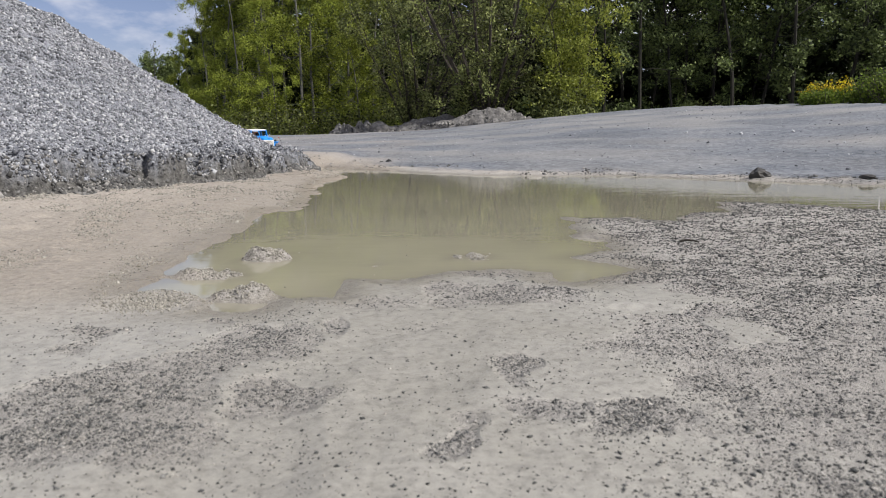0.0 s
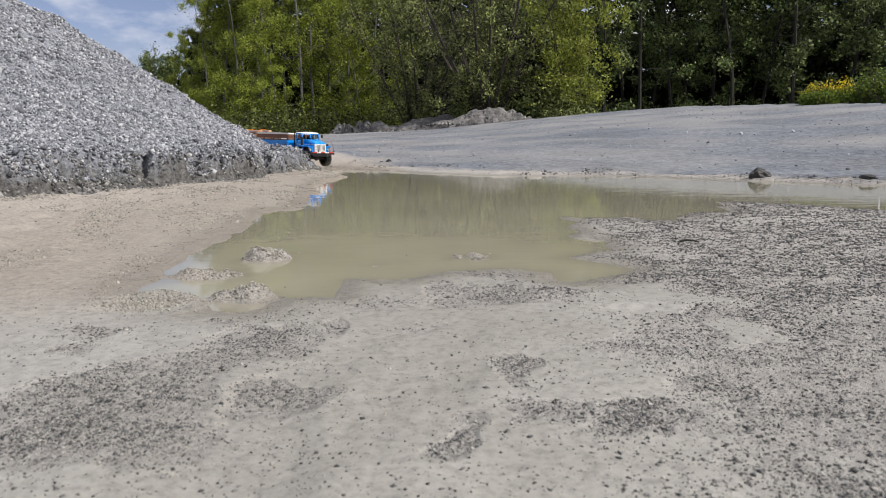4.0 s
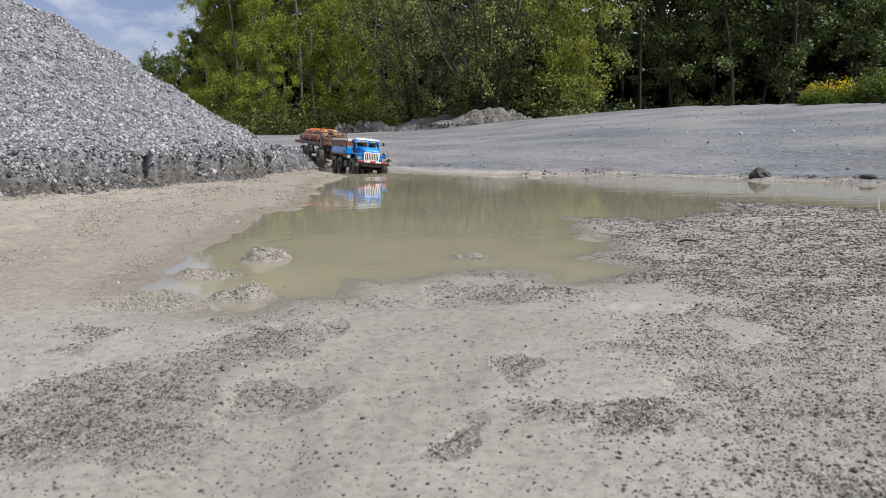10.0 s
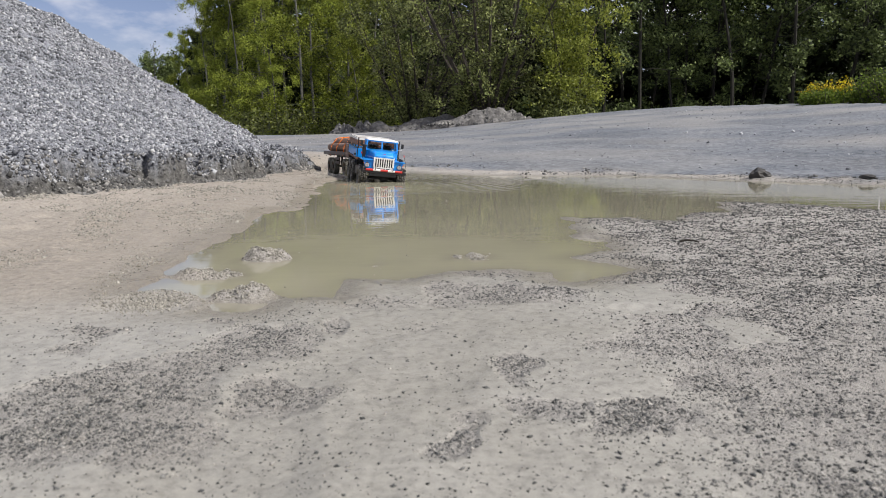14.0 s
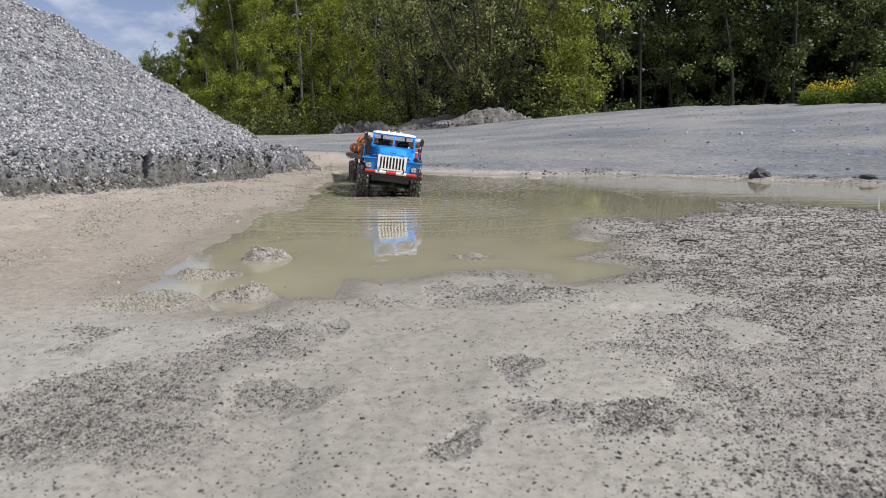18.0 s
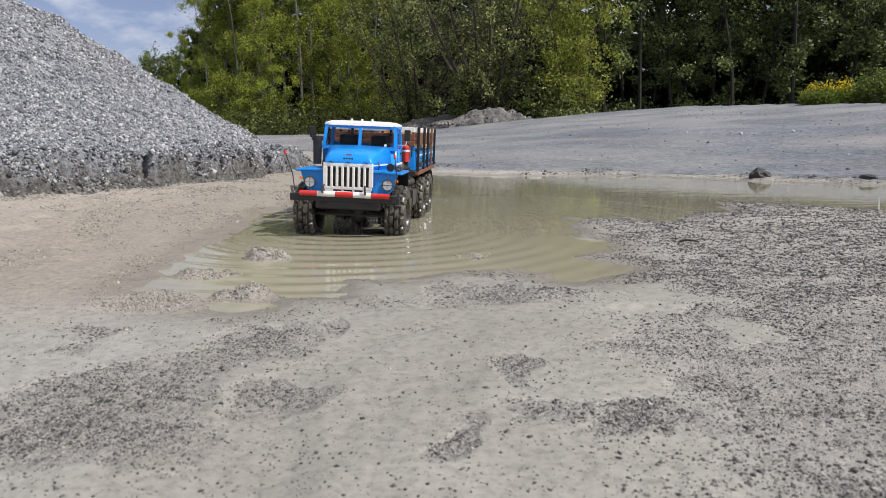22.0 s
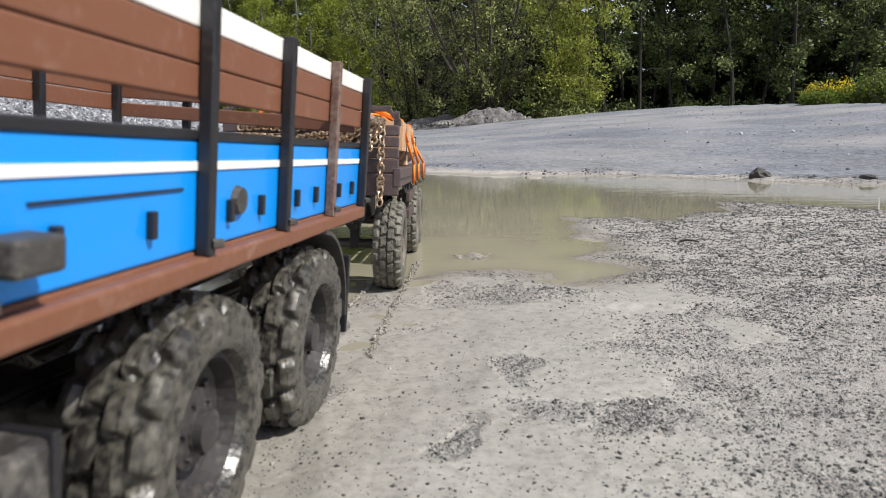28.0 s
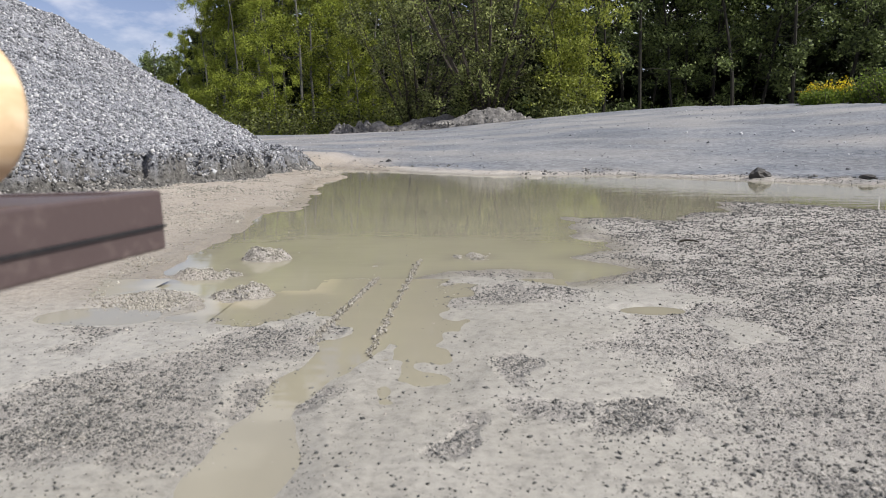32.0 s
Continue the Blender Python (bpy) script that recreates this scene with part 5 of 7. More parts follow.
    box(g, 0.0560, 0.0618, -hw, hw, 0.1515, 0.1590, 0.0016)
    box(g, 0.0565, 0.0618, -hw * 0.96, hw * 0.96, 0.1065, 0.1125, 0.0012)
    box(g, 0.0565, 0.0618, -hw * 0.92, hw * 0.92, 0.098, 0.1032, 0.0014)
    for y0, y1 in ((-0.046, -0.030), (-0.013, -0.009), (0.009, 0.013), (0.030, 0.046)):
        box(g, 0.0568, 0.0614, y0, y1, 0.1025, 0.1070)
    part("grille", g, M["white"], t, "white radiator grille with eight upright slots")
    bm = bmesh.new()
    box(bm, 0.045, 0.0555, -0.046, 0.046, 0.100, 0.157)
    part("radiator", bm, M["black"], t)
    for y in (-0.035, 0.0, 0.035):
        bm = bmesh.new()
        pipe(bm, [Vector((0.062, y - 0.004, 0.1600)), Vector((0.064, y - 0.002, 0.1612)), Vector((0.064, y + 0.002, 0.1612)), Vector((0.062, y + 0.004, 0.1600))], 0.0008, 5)
        part("grille_clip", bm, M["black"], t)
    # hood: rounded loft from grille to cab
    def hood_ring(x, w, z0, z1, rnd):
        pts = [(x, -w, z0)]
        for k in range(5):
            a = math.pi - k * math.pi / 8
            pts.append((x, -w + rnd + rnd * math.cos(a), z1 - rnd + rnd * math.sin(a)))
        pts.append((x, 0, z1 + 0.0015))
        for k in range(5):
            a = math.pi / 2 - k * math.pi / 8
            pts.append((x, w - rnd + rnd * math.cos(a), z1 - rnd + rnd * math.sin(a)))
        pts.append((x, w, z0))
        return pts
    bm = bmesh.new()
    loft(bm, [hood_ring(0.0615, 0.0465, 0.157, 0.161, 0.003), hood_ring(0.058, 0.048, 0.150, 0.170, 0.012), hood_ring(0.046, 0.050, 0.148, 0.178, 0.016),
              hood_ring(0.010, 0.055, 0.147, 0.1850, 0.018), hood_ring(-0.048, 0.069, 0.146, 0.1915, 0.016)])
    part("hood", bm, M["blue"], t, "glossy blue rounded bonnet", True)
    bm = bmesh.new()
    loft(bm, [[(x, -w, 0.104), (x, -w, 0.151), (x, w, 0.151), (x, w, 0.104)] for x, w in ((0.055, 0.0470), (0.01, 0.053), (-0.048, 0.067))])
    part("hood_side", bm, M["blue"], t)
    for s in (-1, 1):
        bm = bmesh.new()
        loft(bm, [[(x, s * (w + 0.0010), 0.1542), (x, s * (w + 0.0010), 0.1566), (x, s * (w - 0.004), 0.1566), (x, s * (w - 0.004), 0.1542)] for x, w in ((0.050, 0.0495), (0.01, 0.0555), (-0.046, 0.0685))])
        part("side_stripe", bm, M["white"], t, "thin white side line")
        bm = bmesh.new()
        pipe(bm, [Vector((0.036, s * 0.0555, 0.147)), Vector((0.036, s * 0.0575, 0.155)), Vector((0.034, s * 0.0545, 0.163))], 0.0012, 6)
        part("hood_latch", bm, M["black"], t)
        bm = bmesh.new()
        slab(bm, [(s * 0.045, 0.147), (s * 0.106, 0.144), (s * 0.106, 0.1395), (s * 0.045, 0.1420)][::s], "x", -0.058, 0.058, 0.0012)
        fender = part("fender", bm, M["blue"], t, "blue flat-topped fender")
        bm = bmesh.new()
        slab(bm, [(s * 0.0465, 0.142), (s * 0.098, 0.140), (s * 0.089, 0.110), (s * 0.080, 0.1005), (s * 0.0465, 0.0995)][::s], "x", 0.046, 0.0515, 0.0012)
        part("lamp_panel", bm, M["blue"], fender)
        bm = bmesh.new()
        loft(bm, [[(-0.052 - 0.0, s * 0.050, 0.142), (-0.052, s * 0.106, 0.140), (-0.056, s * 0.106, 0.140), (-0.056, s * 0.050, 0.142)],
                  [(-0.062, s * 0.060, 0.105), (-0.062, s * 0.104, 0.105), (-0.066, s * 0.104, 0.105), (-0.066, s * 0.060, 0.105)],
                  [(-0.075, s * 0.060, 0.080), (-0.075, s * 0.102, 0.080), (-0.078, s * 0.102, 0.080), (-0.078, s * 0.060, 0.080)]])
        part("splash_guard", bm, M["black"], fender)
        bm = bmesh.new()
        rod(bm, (0.050, s * 0.078, 0.1185), (0.0545, s * 0.078, 0.1185), 0.0105, 0.0102, 24)
        lamp = part("headlight", bm, M["lamp"], t, "round glass headlight behind a wire guard")
        bm = bmesh.new()
        for k in range(24):
            a, c = 6.28318 * k / 24, 6.28318 * (k + 1) / 24
            rod(bm, (0.0548, s * 0.078 + 0.0108 * math.cos(a), 0.1185 + 0.0108 * math.sin(a)), (0.0548, s * 0.078 + 0.0108 * math.cos(c), 0.1185 + 0.0108 * math.sin(c)), 0.0010, 0.0010, 5)
        for a in (0, 90):
            d = Vector((0, math.cos(radians(a)), math.sin(radians(a)))) * 0.0165
            rod(bm, Vector((0.0585, s * 0.078, 0.1185)) - d, Vector((0.0585, s * 0.078, 0.1185)) + d, 0.0006, 0.0006, 5)
        part("lamp_guard", bm, M["steel"], lamp)
        bm = bmesh.new()
        box(bm, 0.0515, 0.0560, s * 0.096 - 0.003, s * 0.096 + 0.003, 0.124, 0.129, 0.001)
        part("turn_signal", bm, M["orange"], t, "small orange indicator")
    # bonnet badge and lettering bars
    bm = bmesh.new()
    box(bm, 0.0525, 0.0545, -0.006, 0.006, 0.1745, 0.1765, 0.0006)
    part("badge", bm, M["red"], t, "small red winged badge")
    for k in range(4):
        bm = bmesh.new()
        box(bm, 0.0575, 0.0600, -0.0105 + 0.0054 * k, -0.0065 + 0.0054 * k, 0.1655, 0.1695, 0.0005)
        part("lettering", bm, M["black"], t, "black raised lettering bar")
    # horn and work lamp on the left fender
    bm = bmesh.new()
    rod(bm, (0.030, 0.083, 0.1535), (0.042, 0.081, 0.153), 0.0035, 0.0082, 16)
    rod(bm, (0.010, 0.085, 0.1535), (0.030, 0.083, 0.1535), 0.0035, 0.0035, 10)
    part("horn", bm, M["black"], t, "black trumpet horn")
    bm = bmesh.new()
    box(bm, 0.004, 0.022, 0.086, 0.101, 0.146, 0.155, 0.002)
    rod(bm, (0.022, 0.094, 0.148), (0.030, 0.095, 0.146), 0.0042, 0.003, 10)
    part("winch_motor", bm, M["steel"], t)
    # cab shell
    CX0, CX1 = -0.046, -0.131
    W0, W1 = 0.0800, 0.0760
    def side_w(z):
        return W0 + (W1 - W0) * max(0, (z - 0.185)) / 0.05
    bm = bmesh.new()
    loft(bm, [[(CX0, -W0, z), (CX0, W0, z), (CX1, W0, z), (CX1, -W0, z)] for z in (0.092, 0.100, 0.145, 0.186)], True)
    bmesh.ops.bevel(bm, geom=[e for e in bm.edges if abs(e.verts[0].co.z - e.verts[1].co.z) > 0.005], offset=0.008, segments=3, affect="EDGES")
    cab = part("cab_body", bm, M["blue"], t, "glossy blue cab with a white side line", True)
    bm = bmesh.new()
    z0, z1 = 0.184, 0.2345
    XF0, XF1 = -0.048, -0.062
    for s in (-1, 1):
        for (xa, xb, wd) in ((XF0, XF1, 0.007), (CX1 + 0.006, CX1 + 0.008, 0.010)):
            pts0 = [(xa + wd / 2, s * W0), (xa + wd / 2, s * (W0 - 0.006)), (xa - wd / 2, s * (W0 - 0.006)), (xa - wd / 2, s * W0)]
            pts1 = [(xb + wd / 2, s * W1), (xb + wd / 2, s * (W1 - 0.006)), (xb - wd / 2, s * (W1 - 0.006)), (xb - wd / 2, s * W1)]
            loft(bm, [[(x, y, z0) for x, y in pts0], [(x, y, z1) for x, y in pts1]])
        loft(bm, [[(x, s * (w - 0.003), z), (x - 0.0035, s * (w - 0.003), z), (x - 0.0035, s * w, z), (x, s * w, z)] for x, w, z in ((-0.068, W0, z0), (-0.075, W1, z1))])
    loft(bm, [[(x, -0.003, z), (x, 0.003, z), (x - 0.005, 0.003, z), (x - 0.005, -0.003, z)] for x, z in ((XF0 + 0.004, z0), (XF1 + 0.004, z1))])
    box(bm, XF1 - 0.004, XF1 + 0.005, -W1, W1, 0.2275, 0.2345)
    box(bm, XF0 - 0.004, XF0 + 0.004, -W0 + 0.002, W0 - 0.002, 0.183, 0.1905)
    box(bm, CX1 + 0.001, CX1 + 0.008, -W0 + 0.002, W0 - 0.002, 0.183, 0.197)
    for s in (-1, 1):
        box(bm, CX1 + 0.004, XF1, s * W1 - 0.003, s * W1 + 0.003, 0.2285, 0.2345)
    part("cab_frame", bm, M["blue"], cab)
    for s in (-1, 1):
        bm = bmesh.new()
        loft(bm, [[(XF0 + 0.001, s * 0.004, 0.187), (XF0 + 0.001, s * (W0 - 0.007), 0.187), (XF0 - 0.0005, s * (W0 - 0.007), 0.187), (XF0 - 0.0005, s * 0.004, 0.187)],
                  [(XF1 + 0.001, s * 0.004, 0.230), (XF1 + 0.001, s * (W1 - 0.006), 0.230), (XF1 - 0.0005, s * (W1 - 0.006), 0.230), (XF1 - 0.0005, s * 0.004, 0.230)]])
        pane = part("windshield_pane", bm, M["glass"], cab, "dark reflecting windscreen pane")
        pane.visible_shadow = False
        bm = bmesh.new()
        loft(bm, [[(-0.062, s * (W0 - 0.002), 0.187), (-0.104, s * (W0 - 0.002), 0.187), (-0.104, s * (W0 - 0.003), 0.187), (-0.062, s * (W0 - 0.003), 0.187)],
                  [(-0.070, s * (W1 - 0.002), 0.230), (-0.105, s * (W1 - 0.002), 0.230), (-0.105, s * (W1 - 0.003), 0.230), (-0.070, s * (W1 - 0.003), 0.230)]])
        pane = part("door_window", bm, M["glass"], cab)
        pane.visible_shadow = False
        bm = bmesh.new()
        a0, a1 = Vector((XF0 + 0.006, s * 0.050, 0.1885)), Vector((XF0 + 0.0045, s * 0.018, 0.191))
        if s > 0:
            a0, a1 = Vector((XF0 + 0.006, 0.012, 0.1915)), Vector((XF0 + 0.006, 0.046, 0.1865))
        pipe(bm, [a0, a1], 0.0011, 6)
        part("wiper", bm, M["black"], cab)
        # door seams and handle
        for x in (-0.058, -0.114):
            bm = bmesh.new()
            box(bm, x - 0.0006, x + 0.0006, s * W0 - 0.0006, s * W0 + 0.0006, 0.104, 0.186)
            part("door_seam", bm, M["black"], cab)
        bm = bmesh.new()
        box(bm, CX1 + 0.004, CX0 - 0.004, s * W0 - 0.001, s * W0 + 0.0012, 0.1530, 0.1575, 0.0005)
        part("side_stripe", bm, M["white"], cab, "thin white side line")
        for x in (-0.105,):
            bm = bmesh.new()
            box(bm, x - 0.007, x + 0.007, s * W0 - 0.001, s * W0 + 0.003, 0.1755, 0.1790, 0.0008)
            part("door_handle", bm, M["black"], cab, "black door handle")
        bm = bmesh.new()
        rod(bm, (-0.120, s * (W0 - 0.001), 0.122), (-0.120, s * (W0 + 0.002), 0.122), 0.0035, 0.003, 12)
        part("side_marker", bm, M["orange"], cab, "round orange side marker")
        # mirrors
        bm = bmesh.new()
        pipe(bm, [Vector((-0.062, s * W0, 0.196)), Vector((-0.050, s * (W0 + 0.018), 0.196)), Vector((-0.050, s * (W0 + 0.021), 0.216))], 0.0010, 6)
        arm = part("mirror_arm", bm, M["white"], t)
        bm = bmesh.new()
        box(bm, -0.053, -0.0475, s * (W0 + 0.021) - 0.0065, s * (W0 + 0.021) + 0.0065, 0.205, 0.228, 0.002)
        part("mirror", bm, M["black"], arm, "black wing mirror")
    bm = bmesh.new()
    box(bm, CX1 + 0.003, XF0 - 0.03, -W1 + 0.004, W1 - 0.004, 0.1865, 0.190)
    part("cab_floor", bm, M["black"], cab)
    for y in (-0.035, 0.035):
        bm = bmesh.new()
        box(bm, -0.122, -0.106, y - 0.022, y + 0.022, 0.189, 0.214, 0.004)
        part("seat", bm, M["steel"], cab)
    bm = bmesh.new()
    for k in range(18):
        a, c = 6.28318 * k / 18, 6.28318 * (k + 1) / 18
        rod(bm, (-0.080 + 0.006 * math.sin(a), 0.036 + 0.014 * math.cos(a), 0.198 + 0.012 * math.sin(a)), (-0.080 + 0.006 * math.sin(c), 0.036 + 0.014 * math.cos(c), 0.198 + 0.012 * math.sin(c)), 0.0011, 0.0011, 5)
    part("steering_wheel", bm, M["black"], cab)
    # roof with three beacons
    bm = bmesh.new()
    def roof_ring(x0, x1, w, z):
        return [(x0, -w + 0.012, z), (x0, w - 0.012, z), (x0 - 0.006, w, z), (x1, w, z), (x1, -w, z), (x0 - 0.006, -w, z)]
    loft(bm, [roof_ring(XF1 + 0.007, CX1 - 0.001, W1 + 0.002, 0.233), roof_ring(XF1 + 0.005, CX1, W1 + 0.001, 0.2385), roof_ring(XF1 - 0.006, CX1 + 0.010, W1 - 0.010, 0.2425), roof_ring(XF1 - 0.02, CX1 + 0.022, W1 - 0.030, 0.2435)])
    roof = part("roof", bm, M["white"], cab, "white painted cab roof")
    for y in (-0.022, 0.0, 0.022):
        bm = bmesh.new()
        rod(bm, (XF1 - 0.008, y, 0.2415), (XF1 - 0.008, y, 0.2475), 0.0036, 0.0022, 10)
        part("roof_lamp", bm, M["white"], roof)
    bm = bmesh.new()
    rod(bm, (XF1 + 0.0075, 0.055, 0.194), (XF0 + 0.002, 0.055, 0.194), 0.0028, 0.0028, 12)
    part("sticker", bm, M["white"], cab, "round white windscreen sticker")
    # air intake stack beside the bonnet, truck's right
    bm = bmesh.new()
    rod(bm, (-0.040, -0.088, 0.150), (-0.040, -0.088, 0.201), 0.0085, 0.0095, 16)
    rod(bm, (-0.040, -0.088, 0.199), (-0.040, -0.088, 0.209), 0.0125, 0.0118, 18)
    part("air_intake", bm, M["black"], t, "black air intake stack with a flat cap")
    # between cab and bed, left side: extinguisher, air tank, exhaust, toolbox
    bm = bmesh.new()
    rod(bm, (-0.150, 0.086, 0.158), (-0.150, 0.086, 0.190), 0.0090, 0.0090, 18)
    rod(bm, (-0.150, 0.086, 0.190), (-0.150, 0.086, 0.196), 0.0090, 0.003, 18)
    ext = part("fire_extinguisher", bm, M["red"], t, "small red fire extinguisher", False)
    bm = bmesh.new()
    rod(bm, (-0.150, 0.086, 0.196), (-0.150, 0.086, 0.203), 0.003, 0.0022, 8)
    pipe(bm, [Vector((-0.150, 0.086, 0.202)), Vector((-0.146, 0.100, 0.190)), Vector((-0.144, 0.099, 0.168))], 0.0018, 6)
    part("hose", bm, M["black"], ext)
    bm = bmesh.new()
    rod(bm, (-0.150, 0.086, 0.180), (-0.150, 0.086, 0.184), 0.0093, 0.0093, 18)
    part("paper_band", bm, M["white"], ext, "white label band")
    bm = bmesh.new()
    rod(bm, (-0.162, 0.060, 0.120), (-0.162, 0.060, 0.158), 0.034, 0.030, 26)
    rod(bm, (-0.162, 0.060, 0.140), (-0.162, 0.060, 0.145), 0.0355, 0.0355, 26)
    part("air_tank", bm, M["black"], t, "round black plastic air filter tank", True)
    bm = bmesh.new()
    pipe(bm, [Vector((-0.128, 0.076, 0.112)), Vector((-0.150, 0.094, 0.111)), Vector((-0.178, 0.098, 0.113)), Vector((-0.212, 0.084, 0.118))], 0.0072, 10)
    part("exhaust_pipe", bm, M["steel"], t, "muddy exhaust pipe")
    bm = bmesh.new()
    box(bm, -0.236, -0.142, 0.050, 0.104, 0.056, 0.093, 0.003)
    tank = part("fuel_tank", bm, M["tankpaint"], t, "black muddy box fuel tank")
    bm = bmesh.new()
    rod(bm, (-0.196, 0.088, 0.093), (-0.196, 0.088, 0.099), 0.007, 0.006, 12)
    part("filler_cap", bm, M["steel"], tank)
    for x in (-0.2335, -0.1445):
        bm = bmesh.new()
        box(bm, x - 0.002, x + 0.002, 0.0495, 0.1055, 0.055, 0.0945, 0.0008)
        part("tank_strap", bm, M["black"], tank)
    bm = bmesh.new()
    slab(bm, [(-0.138, 0.048), (-0.094, 0.048), (-0.082, 0.074), (-0.138, 0.078)], "y", 0.080, 0.104, 0.002)
    part("cab_step", bm, M["tankpaint"], t, "muddy cab step")
    bm = bmesh.new()
    box(bm, -0.240, -0.142, -0.103, -0.050, 0.052, 0.092, 0.003)
    part("battery_box", bm, M["tankpaint"], t)
    # load bed
    BX0, BX1, BW = -0.194, -0.603, 0.105
    bm = bmesh.new()
    box(bm, BX1, BX0, -BW, BW, 0.1315, 0.1355, 0.001)
    bed = part("bed_floor", bm, M["brown"], t, "red-brown wooden bed floor with a worn rim")
    for s in (-1, 1):
        bm = bmesh.new()
        box(bm, BX1 - 0.002, BX0 + 0.002, s * BW - 0.003, s * BW + 0.006, 0.1250, 0.1340, 0.0015)
        part("bed_rim", bm, M["brown"], bed, "chipped red-brown wooden rim")
        # blue boards between posts
        xs = [BX0, -0.320, -0.414, -0.507, BX1]
        for a, c in zip(xs[:-1], xs[1:]):
            bm = bmesh.new()
            box(bm, c + 0.0008, a - 0.0008, s * BW - 0.004, s * BW, 0.1360, 0.1803, 0.0012)
            brd = part("side_board", bm, M["blue"], bed, "blue steel drop side")
            bm = bmesh.new()
            box(bm, c + 0.0012, a - 0.0012, s * BW - 0.0005, s * BW + 0.0008, 0.1685, 0.1720)
            part("side_stripe", bm, M["white"], brd, "thin white side line")
            for x in (a * 0.7 + c * 0.3, a * 0.3 + c * 0.7):
                bm = bmesh.new()
                box(bm, x - 0.0018, x + 0.0018, s * BW, s * BW + 0.0030, 0.1450, 0.1550, 0.0006)
                part("hook", bm, M["black"], brd)
        bm = bmesh.new()
        box(bm, -0.306, -0.222, s * BW, s * BW + 0.0008, 0.1610, 0.1620)
        part("panel_seam", bm, M["black"], bed)
        bm = bmesh.new()
        box(bm, BX1, BX0, s * BW - 0.004, s * BW + 0.001, 0.1803, 0.1845, 0.001)
        part("top_rail", bm, M["black"], bed)
        bm = bmesh.new()
        rod(bm, (-0.358, s * BW, 0.154), (-0.358, s * (BW + 0.003), 0.154), 0.007, 0.006, 14)
        part("latch_plate", bm, M["steel"], bed)
        bm = bmesh.new()
        box(bm, -0.222, -0.203, s * BW, s * (BW + 0.012), 0.145, 0.155, 0.0015)
        part("hinge_block", bm, M["steel"], bed)
        # posts, wooden rails
        for k, x in enumerate(xs):
            xx = x + (-0.003 if k == 0 else 0.003 if k == 4 else 0)
            bm = bmesh.new()
            box(bm, xx - 0.0032, xx + 0.0032, s * BW + 0.0005, s * BW + 0.0065, 0.1340, 0.2360, 0.0008)
            post = part("stake", bm, M["rust"] if k == 3 and s > 0 else M["black"], bed, "square steel stake")
            bm = bmesh.new()
            rod(bm, (xx, s * (BW + 0.006), 0.139), (xx - 0.004, s * (BW + 0.009), 0.139), 0.0022, 0.002, 6)
            part("bolt", bm, M["steel"], post)
        for z0, z1, c in ((0.1965, 0.2093, "brown"), (0.2099, 0.2230, "brown"), (0.2236, 0.2350, "white")):
            bm = bmesh.new()
            box(bm, BX1 + 0.001, BX0 - 0.001, s * BW - 0.005, s * BW, z0, z1, 0.0008)
            part("rail_plank", bm, M[c], bed, "white plank" if c == "white" else "brown wooden plank")
    for x, nm in ((BX0, "headboard"), (BX1, "tailboard")):
        sgn = 1 if nm == "headboard" else -1
        bm = bmesh.new()
        box(bm, x - 0.003, x + 0.001, -BW + 0.004, BW - 0.004, 0.1360, 0.1803, 0.001)
        hb = part(nm, bm, M["blue"], bed, "blue steel end board")
        for y in (-0.045, 0.045):
            bm = bmesh.new()
            box(bm, x - 0.003 + sgn * 0.005, x + 0.003 + sgn * 0.005, y - 0.003, y + 0.003, 0.134, 0.2360, 0.0008)
            part("stake", bm, M["black"], hb)
        for z0, z1, c in ((0.1920, 0.2030, "brown"), (0.2070, 0.2190, "brown"), (0.2236, 0.2350, "white")):
            bm = bmesh.new()
            box(bm, x - 0.002, x + 0.002, -BW + 0.006, BW - 0.006, z0, z1, 0.0008)
            part("rail_plank", bm, M[c], hb, "white plank" if c == "white" else "brown wooden plank")
    bm = bmesh.new()
    box(bm, BX1 + 0.02, BX0 - 0.02, -0.085, 0.085, 0.1360, 0.172, 0.004)
    part("load_tarpaulin", bm, M["black"], bed, "dark folded load under the rails")
    # mudguards and flaps at the tandem
    for s in (-1, 1):
        for x0, x1 in ((-0.560, -0.556),):
            bm = bmesh.new()
            box(bm, x0, x1, s * 0.072, s * 0.112, 0.040, 0.100, 0.001)
            part("mud_flap", bm, M["black"], t, "black mud flap")
            # curved mudguard over the rear wheel
            bm = bmesh.new()
            cx, cz, ro = -WHEELBASE - TANDEM, TYRE_R, 0.0705
            arc = [(cx + ro * math.cos(a), cz + ro * math.sin(a)) for a in [radians(95 + 9.5 * k) for k in range(10)]]
            arc += [(cx + (ro - 0.0025) * math.cos(a), cz + (ro - 0.0025) * math.sin(a)) for a in [radians(95 + 9.5 * k) for k in range(9, -1, -1)]]
            slab(bm, arc, "y", min(s * 0.074, s * 0.112), max(s * 0.074, s * 0.112))
            part("mudguard", bm, M["steel"], t, "mud-caked curved mudguard")
    bm = bmesh.new()
    box(bm, -0.625, -0.600, -0.010, 0.010, 0.088, 0.104, 0.002)
    rod(bm, (-0.640, 0, 0.096), (-0.620, 0, 0.096), 0.004, 0.004, 8)
    part("tow_hitch", bm, M["steel"], t)
    for x in (0.0, -WHEELBASE, -WHEELBASE - TANDEM):
        for s in (-1, 1):
            wheels.append((add_wheel(t, x, s * TRACK, s, "truck"), x, s * TRACK))
    return t, wheels


TRUCK, TRUCK_WHEELS = build_truck()


# ---- the trailer: origin on the ground below its front axle ----
T_BASE, T_TANDEM, T_TRACK = 0.317, 0.117, 0.0900
DECK_Z = 0.1515


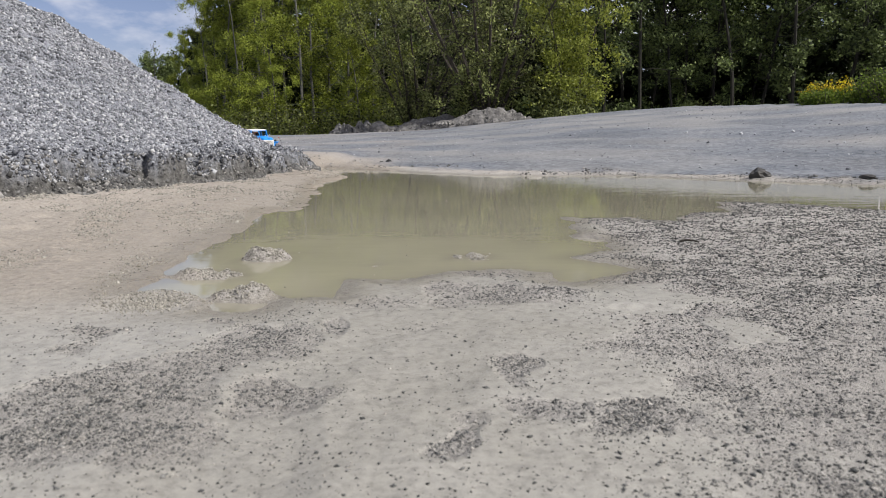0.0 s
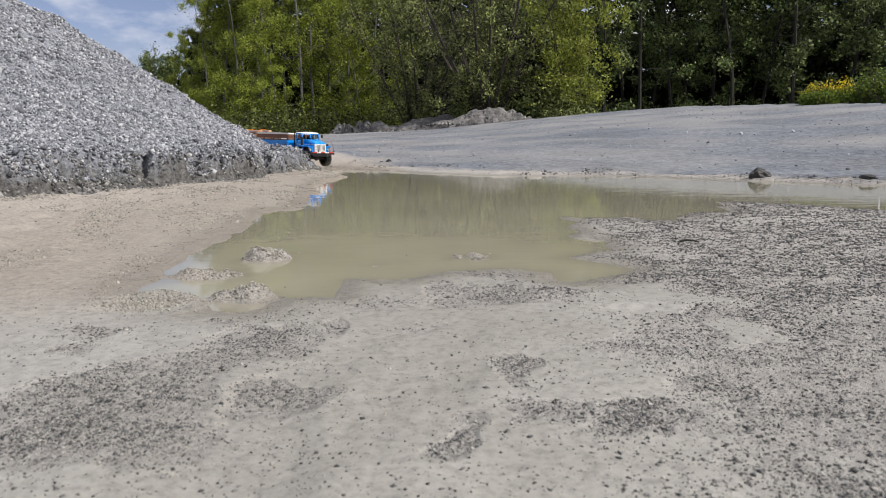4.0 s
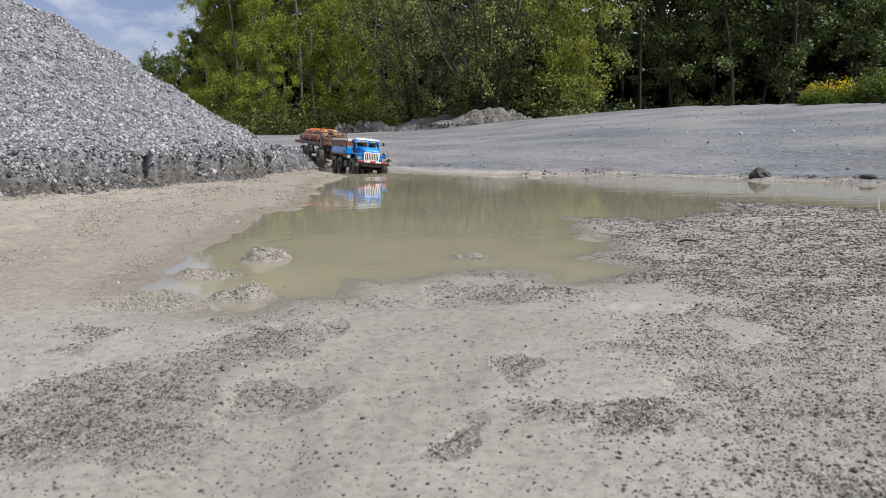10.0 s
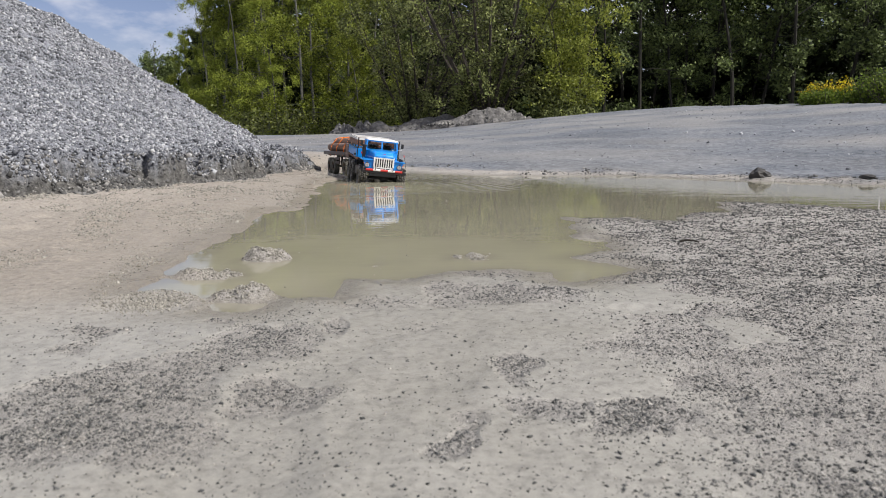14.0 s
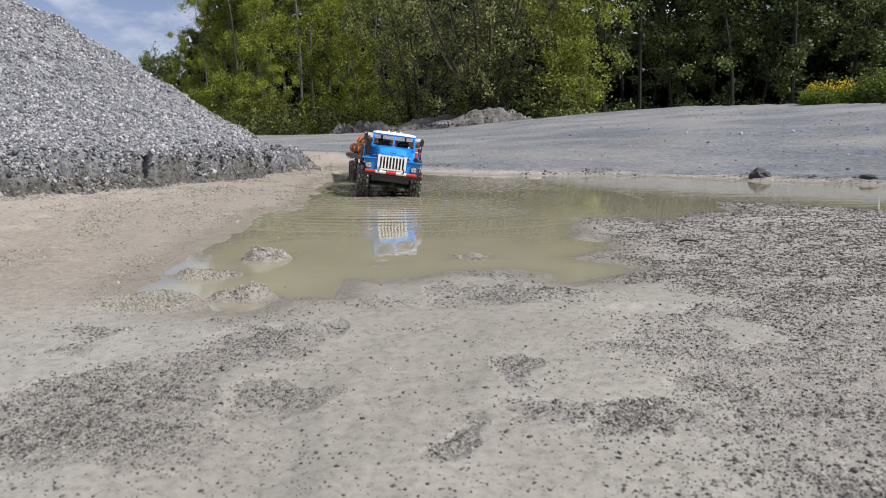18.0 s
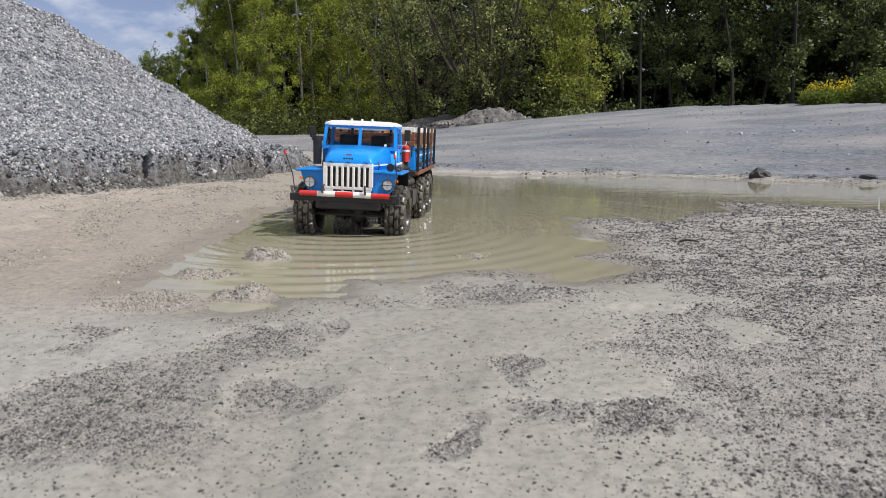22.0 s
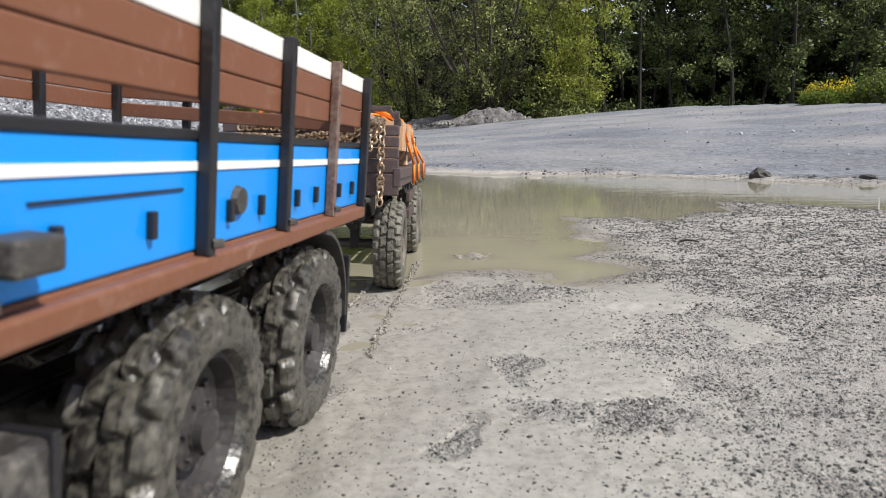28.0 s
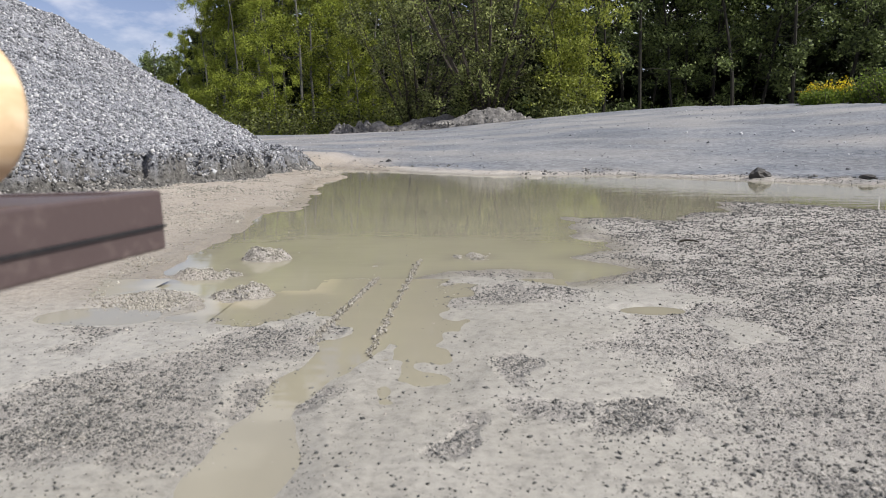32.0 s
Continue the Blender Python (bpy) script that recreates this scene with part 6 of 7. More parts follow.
def chain_links(bm, pts, r=0.0036, wire=0.0013):
    """Twisted oval links along a line of points."""
    for i, (a, c) in enumerate(zip(pts[:-1], pts[1:])):
        a, c = Vector(a), Vector(c)
        q = (c - a).to_track_quat("X", "Z").to_matrix().to_4x4()
        m = Matrix.Translation((a + c) / 2) @ q @ Matrix.Rotation(radians(90 * (i % 2) + 20), 4, "X")
        hl = (c - a).length * 0.5 + wire
        ring = [Vector((hl * math.cos(6.28318 * k / 10), 0.0040 * math.sin(6.28318 * k / 10), 0)) for k in range(10)]
        for k in range(10):
            rod(bm, m @ ring[k], m @ ring[(k + 1) % 10], wire, wire, 5, False)


def build_trailer():
    t = empty("log_trailer", "dark brown three-axle model timber trailer with rusty rims", "toy trailer")
    wheels = []
    XF, XR, W = 0.052, -0.598, 0.103
    bm = bmesh.new()
    box(bm, XR, XF, -W + 0.006, W - 0.006, DECK_Z - 0.008, DECK_Z, 0.001)
    deck = part("deck", bm, M["deck"], t, "dark brown flat deck")
    for s in (-1, 1):
        bm = bmesh.new()
        box(bm, XR - 0.004, XF + 0.004, s * W - 0.006, s * W + 0.003, DECK_Z - 0.021, DECK_Z + 0.001, 0.0012)
        part("edge_beam", bm, M["deck"], deck, "grooved dark edge beam")
        bm = bmesh.new()
        box(bm, XR - 0.003, XF + 0.003, s * (W + 0.003), s * (W + 0.0042), DECK_Z - 0.0125, DECK_Z - 0.0115)
        part("edge_groove", bm, M["black"], deck)
        bm = bmesh.new()
        box(bm, -0.50, 0.0, s * 0.030 - 0.004, s * 0.030 + 0.004, 0.112, 0.142, 0.001)
        part("frame_rail", bm, M["black"], t)
        for x in (-0.05, -0.14, -0.25, -0.36, -0.47):
            bm = bmesh.new()
            box(bm, x - 0.005, x + 0.005, s * 0.034, s * (W - 0.004), 0.134, 0.1415)
            part("cross_bearer", bm, M["black"], t)
        for x in (-0.015, -0.155, -0.262, -0.375, -0.515):
            bm = bmesh.new()
            pipe(bm, [Vector((x, s * W, DECK_Z - 0.022)), Vector((x, s * (W + 0.003), DECK_Z - 0.030)), Vector((x - 0.004, s * (W + 0.005), DECK_Z - 0.027))], 0.0014, 6)
            part("lashing_hook", bm, M["black"], t)
        # side guard between the axles
        guard = None
        for x in (-0.166, -0.236):
            bm = bmesh.new()
            box(bm, x - 0.005, x + 0.005, s * 0.094 - 0.003, s * 0.094 + 0.003, 0.074, 0.136, 0.001)
            p = part("guard_post", bm, M["steel"], t, "mud-stained guard post")
            guard = guard or p
        for z in (0.083, 0.108):
            bm = bmesh.new()
            box(bm, -0.256, -0.146, s * 0.100 - 0.0025, s * 0.100 + 0.0035, z - 0.0072, z + 0.0072, 0.001)
            part("guard_rail", bm, M["deck"], t, "brown muddy side guard plank")
        bm = bmesh.new()
        box(bm, -0.508, -0.480, s * 0.045, s * 0.096, 0.124, 0.134, 0.001)
        part("rear_bracket", bm, M["black"], t)
    bm = bmesh.new()
    box(bm, XR - 0.005, XR + 0.001, -W, W, DECK_Z - 0.021, DECK_Z + 0.001, 0.001)
    part("end_beam", bm, M["deck"], deck)
    # headboard of grooved planks with an open rail on top
    hx = XF - 0.002
    hb = None
    for k, (z0, z1) in enumerate(((0.120, 0.146), (0.1465, 0.163), (0.1635, 0.1760), (0.1765, 0.1890), (0.1895, 0.2020))):
        bm = bmesh.new()
        box(bm, hx - 0.004, hx + 0.005, -W, W, z0, z1, 0.0014)
        p = part("headboard_plank", bm, M["deck"], t, "dark brown headboard plank")
        hb = hb or p
    bm = bmesh.new()
    fr = 0.0032
    for y in (-W + fr, -0.040, 0.040, W - fr):
        box(bm, hx - fr, hx + fr, y - fr, y + fr, 0.200, 0.218, 0.0008)
    box(bm, hx - fr, hx + fr, -W + 0.010, W - 0.010, 0.2175, 0.2240, 0.0008)
    for s in (-1, 1):
        slab(bm, [(s * (W + 0.002), 0.2085), (s * (W - 0.014), 0.2240), (s * (W - 0.014), 0.2175), (s * (W - 0.006), 0.2085)][::-s], "x", hx - fr, hx + fr, 0.0006)
    for s in (-1, 1):
        box(bm, hx - fr, hx + fr, s * (W - 0.002) - 0.004, s * (W - 0.002) + 0.004, 0.2015, 0.2090, 0.0006)
    part("top_rail", bm, M["deck"], t, "open dark metal top rail")
    # chains over the headboard
    rng = np.random.default_rng(6)
    def hang(y0, z0, y1, z1, sag, n, x):
        pts = []
        for i in range(n + 1):
            u = i / n
            pts.append((x + 0.002 * math.sin(9 * u + y0 * 50), y0 + (y1 - y0) * u, z0 + (z1 - z0) * u - sag * 4 * u * (1 - u) + 0.0012 * math.sin(17 * u)))
        return pts
    ch = None
    ends = [(-0.082, 0.196, 0.004, 36), (-0.082, 0.186, 0.010, 38), (-0.080, 0.176, 0.016, 38), (-0.078, 0.160, 0.020, 38), (-0.060, 0.150, 0.026, 34), (-0.036, 0.140, 0.022, 30), (-0.006, 0.136, 0.016, 26), (0.020, 0.134, 0.010, 20),
            (0.042, 0.138, 0.006, 16), (-0.075, 0.138, 0.030, 40)]
    for k, (y1, z1, sag, n) in enumerate(ends):
        bm = bmesh.new()
        chain_links(bm, hang(0.084 - 0.003 * (k % 4), 0.207 - 0.002 * (k % 3), y1, z1, sag, n, hx + 0.009 + 0.0035 * (k % 3)))
        p = part("chain", bm, M["chain"], t, "rusty steel snow chain") if ch is None else part("chain_strand", bm, M["chain"], ch)
        ch = ch or p
    for k, (y0, z0, y1, z1, sag, n) in enumerate([(0.030, 0.140, -0.022, 0.146, 0.018, 12), (-0.010, 0.145, -0.060, 0.150, 0.020, 12), (0.045, 0.150, 0.012, 0.142, 0.014, 9), (-0.030, 0.168, -0.080, 0.160, 0.022, 12)]):
        bm = bmesh.new()
        chain_links(bm, hang(y0, z0, y1, z1, sag, n, hx + 0.0175))
        part("chain_strand", bm, M["chain"], ch)
    bm = bmesh.new()
    chain_links(bm, hang(0.084, 0.208, 0.082, 0.110, 0.0, 15, hx + 0.011))
    part("chain_strand", bm, M["chain"], ch)
    bm = bmesh.new()
    box(bm, -0.055, 0.050, -0.064, 0.064, 0.088, 0.116, 0.003)
    part("dolly_frame", bm, M["black"], t)
    # steered front axle with drawbar
    bm = bmesh.new()
    rod(bm, (0, 0, 0.112), (0, 0, 0.143), 0.030, 0.030, 24)
    part("turntable", bm, M["black"], t)
    bm = bmesh.new()
    pipe(bm, [Vector((0.0, 0.040, 0.085)), Vector((0.10, 0.018, 0.085)), Vector((0.240, 0.0, 0.094))], 0.0045, 8)
    pipe(bm, [Vector((0.0, -0.040, 0.085)), Vector((0.10, -0.018, 0.085)), Vector((0.240, 0.0, 0.094))], 0.0045, 8)
    pipe(bm, [Vector((0.10, 0.018, 0.085)), Vector((0.10, -0.018, 0.085))], 0.004, 8)
    part("drawbar", bm, M["rust"], t, "rusty muddy drawbar")
    bm = bmesh.new()
    pipe(bm, [Vector((0.01, 0.010, 0.118)), Vector((0.08, 0.014, 0.090)), Vector((0.16, 0.012, 0.078)), Vector((0.235, 0.006, 0.104))], 0.0018, 6)
    part("brake_hose", bm, M["black"], t)
    for x in (0.0, -T_BASE, -T_BASE - T_TANDEM):
        bm = bmesh.new()
        rod(bm, (x, -T_TRACK, TYRE_R), (x, T_TRACK, TYRE_R), 0.006, 0.006, 10)
        part("axle", bm, M["steel"], t)
        for s in (-1, 1):
            bm = bmesh.new()
            for k in range(4):
                ln = 0.052 - 0.01 * k
                box(bm, x - ln, x + ln, s * 0.045 - 0.005, s * 0.045 + 0.005, 0.085 - 0.0032 * k, 0.0878 - 0.0032 * k, 0.0006)
            box(bm, x - 0.006, x + 0.006, s * 0.045 - 0.006, s * 0.045 + 0.006, TYRE_R - 0.006, 0.118, 0.001)
            part("leaf_spring", bm, M["black"], t)
            wheels.append((add_wheel(t, x, s * T_TRACK, s, "trailer"), x, s * T_TRACK))
    return t, wheels


TRAILER, TRAILER_WHEELS = build_trailer()


# ---- load on the trailer; each piece lies on the deck or on pieces below ----
LOAD = []


def log(length, r, label, seed):
    """A barked log with a bark skin, torn edges and pale cut ends, along X."""
    rng = np.random.default_rng(seed)
    th = empty("log", label, "log", "logs on the trailer")
    bm = bmesh.new()
    n, m = 22, 26
    rings = []
    for i in range(n):
        x = length * (i / (n - 1) - 0.5)
        rings.append([Vector((x + (0.006 * vnoise(np.array(k * 0.9), np.array(seed * 1.0), seed).item() if i in (0, n - 1) else 0),
                              (r * (1 + 0.035 * vnoise(np.array(x * 30), np.array(k * 0.6), seed).item())) * math.cos(6.28318 * k / m),
                              (r * (1 + 0.035 * vnoise(np.array(x * 30), np.array(k * 0.6), seed).item())) * math.sin(6.28318 * k / m))) for k in range(m)])
    loft(bm, rings)
    part("bark", bm, M["bark"], th, "reddish-grey flaking pine bark", True)
    for s in (-1, 1):
        bm = bmesh.new()
        prof = [(-0.006, r * 0.97), (0.012, r * 0.97), (0.020, r * 0.955), (0.0235, r * 0.91), (0.0245, r * 0.80)]
        rings = [[Vector((s * (length / 2 - 0.004 + dx), rr * math.cos(6.28318 * k / m), rr * math.sin(6.28318 * k / m))) for k in range(m)] for dx, rr in prof]
        loft(bm, rings)
        part("cut_end", bm, M["endwood"] if s < 0 else M["timber"], th, "pale yellow cut end" if s < 0 else "weathered brown cut end", True)
    return th


def beam(name, label, x0, x1, w, h, mat, endmat):
    th = empty(name, label, "timber", "sawn timber on the trailer")
    bm = bmesh.new()
    box(bm, x0 + 0.0012, x1 - 0.0012, -w / 2, w / 2, 0, h, 0.0010)
    part("timber", bm, mat, th)
    for x in (x0, x1):
        bm = bmesh.new()
        box(bm, min(x, x + (0.0016 if x == x0 else -0.0016)), max(x, x + (0.0016 if x == x0 else -0.0016)), -w / 2 + 0.0006, w / 2 - 0.0006, 0.0006, h - 0.0006)
        part("sawn_end", bm, endmat, th, "pale sawn end")
    return th


def strap(x, pts, r=0.0021):
    th = empty("lashing_strap", "bright orange elastic lashing strap over the timber", "strap", "orange straps")
    bm = bmesh.new()
    pipe(bm, [Vector((x + dx, y, z)) for dx, y, z in pts], r, 8)
    part("cord", bm, M["orange"], th, "", True)
    return th


def build_load():
    D = DECK_Z + 0.001
    big = "thick barked pine log with a pale cut end"
    LOAD.append((log(0.275, 0.029, big, 2), pose(-0.408, 0.060, D + 0.029, 0, 0, 0)))
    LOAD.append((log(0.50, 0.026, big, 3), pose(-0.25, -0.070, D + 0.026, 0, 0, 0.6)))
    LOAD.append((log(0.50, 0.025, big, 4), pose(-0.25, -0.014, D + 0.025, 0, 0, -0.4)))
    LOAD.append((log(0.36, 0.021, "slim barked pine log lying on top of the load", 5), pose(-0.17, 0.020, D + 0.064, 0, -0.3, 0.8)))
    LOAD.append((log(0.46, 0.021, "slim barked pine log lying on top of the load", 6), pose(-0.25, -0.042, D + 0.064, 0, 0, -0.5)))
    wood = "freshly sawn reddish timber beam lashed on the trailer"
    for x in (-0.072, -0.322):
        b = beam("support_block", "short pale wooden support block on the deck", -0.018, 0.018, 0.048, 0.020, M["timber"], M["endwood"])
        LOAD.append((b, pose(x, 0.068, D, 0, 0, 90 if x < -0.1 else 82)))
    LOAD.append((beam("timber_beam", wood, -0.1275, 0.1275, 0.030, 0.039, M["timber"], M["timber"]), pose(-0.1800, 0.083, D + 0.021, 0, 0, 0.5)))
    LOAD.append((beam("timber_beam", wood, -0.130, 0.130, 0.026, 0.039, M["timber"], M["endwood"]), pose(-0.130, 0.0535, D + 0.021, 0, 0, 0)))
    for k, (dx, z) in enumerate(((0.0, 0.021), (-0.012, 0.0295), (-0.022, 0.038))):
        LOAD.append((beam("thin_board", "thin pale sawn board in a stack", -0.024, 0.020, 0.022, 0.008, M["endwood"], M["endwood"]), pose(-0.336 - dx * 0.6, 0.088, D + z, 0, 0, 0)))
    for x, y, w, h in ((-0.092, 0.0535, 0.026, 0.039), (-0.128, 0.083, 0.030, 0.039), (-0.335, 0.088, 0.022, 0.026)):
        th = empty("binding_band", "thin black rubber band round the sawn timber", "band", "black bands round the timber")
        bm = bmesh.new()
        for y0, y1, z0, z1 in ((-w / 2 - 0.0012, w / 2 + 0.0012, h, h + 0.0012), (-w / 2 - 0.0012, -w / 2, 0, h), (w / 2, w / 2 + 0.0012, 0, h), (-w / 2 - 0.0012, w / 2 + 0.0012, -0.0009, 0)):
            box(bm, -0.0022, 0.0022, y0, y1, z0, z1)
        part("loop", bm, M["black"], th)
        LOAD.append((th, pose(x, y, D + 0.021, 0, 0, 0.5 if x == -0.128 else 0)))
    low = DECK_Z - 0.024
    for x, dx in ((-0.155, 0.145), (-0.272, 0.06), (-0.445, 0.06)):
        y1 = 0.101 if x > -0.3 else 0.093
        top = D + 0.062 if x > -0.3 else D + 0.048
        LOAD.append((strap(x, [(0, 0.1085, low), (0.004, 0.1085, D + 0.004), (dx * 0.30, y1, D + 0.034), (dx * 0.45, y1 - 0.006, top), (dx * 0.7, 0.030, D + 0.088), (dx * 0.85, -0.020, D + 0.090),
                               (dx, -0.060, D + 0.084), (dx, -0.099, D + 0.036), (dx, -0.1085, low)]), pose(0, 0, 0)))


build_load()


def build_tracks():
    """Edges of fresh tyre tracks, squeezed up out of the mud as the wheels pass."""
    rng = np.random.default_rng(44)
    made = []
    for (ax, ay), (cx, cy) in (((-0.036, 1.05), (-0.064, 0.56)), ((-0.088, 0.90), (-0.122, 0.60))):
        m = 700
        t = rng.random(m)
        x = ax + (cx - ax) * t + rng.normal(size=m) * 0.0016 + 0.002 * np.sin(t * 90)
        y = ay + (cy - ay) * t + rng.normal(size=m) * 0.004
        z = np.maximum(ground_z(x, y)[0], 0.0046) + rng.random(m) * 0.0012
        me = stones_mesh("track_edge", np.stack([x, y, z], 1), rng.lognormal(math.log(0.0011), 0.4, m).clip(0.0006, 0.0028), M["crumb"], rng)
        made.append(tagged(new("track_edge", me), "crumbled edge of a fresh tyre track in the mud", "tyre track", "tyre tracks", "stuff"))
    return made


TRACKS = build_tracks()


def build_clods():
    """Loose clods and a stick on the mud."""
    def lump(name, label, x, y, r, h, seed, mat):
        rng = np.random.default_rng(seed)
        bm = bmesh.new()
        bmesh.ops.create_icosphere(bm, subdivisions=3, radius=1.0)
        for v in bm.verts:
            c = v.co
            k = 1 + 0.30 * noise.noise(c * 1.8 + Vector((seed, 0, 0))) + 0.16 * noise.noise(c * 5 + Vector((0, seed, 0)))
            v.co = Vector((c.x * r * k, c.y * r * 0.8 * k, c.z * h * k))
        z = max(float(ground_z(np.array([x]), np.array([y]))[0][0]), -0.002)
        ob = part(name, bm, mat)
        ob.matrix_basis = pose(x, y, z + h * 0.35, 0, 0, seed * 40)
        return tagged(ob, label, "clod")
    lump("mud_clod", "dark wet clod of mud at the puddle's edge", 1.615, 3.50, 0.050, 0.036, 1, M["clay"])
    lump("mud_clod", "small dark clod lying by the far shore", 1.66, 3.52, 0.028, 0.02, 2, M["clay"])
    lump("mud_clod", "small dark clod lying by the far shore", 2.05, 3.30, 0.04, 0.014, 3, M["clay"])
    bm = bmesh.new()
    limb(bm, [Vector((-0.016, 0.002, 0)), Vector((-0.004, 0, 0.003)), Vector((0.008, -0.001, 0.002)), Vector((0.016, -0.003, 0))], 0.0022, 0.0012, 6)
    st = part("twig", bm, M["trunk"])
    z = float(ground_z(np.array([0.445]), np.array([1.22]))[0][0])
    st.matrix_basis = pose(0.445, 1.22, z + 0.002, 0, 0, -12)
    tagged(st, "short dark twig lying on the grit", "twig")


build_clods()


# ---- motion: the lorry drives through the puddle towards the phone and past it ----
TRUCK_ROWS = [
    (0, pose(-1.410, 5.450, 0.057, 1.5, 0.1, -37.0)),
    (1, pose(-1.277, 5.350, 0.052, 1.5, 0.2, -38.0)),
    (2, pose(-1.155, 5.260, 0.049, 1.4, 0.1, -39.0)),
    (3, pose(-1.032, 5.165, 0.040, 0.0, 0.9, -40.5)),
    (3.5, pose(-0.990, 5.120, 0.033, -0.5, 1.4, -41.5)),
    (5.5, pose(-0.795, 4.940, 0.003, -1.0, 1.5, -48.0)),
    (6, pose(-0.755, 4.890, -0.002, -2.0, 1.4, -50.5)),
    (7, pose(-0.700, 4.800, -0.008, -3.0, 1.2, -57.0)),
    (8, pose(-0.634, 4.686, -0.012, -4.0, 0.6, -63.0)),
    (9, pose(-0.556, 4.525, -0.020, -5.0, 0.8, -66.0)),
    (10, pose(-0.478, 4.335, -0.026, -5.6, 0.7, -68.5)),
    (11, pose(-0.418, 4.080, -0.022, -4.6, 0.1, -72.0)),
    (12, pose(-0.366, 3.800, -0.016, -4.1, -0.3, -74.5)),
    (13, pose(-0.336, 3.590, -0.026, -5.2, 1.8, -76.0)),
    (14, pose(-0.313, 3.365, -0.037, -6.0, 3.0, -77.0)),
    (16.5, pose(-0.216, 2.800, -0.027, -7.2, 0.3, -80.2)),
    (17, pose(-0.207, 2.690, -0.024, -7.4, -0.8, -81.5)),
    (18, pose(-0.199, 2.435, -0.015, -7.4, -0.9, -85.0)),
    (19, pose(-0.192, 2.170, -0.012, -6.8, -0.5, -88.8)),
    (20, pose(-0.190, 1.900, -0.014, -5.0, 0.9, -92.6)),
    (20.5, pose(-0.191, 1.785, -0.016, -4.0, 1.7, -93.8)),
    (21, pose(-0.191, 1.668, -0.016, -3.1, 2.2, -94.8)),
    (21.5, pose(-0.191, 1.542, -0.015, -2.8, 1.6, -94.9)),
    (22, pose(-0.188, 1.413, -0.012, -2.4, 0.7, -94.5)),
    (22.5, pose(-0.180, 1.284, -0.008, -2.1, 0.0, -94.0)),
    (23, pose(-0.171, 1.165, -0.006, -1.9, -0.5, -94.2)),
    (23.5, pose(-0.167, 1.050, -0.003, -1.7, -1.4, -93.9)),
    (24, pose(-0.166, 0.934, -0.001, -1.5, -2.2, -93.5)),
    (24.5, pose(-0.167, 0.814, 0.001, -1.3, -2.8, -93.0)),
    (25, pose(-0.171, 0.692, 0.003, -1.2, -3.0, -92.7)),
    (25.5, pose(-0.176, 0.572, 0.006, -1.6, -3.0, -92.6)),
    (26.5, pose(-0.198, 0.345, 0.012, -3.0, -2.4, -93.2)),
    (27.5, pose(-0.226, 0.113, 0.017, -4.0, -1.7, -94.5)),
    (28, pose(-0.249, -0.033, 0.018, -4.2, -1.0, -96.2)),
    (28.5, pose(-0.263, -0.190, 0.015, -4.4, -0.3, -96.6)),
    (29, pose(-0.276, -0.348, 0.011, -4.5, 0.4, -96.5)),
    (30, pose(-0.312, -0.640, 0.009, -2.0, 0.0, -98.0)),
    (31, pose(-0.362, -0.940, 0.008, 0.0, 0.0, -101.0)),
    (32, pose(-0.430, -1.230, 0.008, 0.0, 0.0, -104.0)),
]
# how the trailer drifts and leans off the line of its drawbar: seconds, sideways, along, turn, lean, nose
DRIFT = [(0, 0.10, 0.05, -5, 0, 0), (3, 0.14, 0.10, -8, 0, 0), (6, 0.15, 0.12, -12, 0, 2), (8, 0.14, 0.11, -25, 0, 3.8), (9, 0.085, 0.09, -28, 0, 3.0), (10, 0.02, 0.04, -24, 0, 2.0), (12, 0, 0, -2, 0, 0), (14, 0, 0, 1, 0, 0), (17, 0, 0, 0, 0, 0),
         (24, 0, 0, 0, -1.0, 0), (27, 0.006, 0.010, 0.6, -1.5, -1.0), (28, 0.012, 0.017, 1.3, -1.5, -1.2), (29, 0.014, -0.004, 0.9, -1.6, -1.2), (30, -0.008, 0.018, -2.4, -0.6, -1.2),
         (31, -0.034, 0.022, -5.5, 1.6, 0.2), (32, -0.066, 0.052, -6.7, 2.0, 0.2)]
HITCH, DRAWBAR = 0.635, 0.245


def path_at(t):
    """Position and heading of the lorry, eased between its rows."""
    ts = [r[0] for r in TRUCK_ROWS]
    P = np.array([(*r[1].translation, r[1].to_euler().z) for r in TRUCK_ROWS])
    P[:, 3] = np.unwrap(P[:, 3])
    return np.array([np.interp(t, ts, P[:, k]) for k in range(4)])


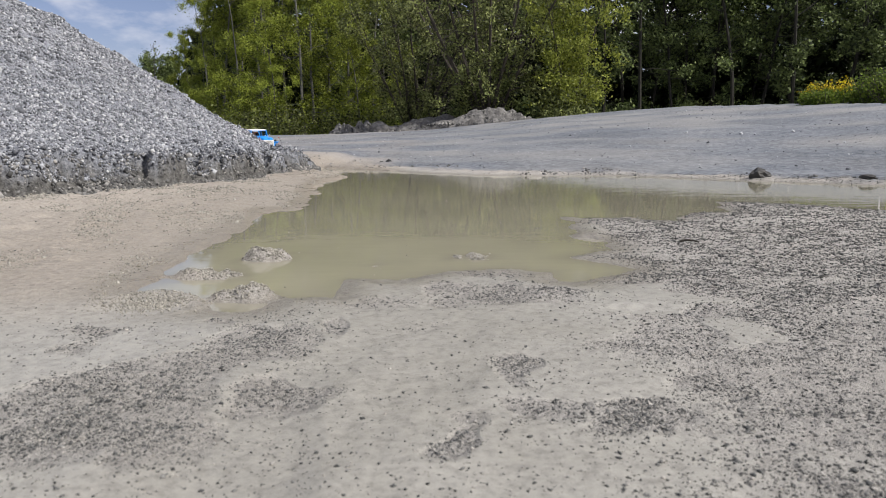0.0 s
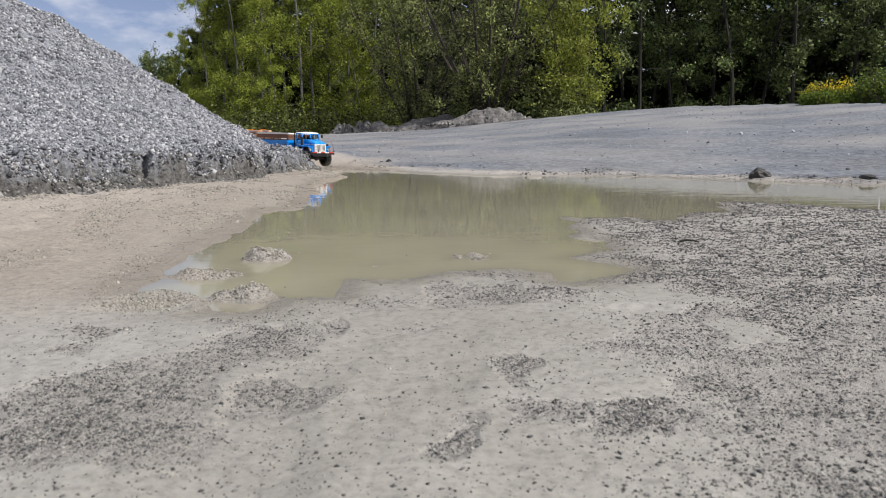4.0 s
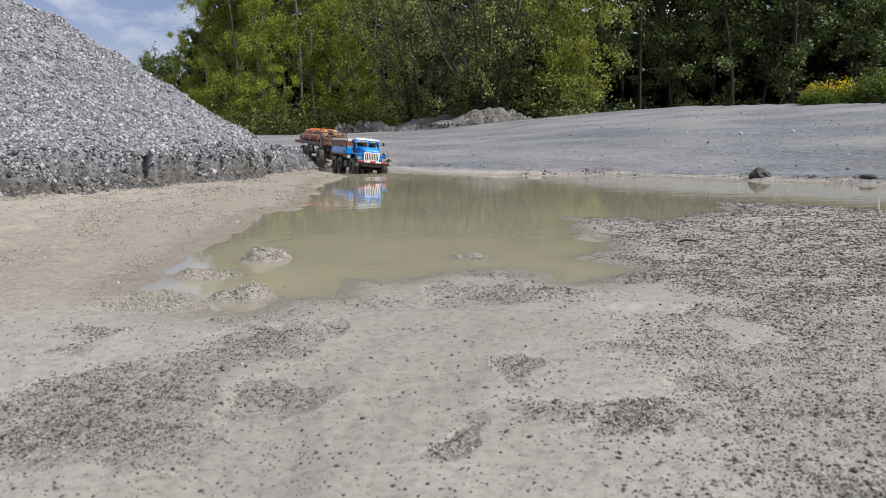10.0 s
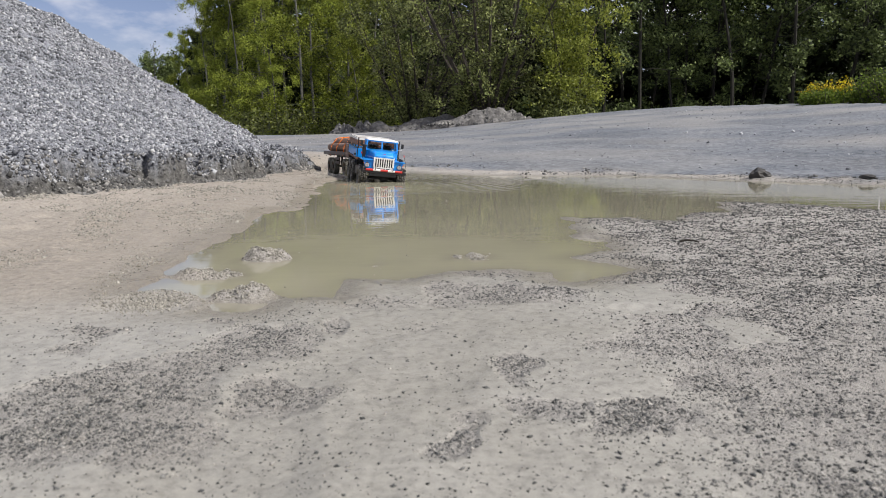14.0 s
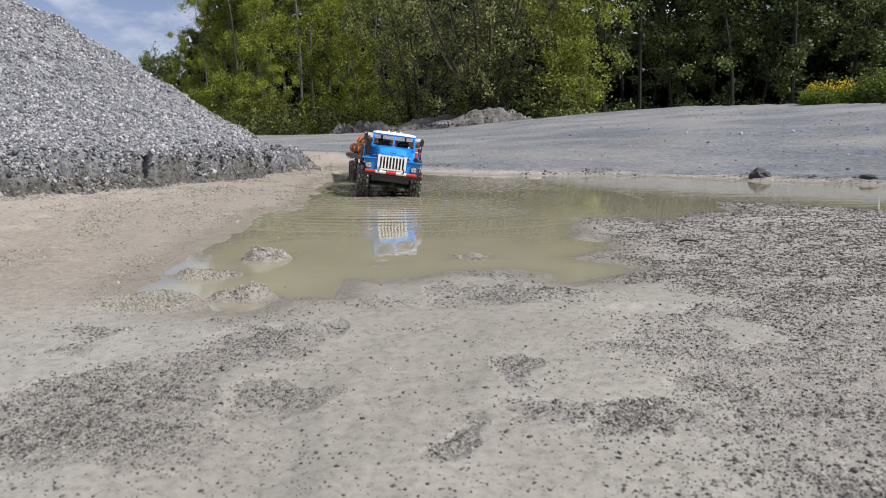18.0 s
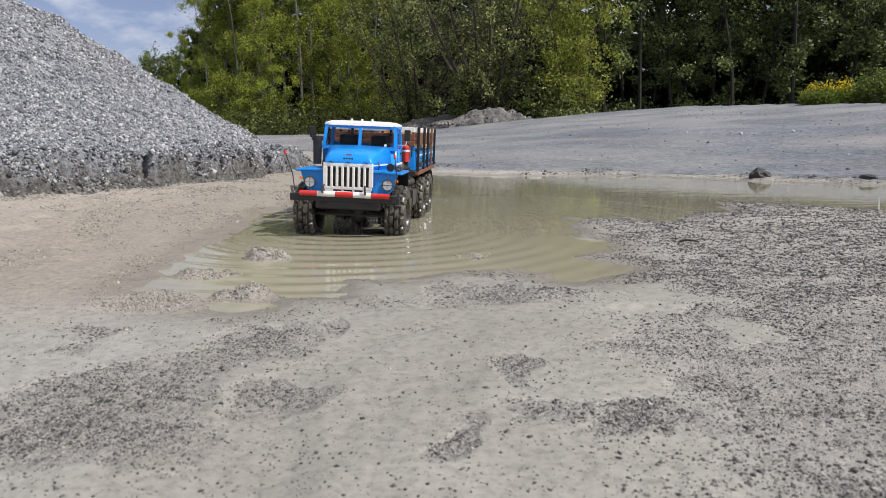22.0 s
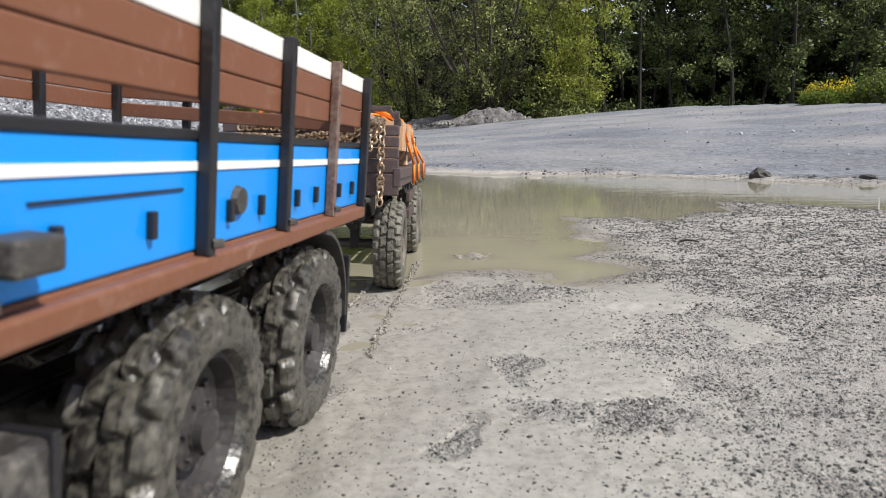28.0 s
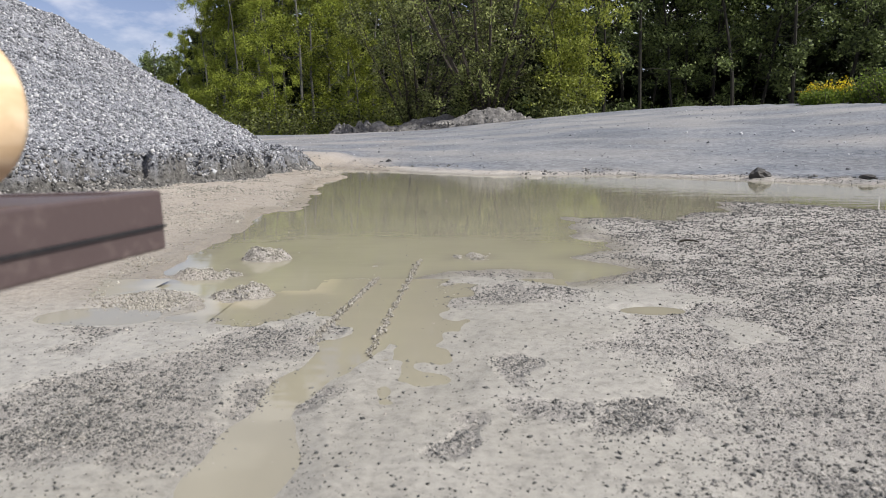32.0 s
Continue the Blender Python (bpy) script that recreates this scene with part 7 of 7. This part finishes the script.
def motions():
    step = 0.1
    n = 320
    S = np.array([path_at(i * step) for i in range(n + 1)])
    ker = np.ones(5) / 5
    for k in range(4):
        S[2:-2, k] = np.convolve(S[:, k], ker, "valid")
    head = np.stack([np.cos(S[:, 3]), np.sin(S[:, 3])], 1)
    hitch = S[:, :2] - head * HITCH
    # the trailer's front axle follows the hitch, its rear bogie follows the front axle
    dolly = hitch[0] - head[0] * DRAWBAR
    bogie = dolly - head[0] * (T_BASE + T_TANDEM / 2)
    body, run = [], [0.0]
    for i in range(n + 1):
        d = hitch[i] - dolly
        nd2 = hitch[i] - d / np.linalg.norm(d) * DRAWBAR
        if i:
            run.append(run[-1] + float(np.linalg.norm(nd2 - dolly)))
        dolly = nd2
        d = dolly - bogie
        u = d / np.linalg.norm(d)
        bogie = dolly - u * (T_BASE + T_TANDEM / 2)
        body.append((dolly[0], dolly[1], math.atan2(u[1], u[0])))
    body = np.array(body)
    depth = np.interp(body[:, 1] - 0.17, [0.2, 0.7, 1.0, 1.3, 4.4, 4.75, 5.1], [0.008, 0.004, -0.006, -0.015, -0.015, 0.035, 0.06])
    walk(TRUCK, TRUCK_ROWS)
    walk(RIPPLE, [(0, pose(-1.3, 5.1, -0.02)), (5.5, pose(-0.77, 4.70, -0.02))]
         + [(t, pose(*path_at(t)[:2], 0.0 if t < 22.6 else -0.004, 0, 0, math.degrees(path_at(t)[3]))) for t in np.arange(8.0, 25.01, 1.0).tolist()] + [(26.5, pose(-0.2, 0.8, -0.02, 0, 0, -93)), (32, pose(-0.2, 0.8, -0.02, 0, 0, -93))])
    # water creeps into the track and the hollow
    for sheet, t0, t1, level in OVERFLOW:
        walk(sheet, [(0, pose(0, 0, -0.006)), (t0, pose(0, 0, -0.006)), (t1, pose(0, 0, level)), (32, pose(0, 0, level))])
    for ridge, t0 in zip(TRACKS, (25.0, 25.4)):
        walk(ridge, [(0, pose(0, 0, -0.02)), (t0, pose(0, 0, -0.02)), (t0 + 3.0, pose(0, 0, 0)), (32, pose(0, 0, 0))])
    soften = np.ones(9) / 9
    drift = np.array([[np.interp(i * step, [r[0] for r in DRIFT], [r[k] for r in DRIFT]) for k in range(1, 6)] for i in range(n + 1)])
    for k in range(3):
        drift[4:-4, k] = np.convolve(drift[:, k], soften, "valid")
    body = body + np.stack([drift[:, 0], drift[:, 1], np.radians(drift[:, 2])], 1)
    trailer_rows = [(i * step, pose(body[i, 0], body[i, 1], depth[i], drift[i, 3], drift[i, 4], math.degrees(body[i, 2]))) for i in range(0, n + 1, 4)]
    walk(TRAILER, trailer_rows)
    for thing, place in LOAD:
        walk(thing, [(t, m @ place) for t, m in trailer_rows])
    # wheels roll with the distance driven; the front pair steers into the bend
    dist = np.concatenate([[0], np.cumsum(np.linalg.norm(np.diff(S[:, :2], axis=0), axis=1))])
    bend = np.gradient(S[:, 3]) / np.maximum(np.gradient(dist), 0.004)
    steer = 0.2 * np.degrees(np.arctan(np.clip(bend * (WHEELBASE + TANDEM / 2), -0.35, 0.35)))
    steer = np.convolve(np.pad(steer, 5, "edge"), np.ones(11) / 11, "valid")
    sag = {-1: np.interp(np.arange(n + 1) * step, [0, 23.2, 24.6, 26, 27], [0, 0, -0.005, -0.004, 0]), 1: np.interp(np.arange(n + 1) * step, [0, 23.2, 24.6, 26, 27], [0, 0, -0.004, -0.004, 0])}
    for wheel, x, y in TRUCK_WHEELS:
        drop = sag[1 if y > 0 else -1] if x > -0.1 else np.zeros(n + 1)
        walk(wheel, [(i * step, pose(x, y, TYRE_R + drop[i], 0, 0, steer[i] if x > -0.1 else 0) @ pose(0, 0, 0, 0, math.degrees(dist[i] / TYRE_R) % 360, 0)) for i in range(0, n + 1, 2)])
    for wheel, x, y in TRAILER_WHEELS:
        walk(wheel, [(i * step, pose(x, y, TYRE_R, 0, math.degrees(run[i] / TYRE_R) % 360, 0)) for i in range(0, n + 1, 2)])


motions()
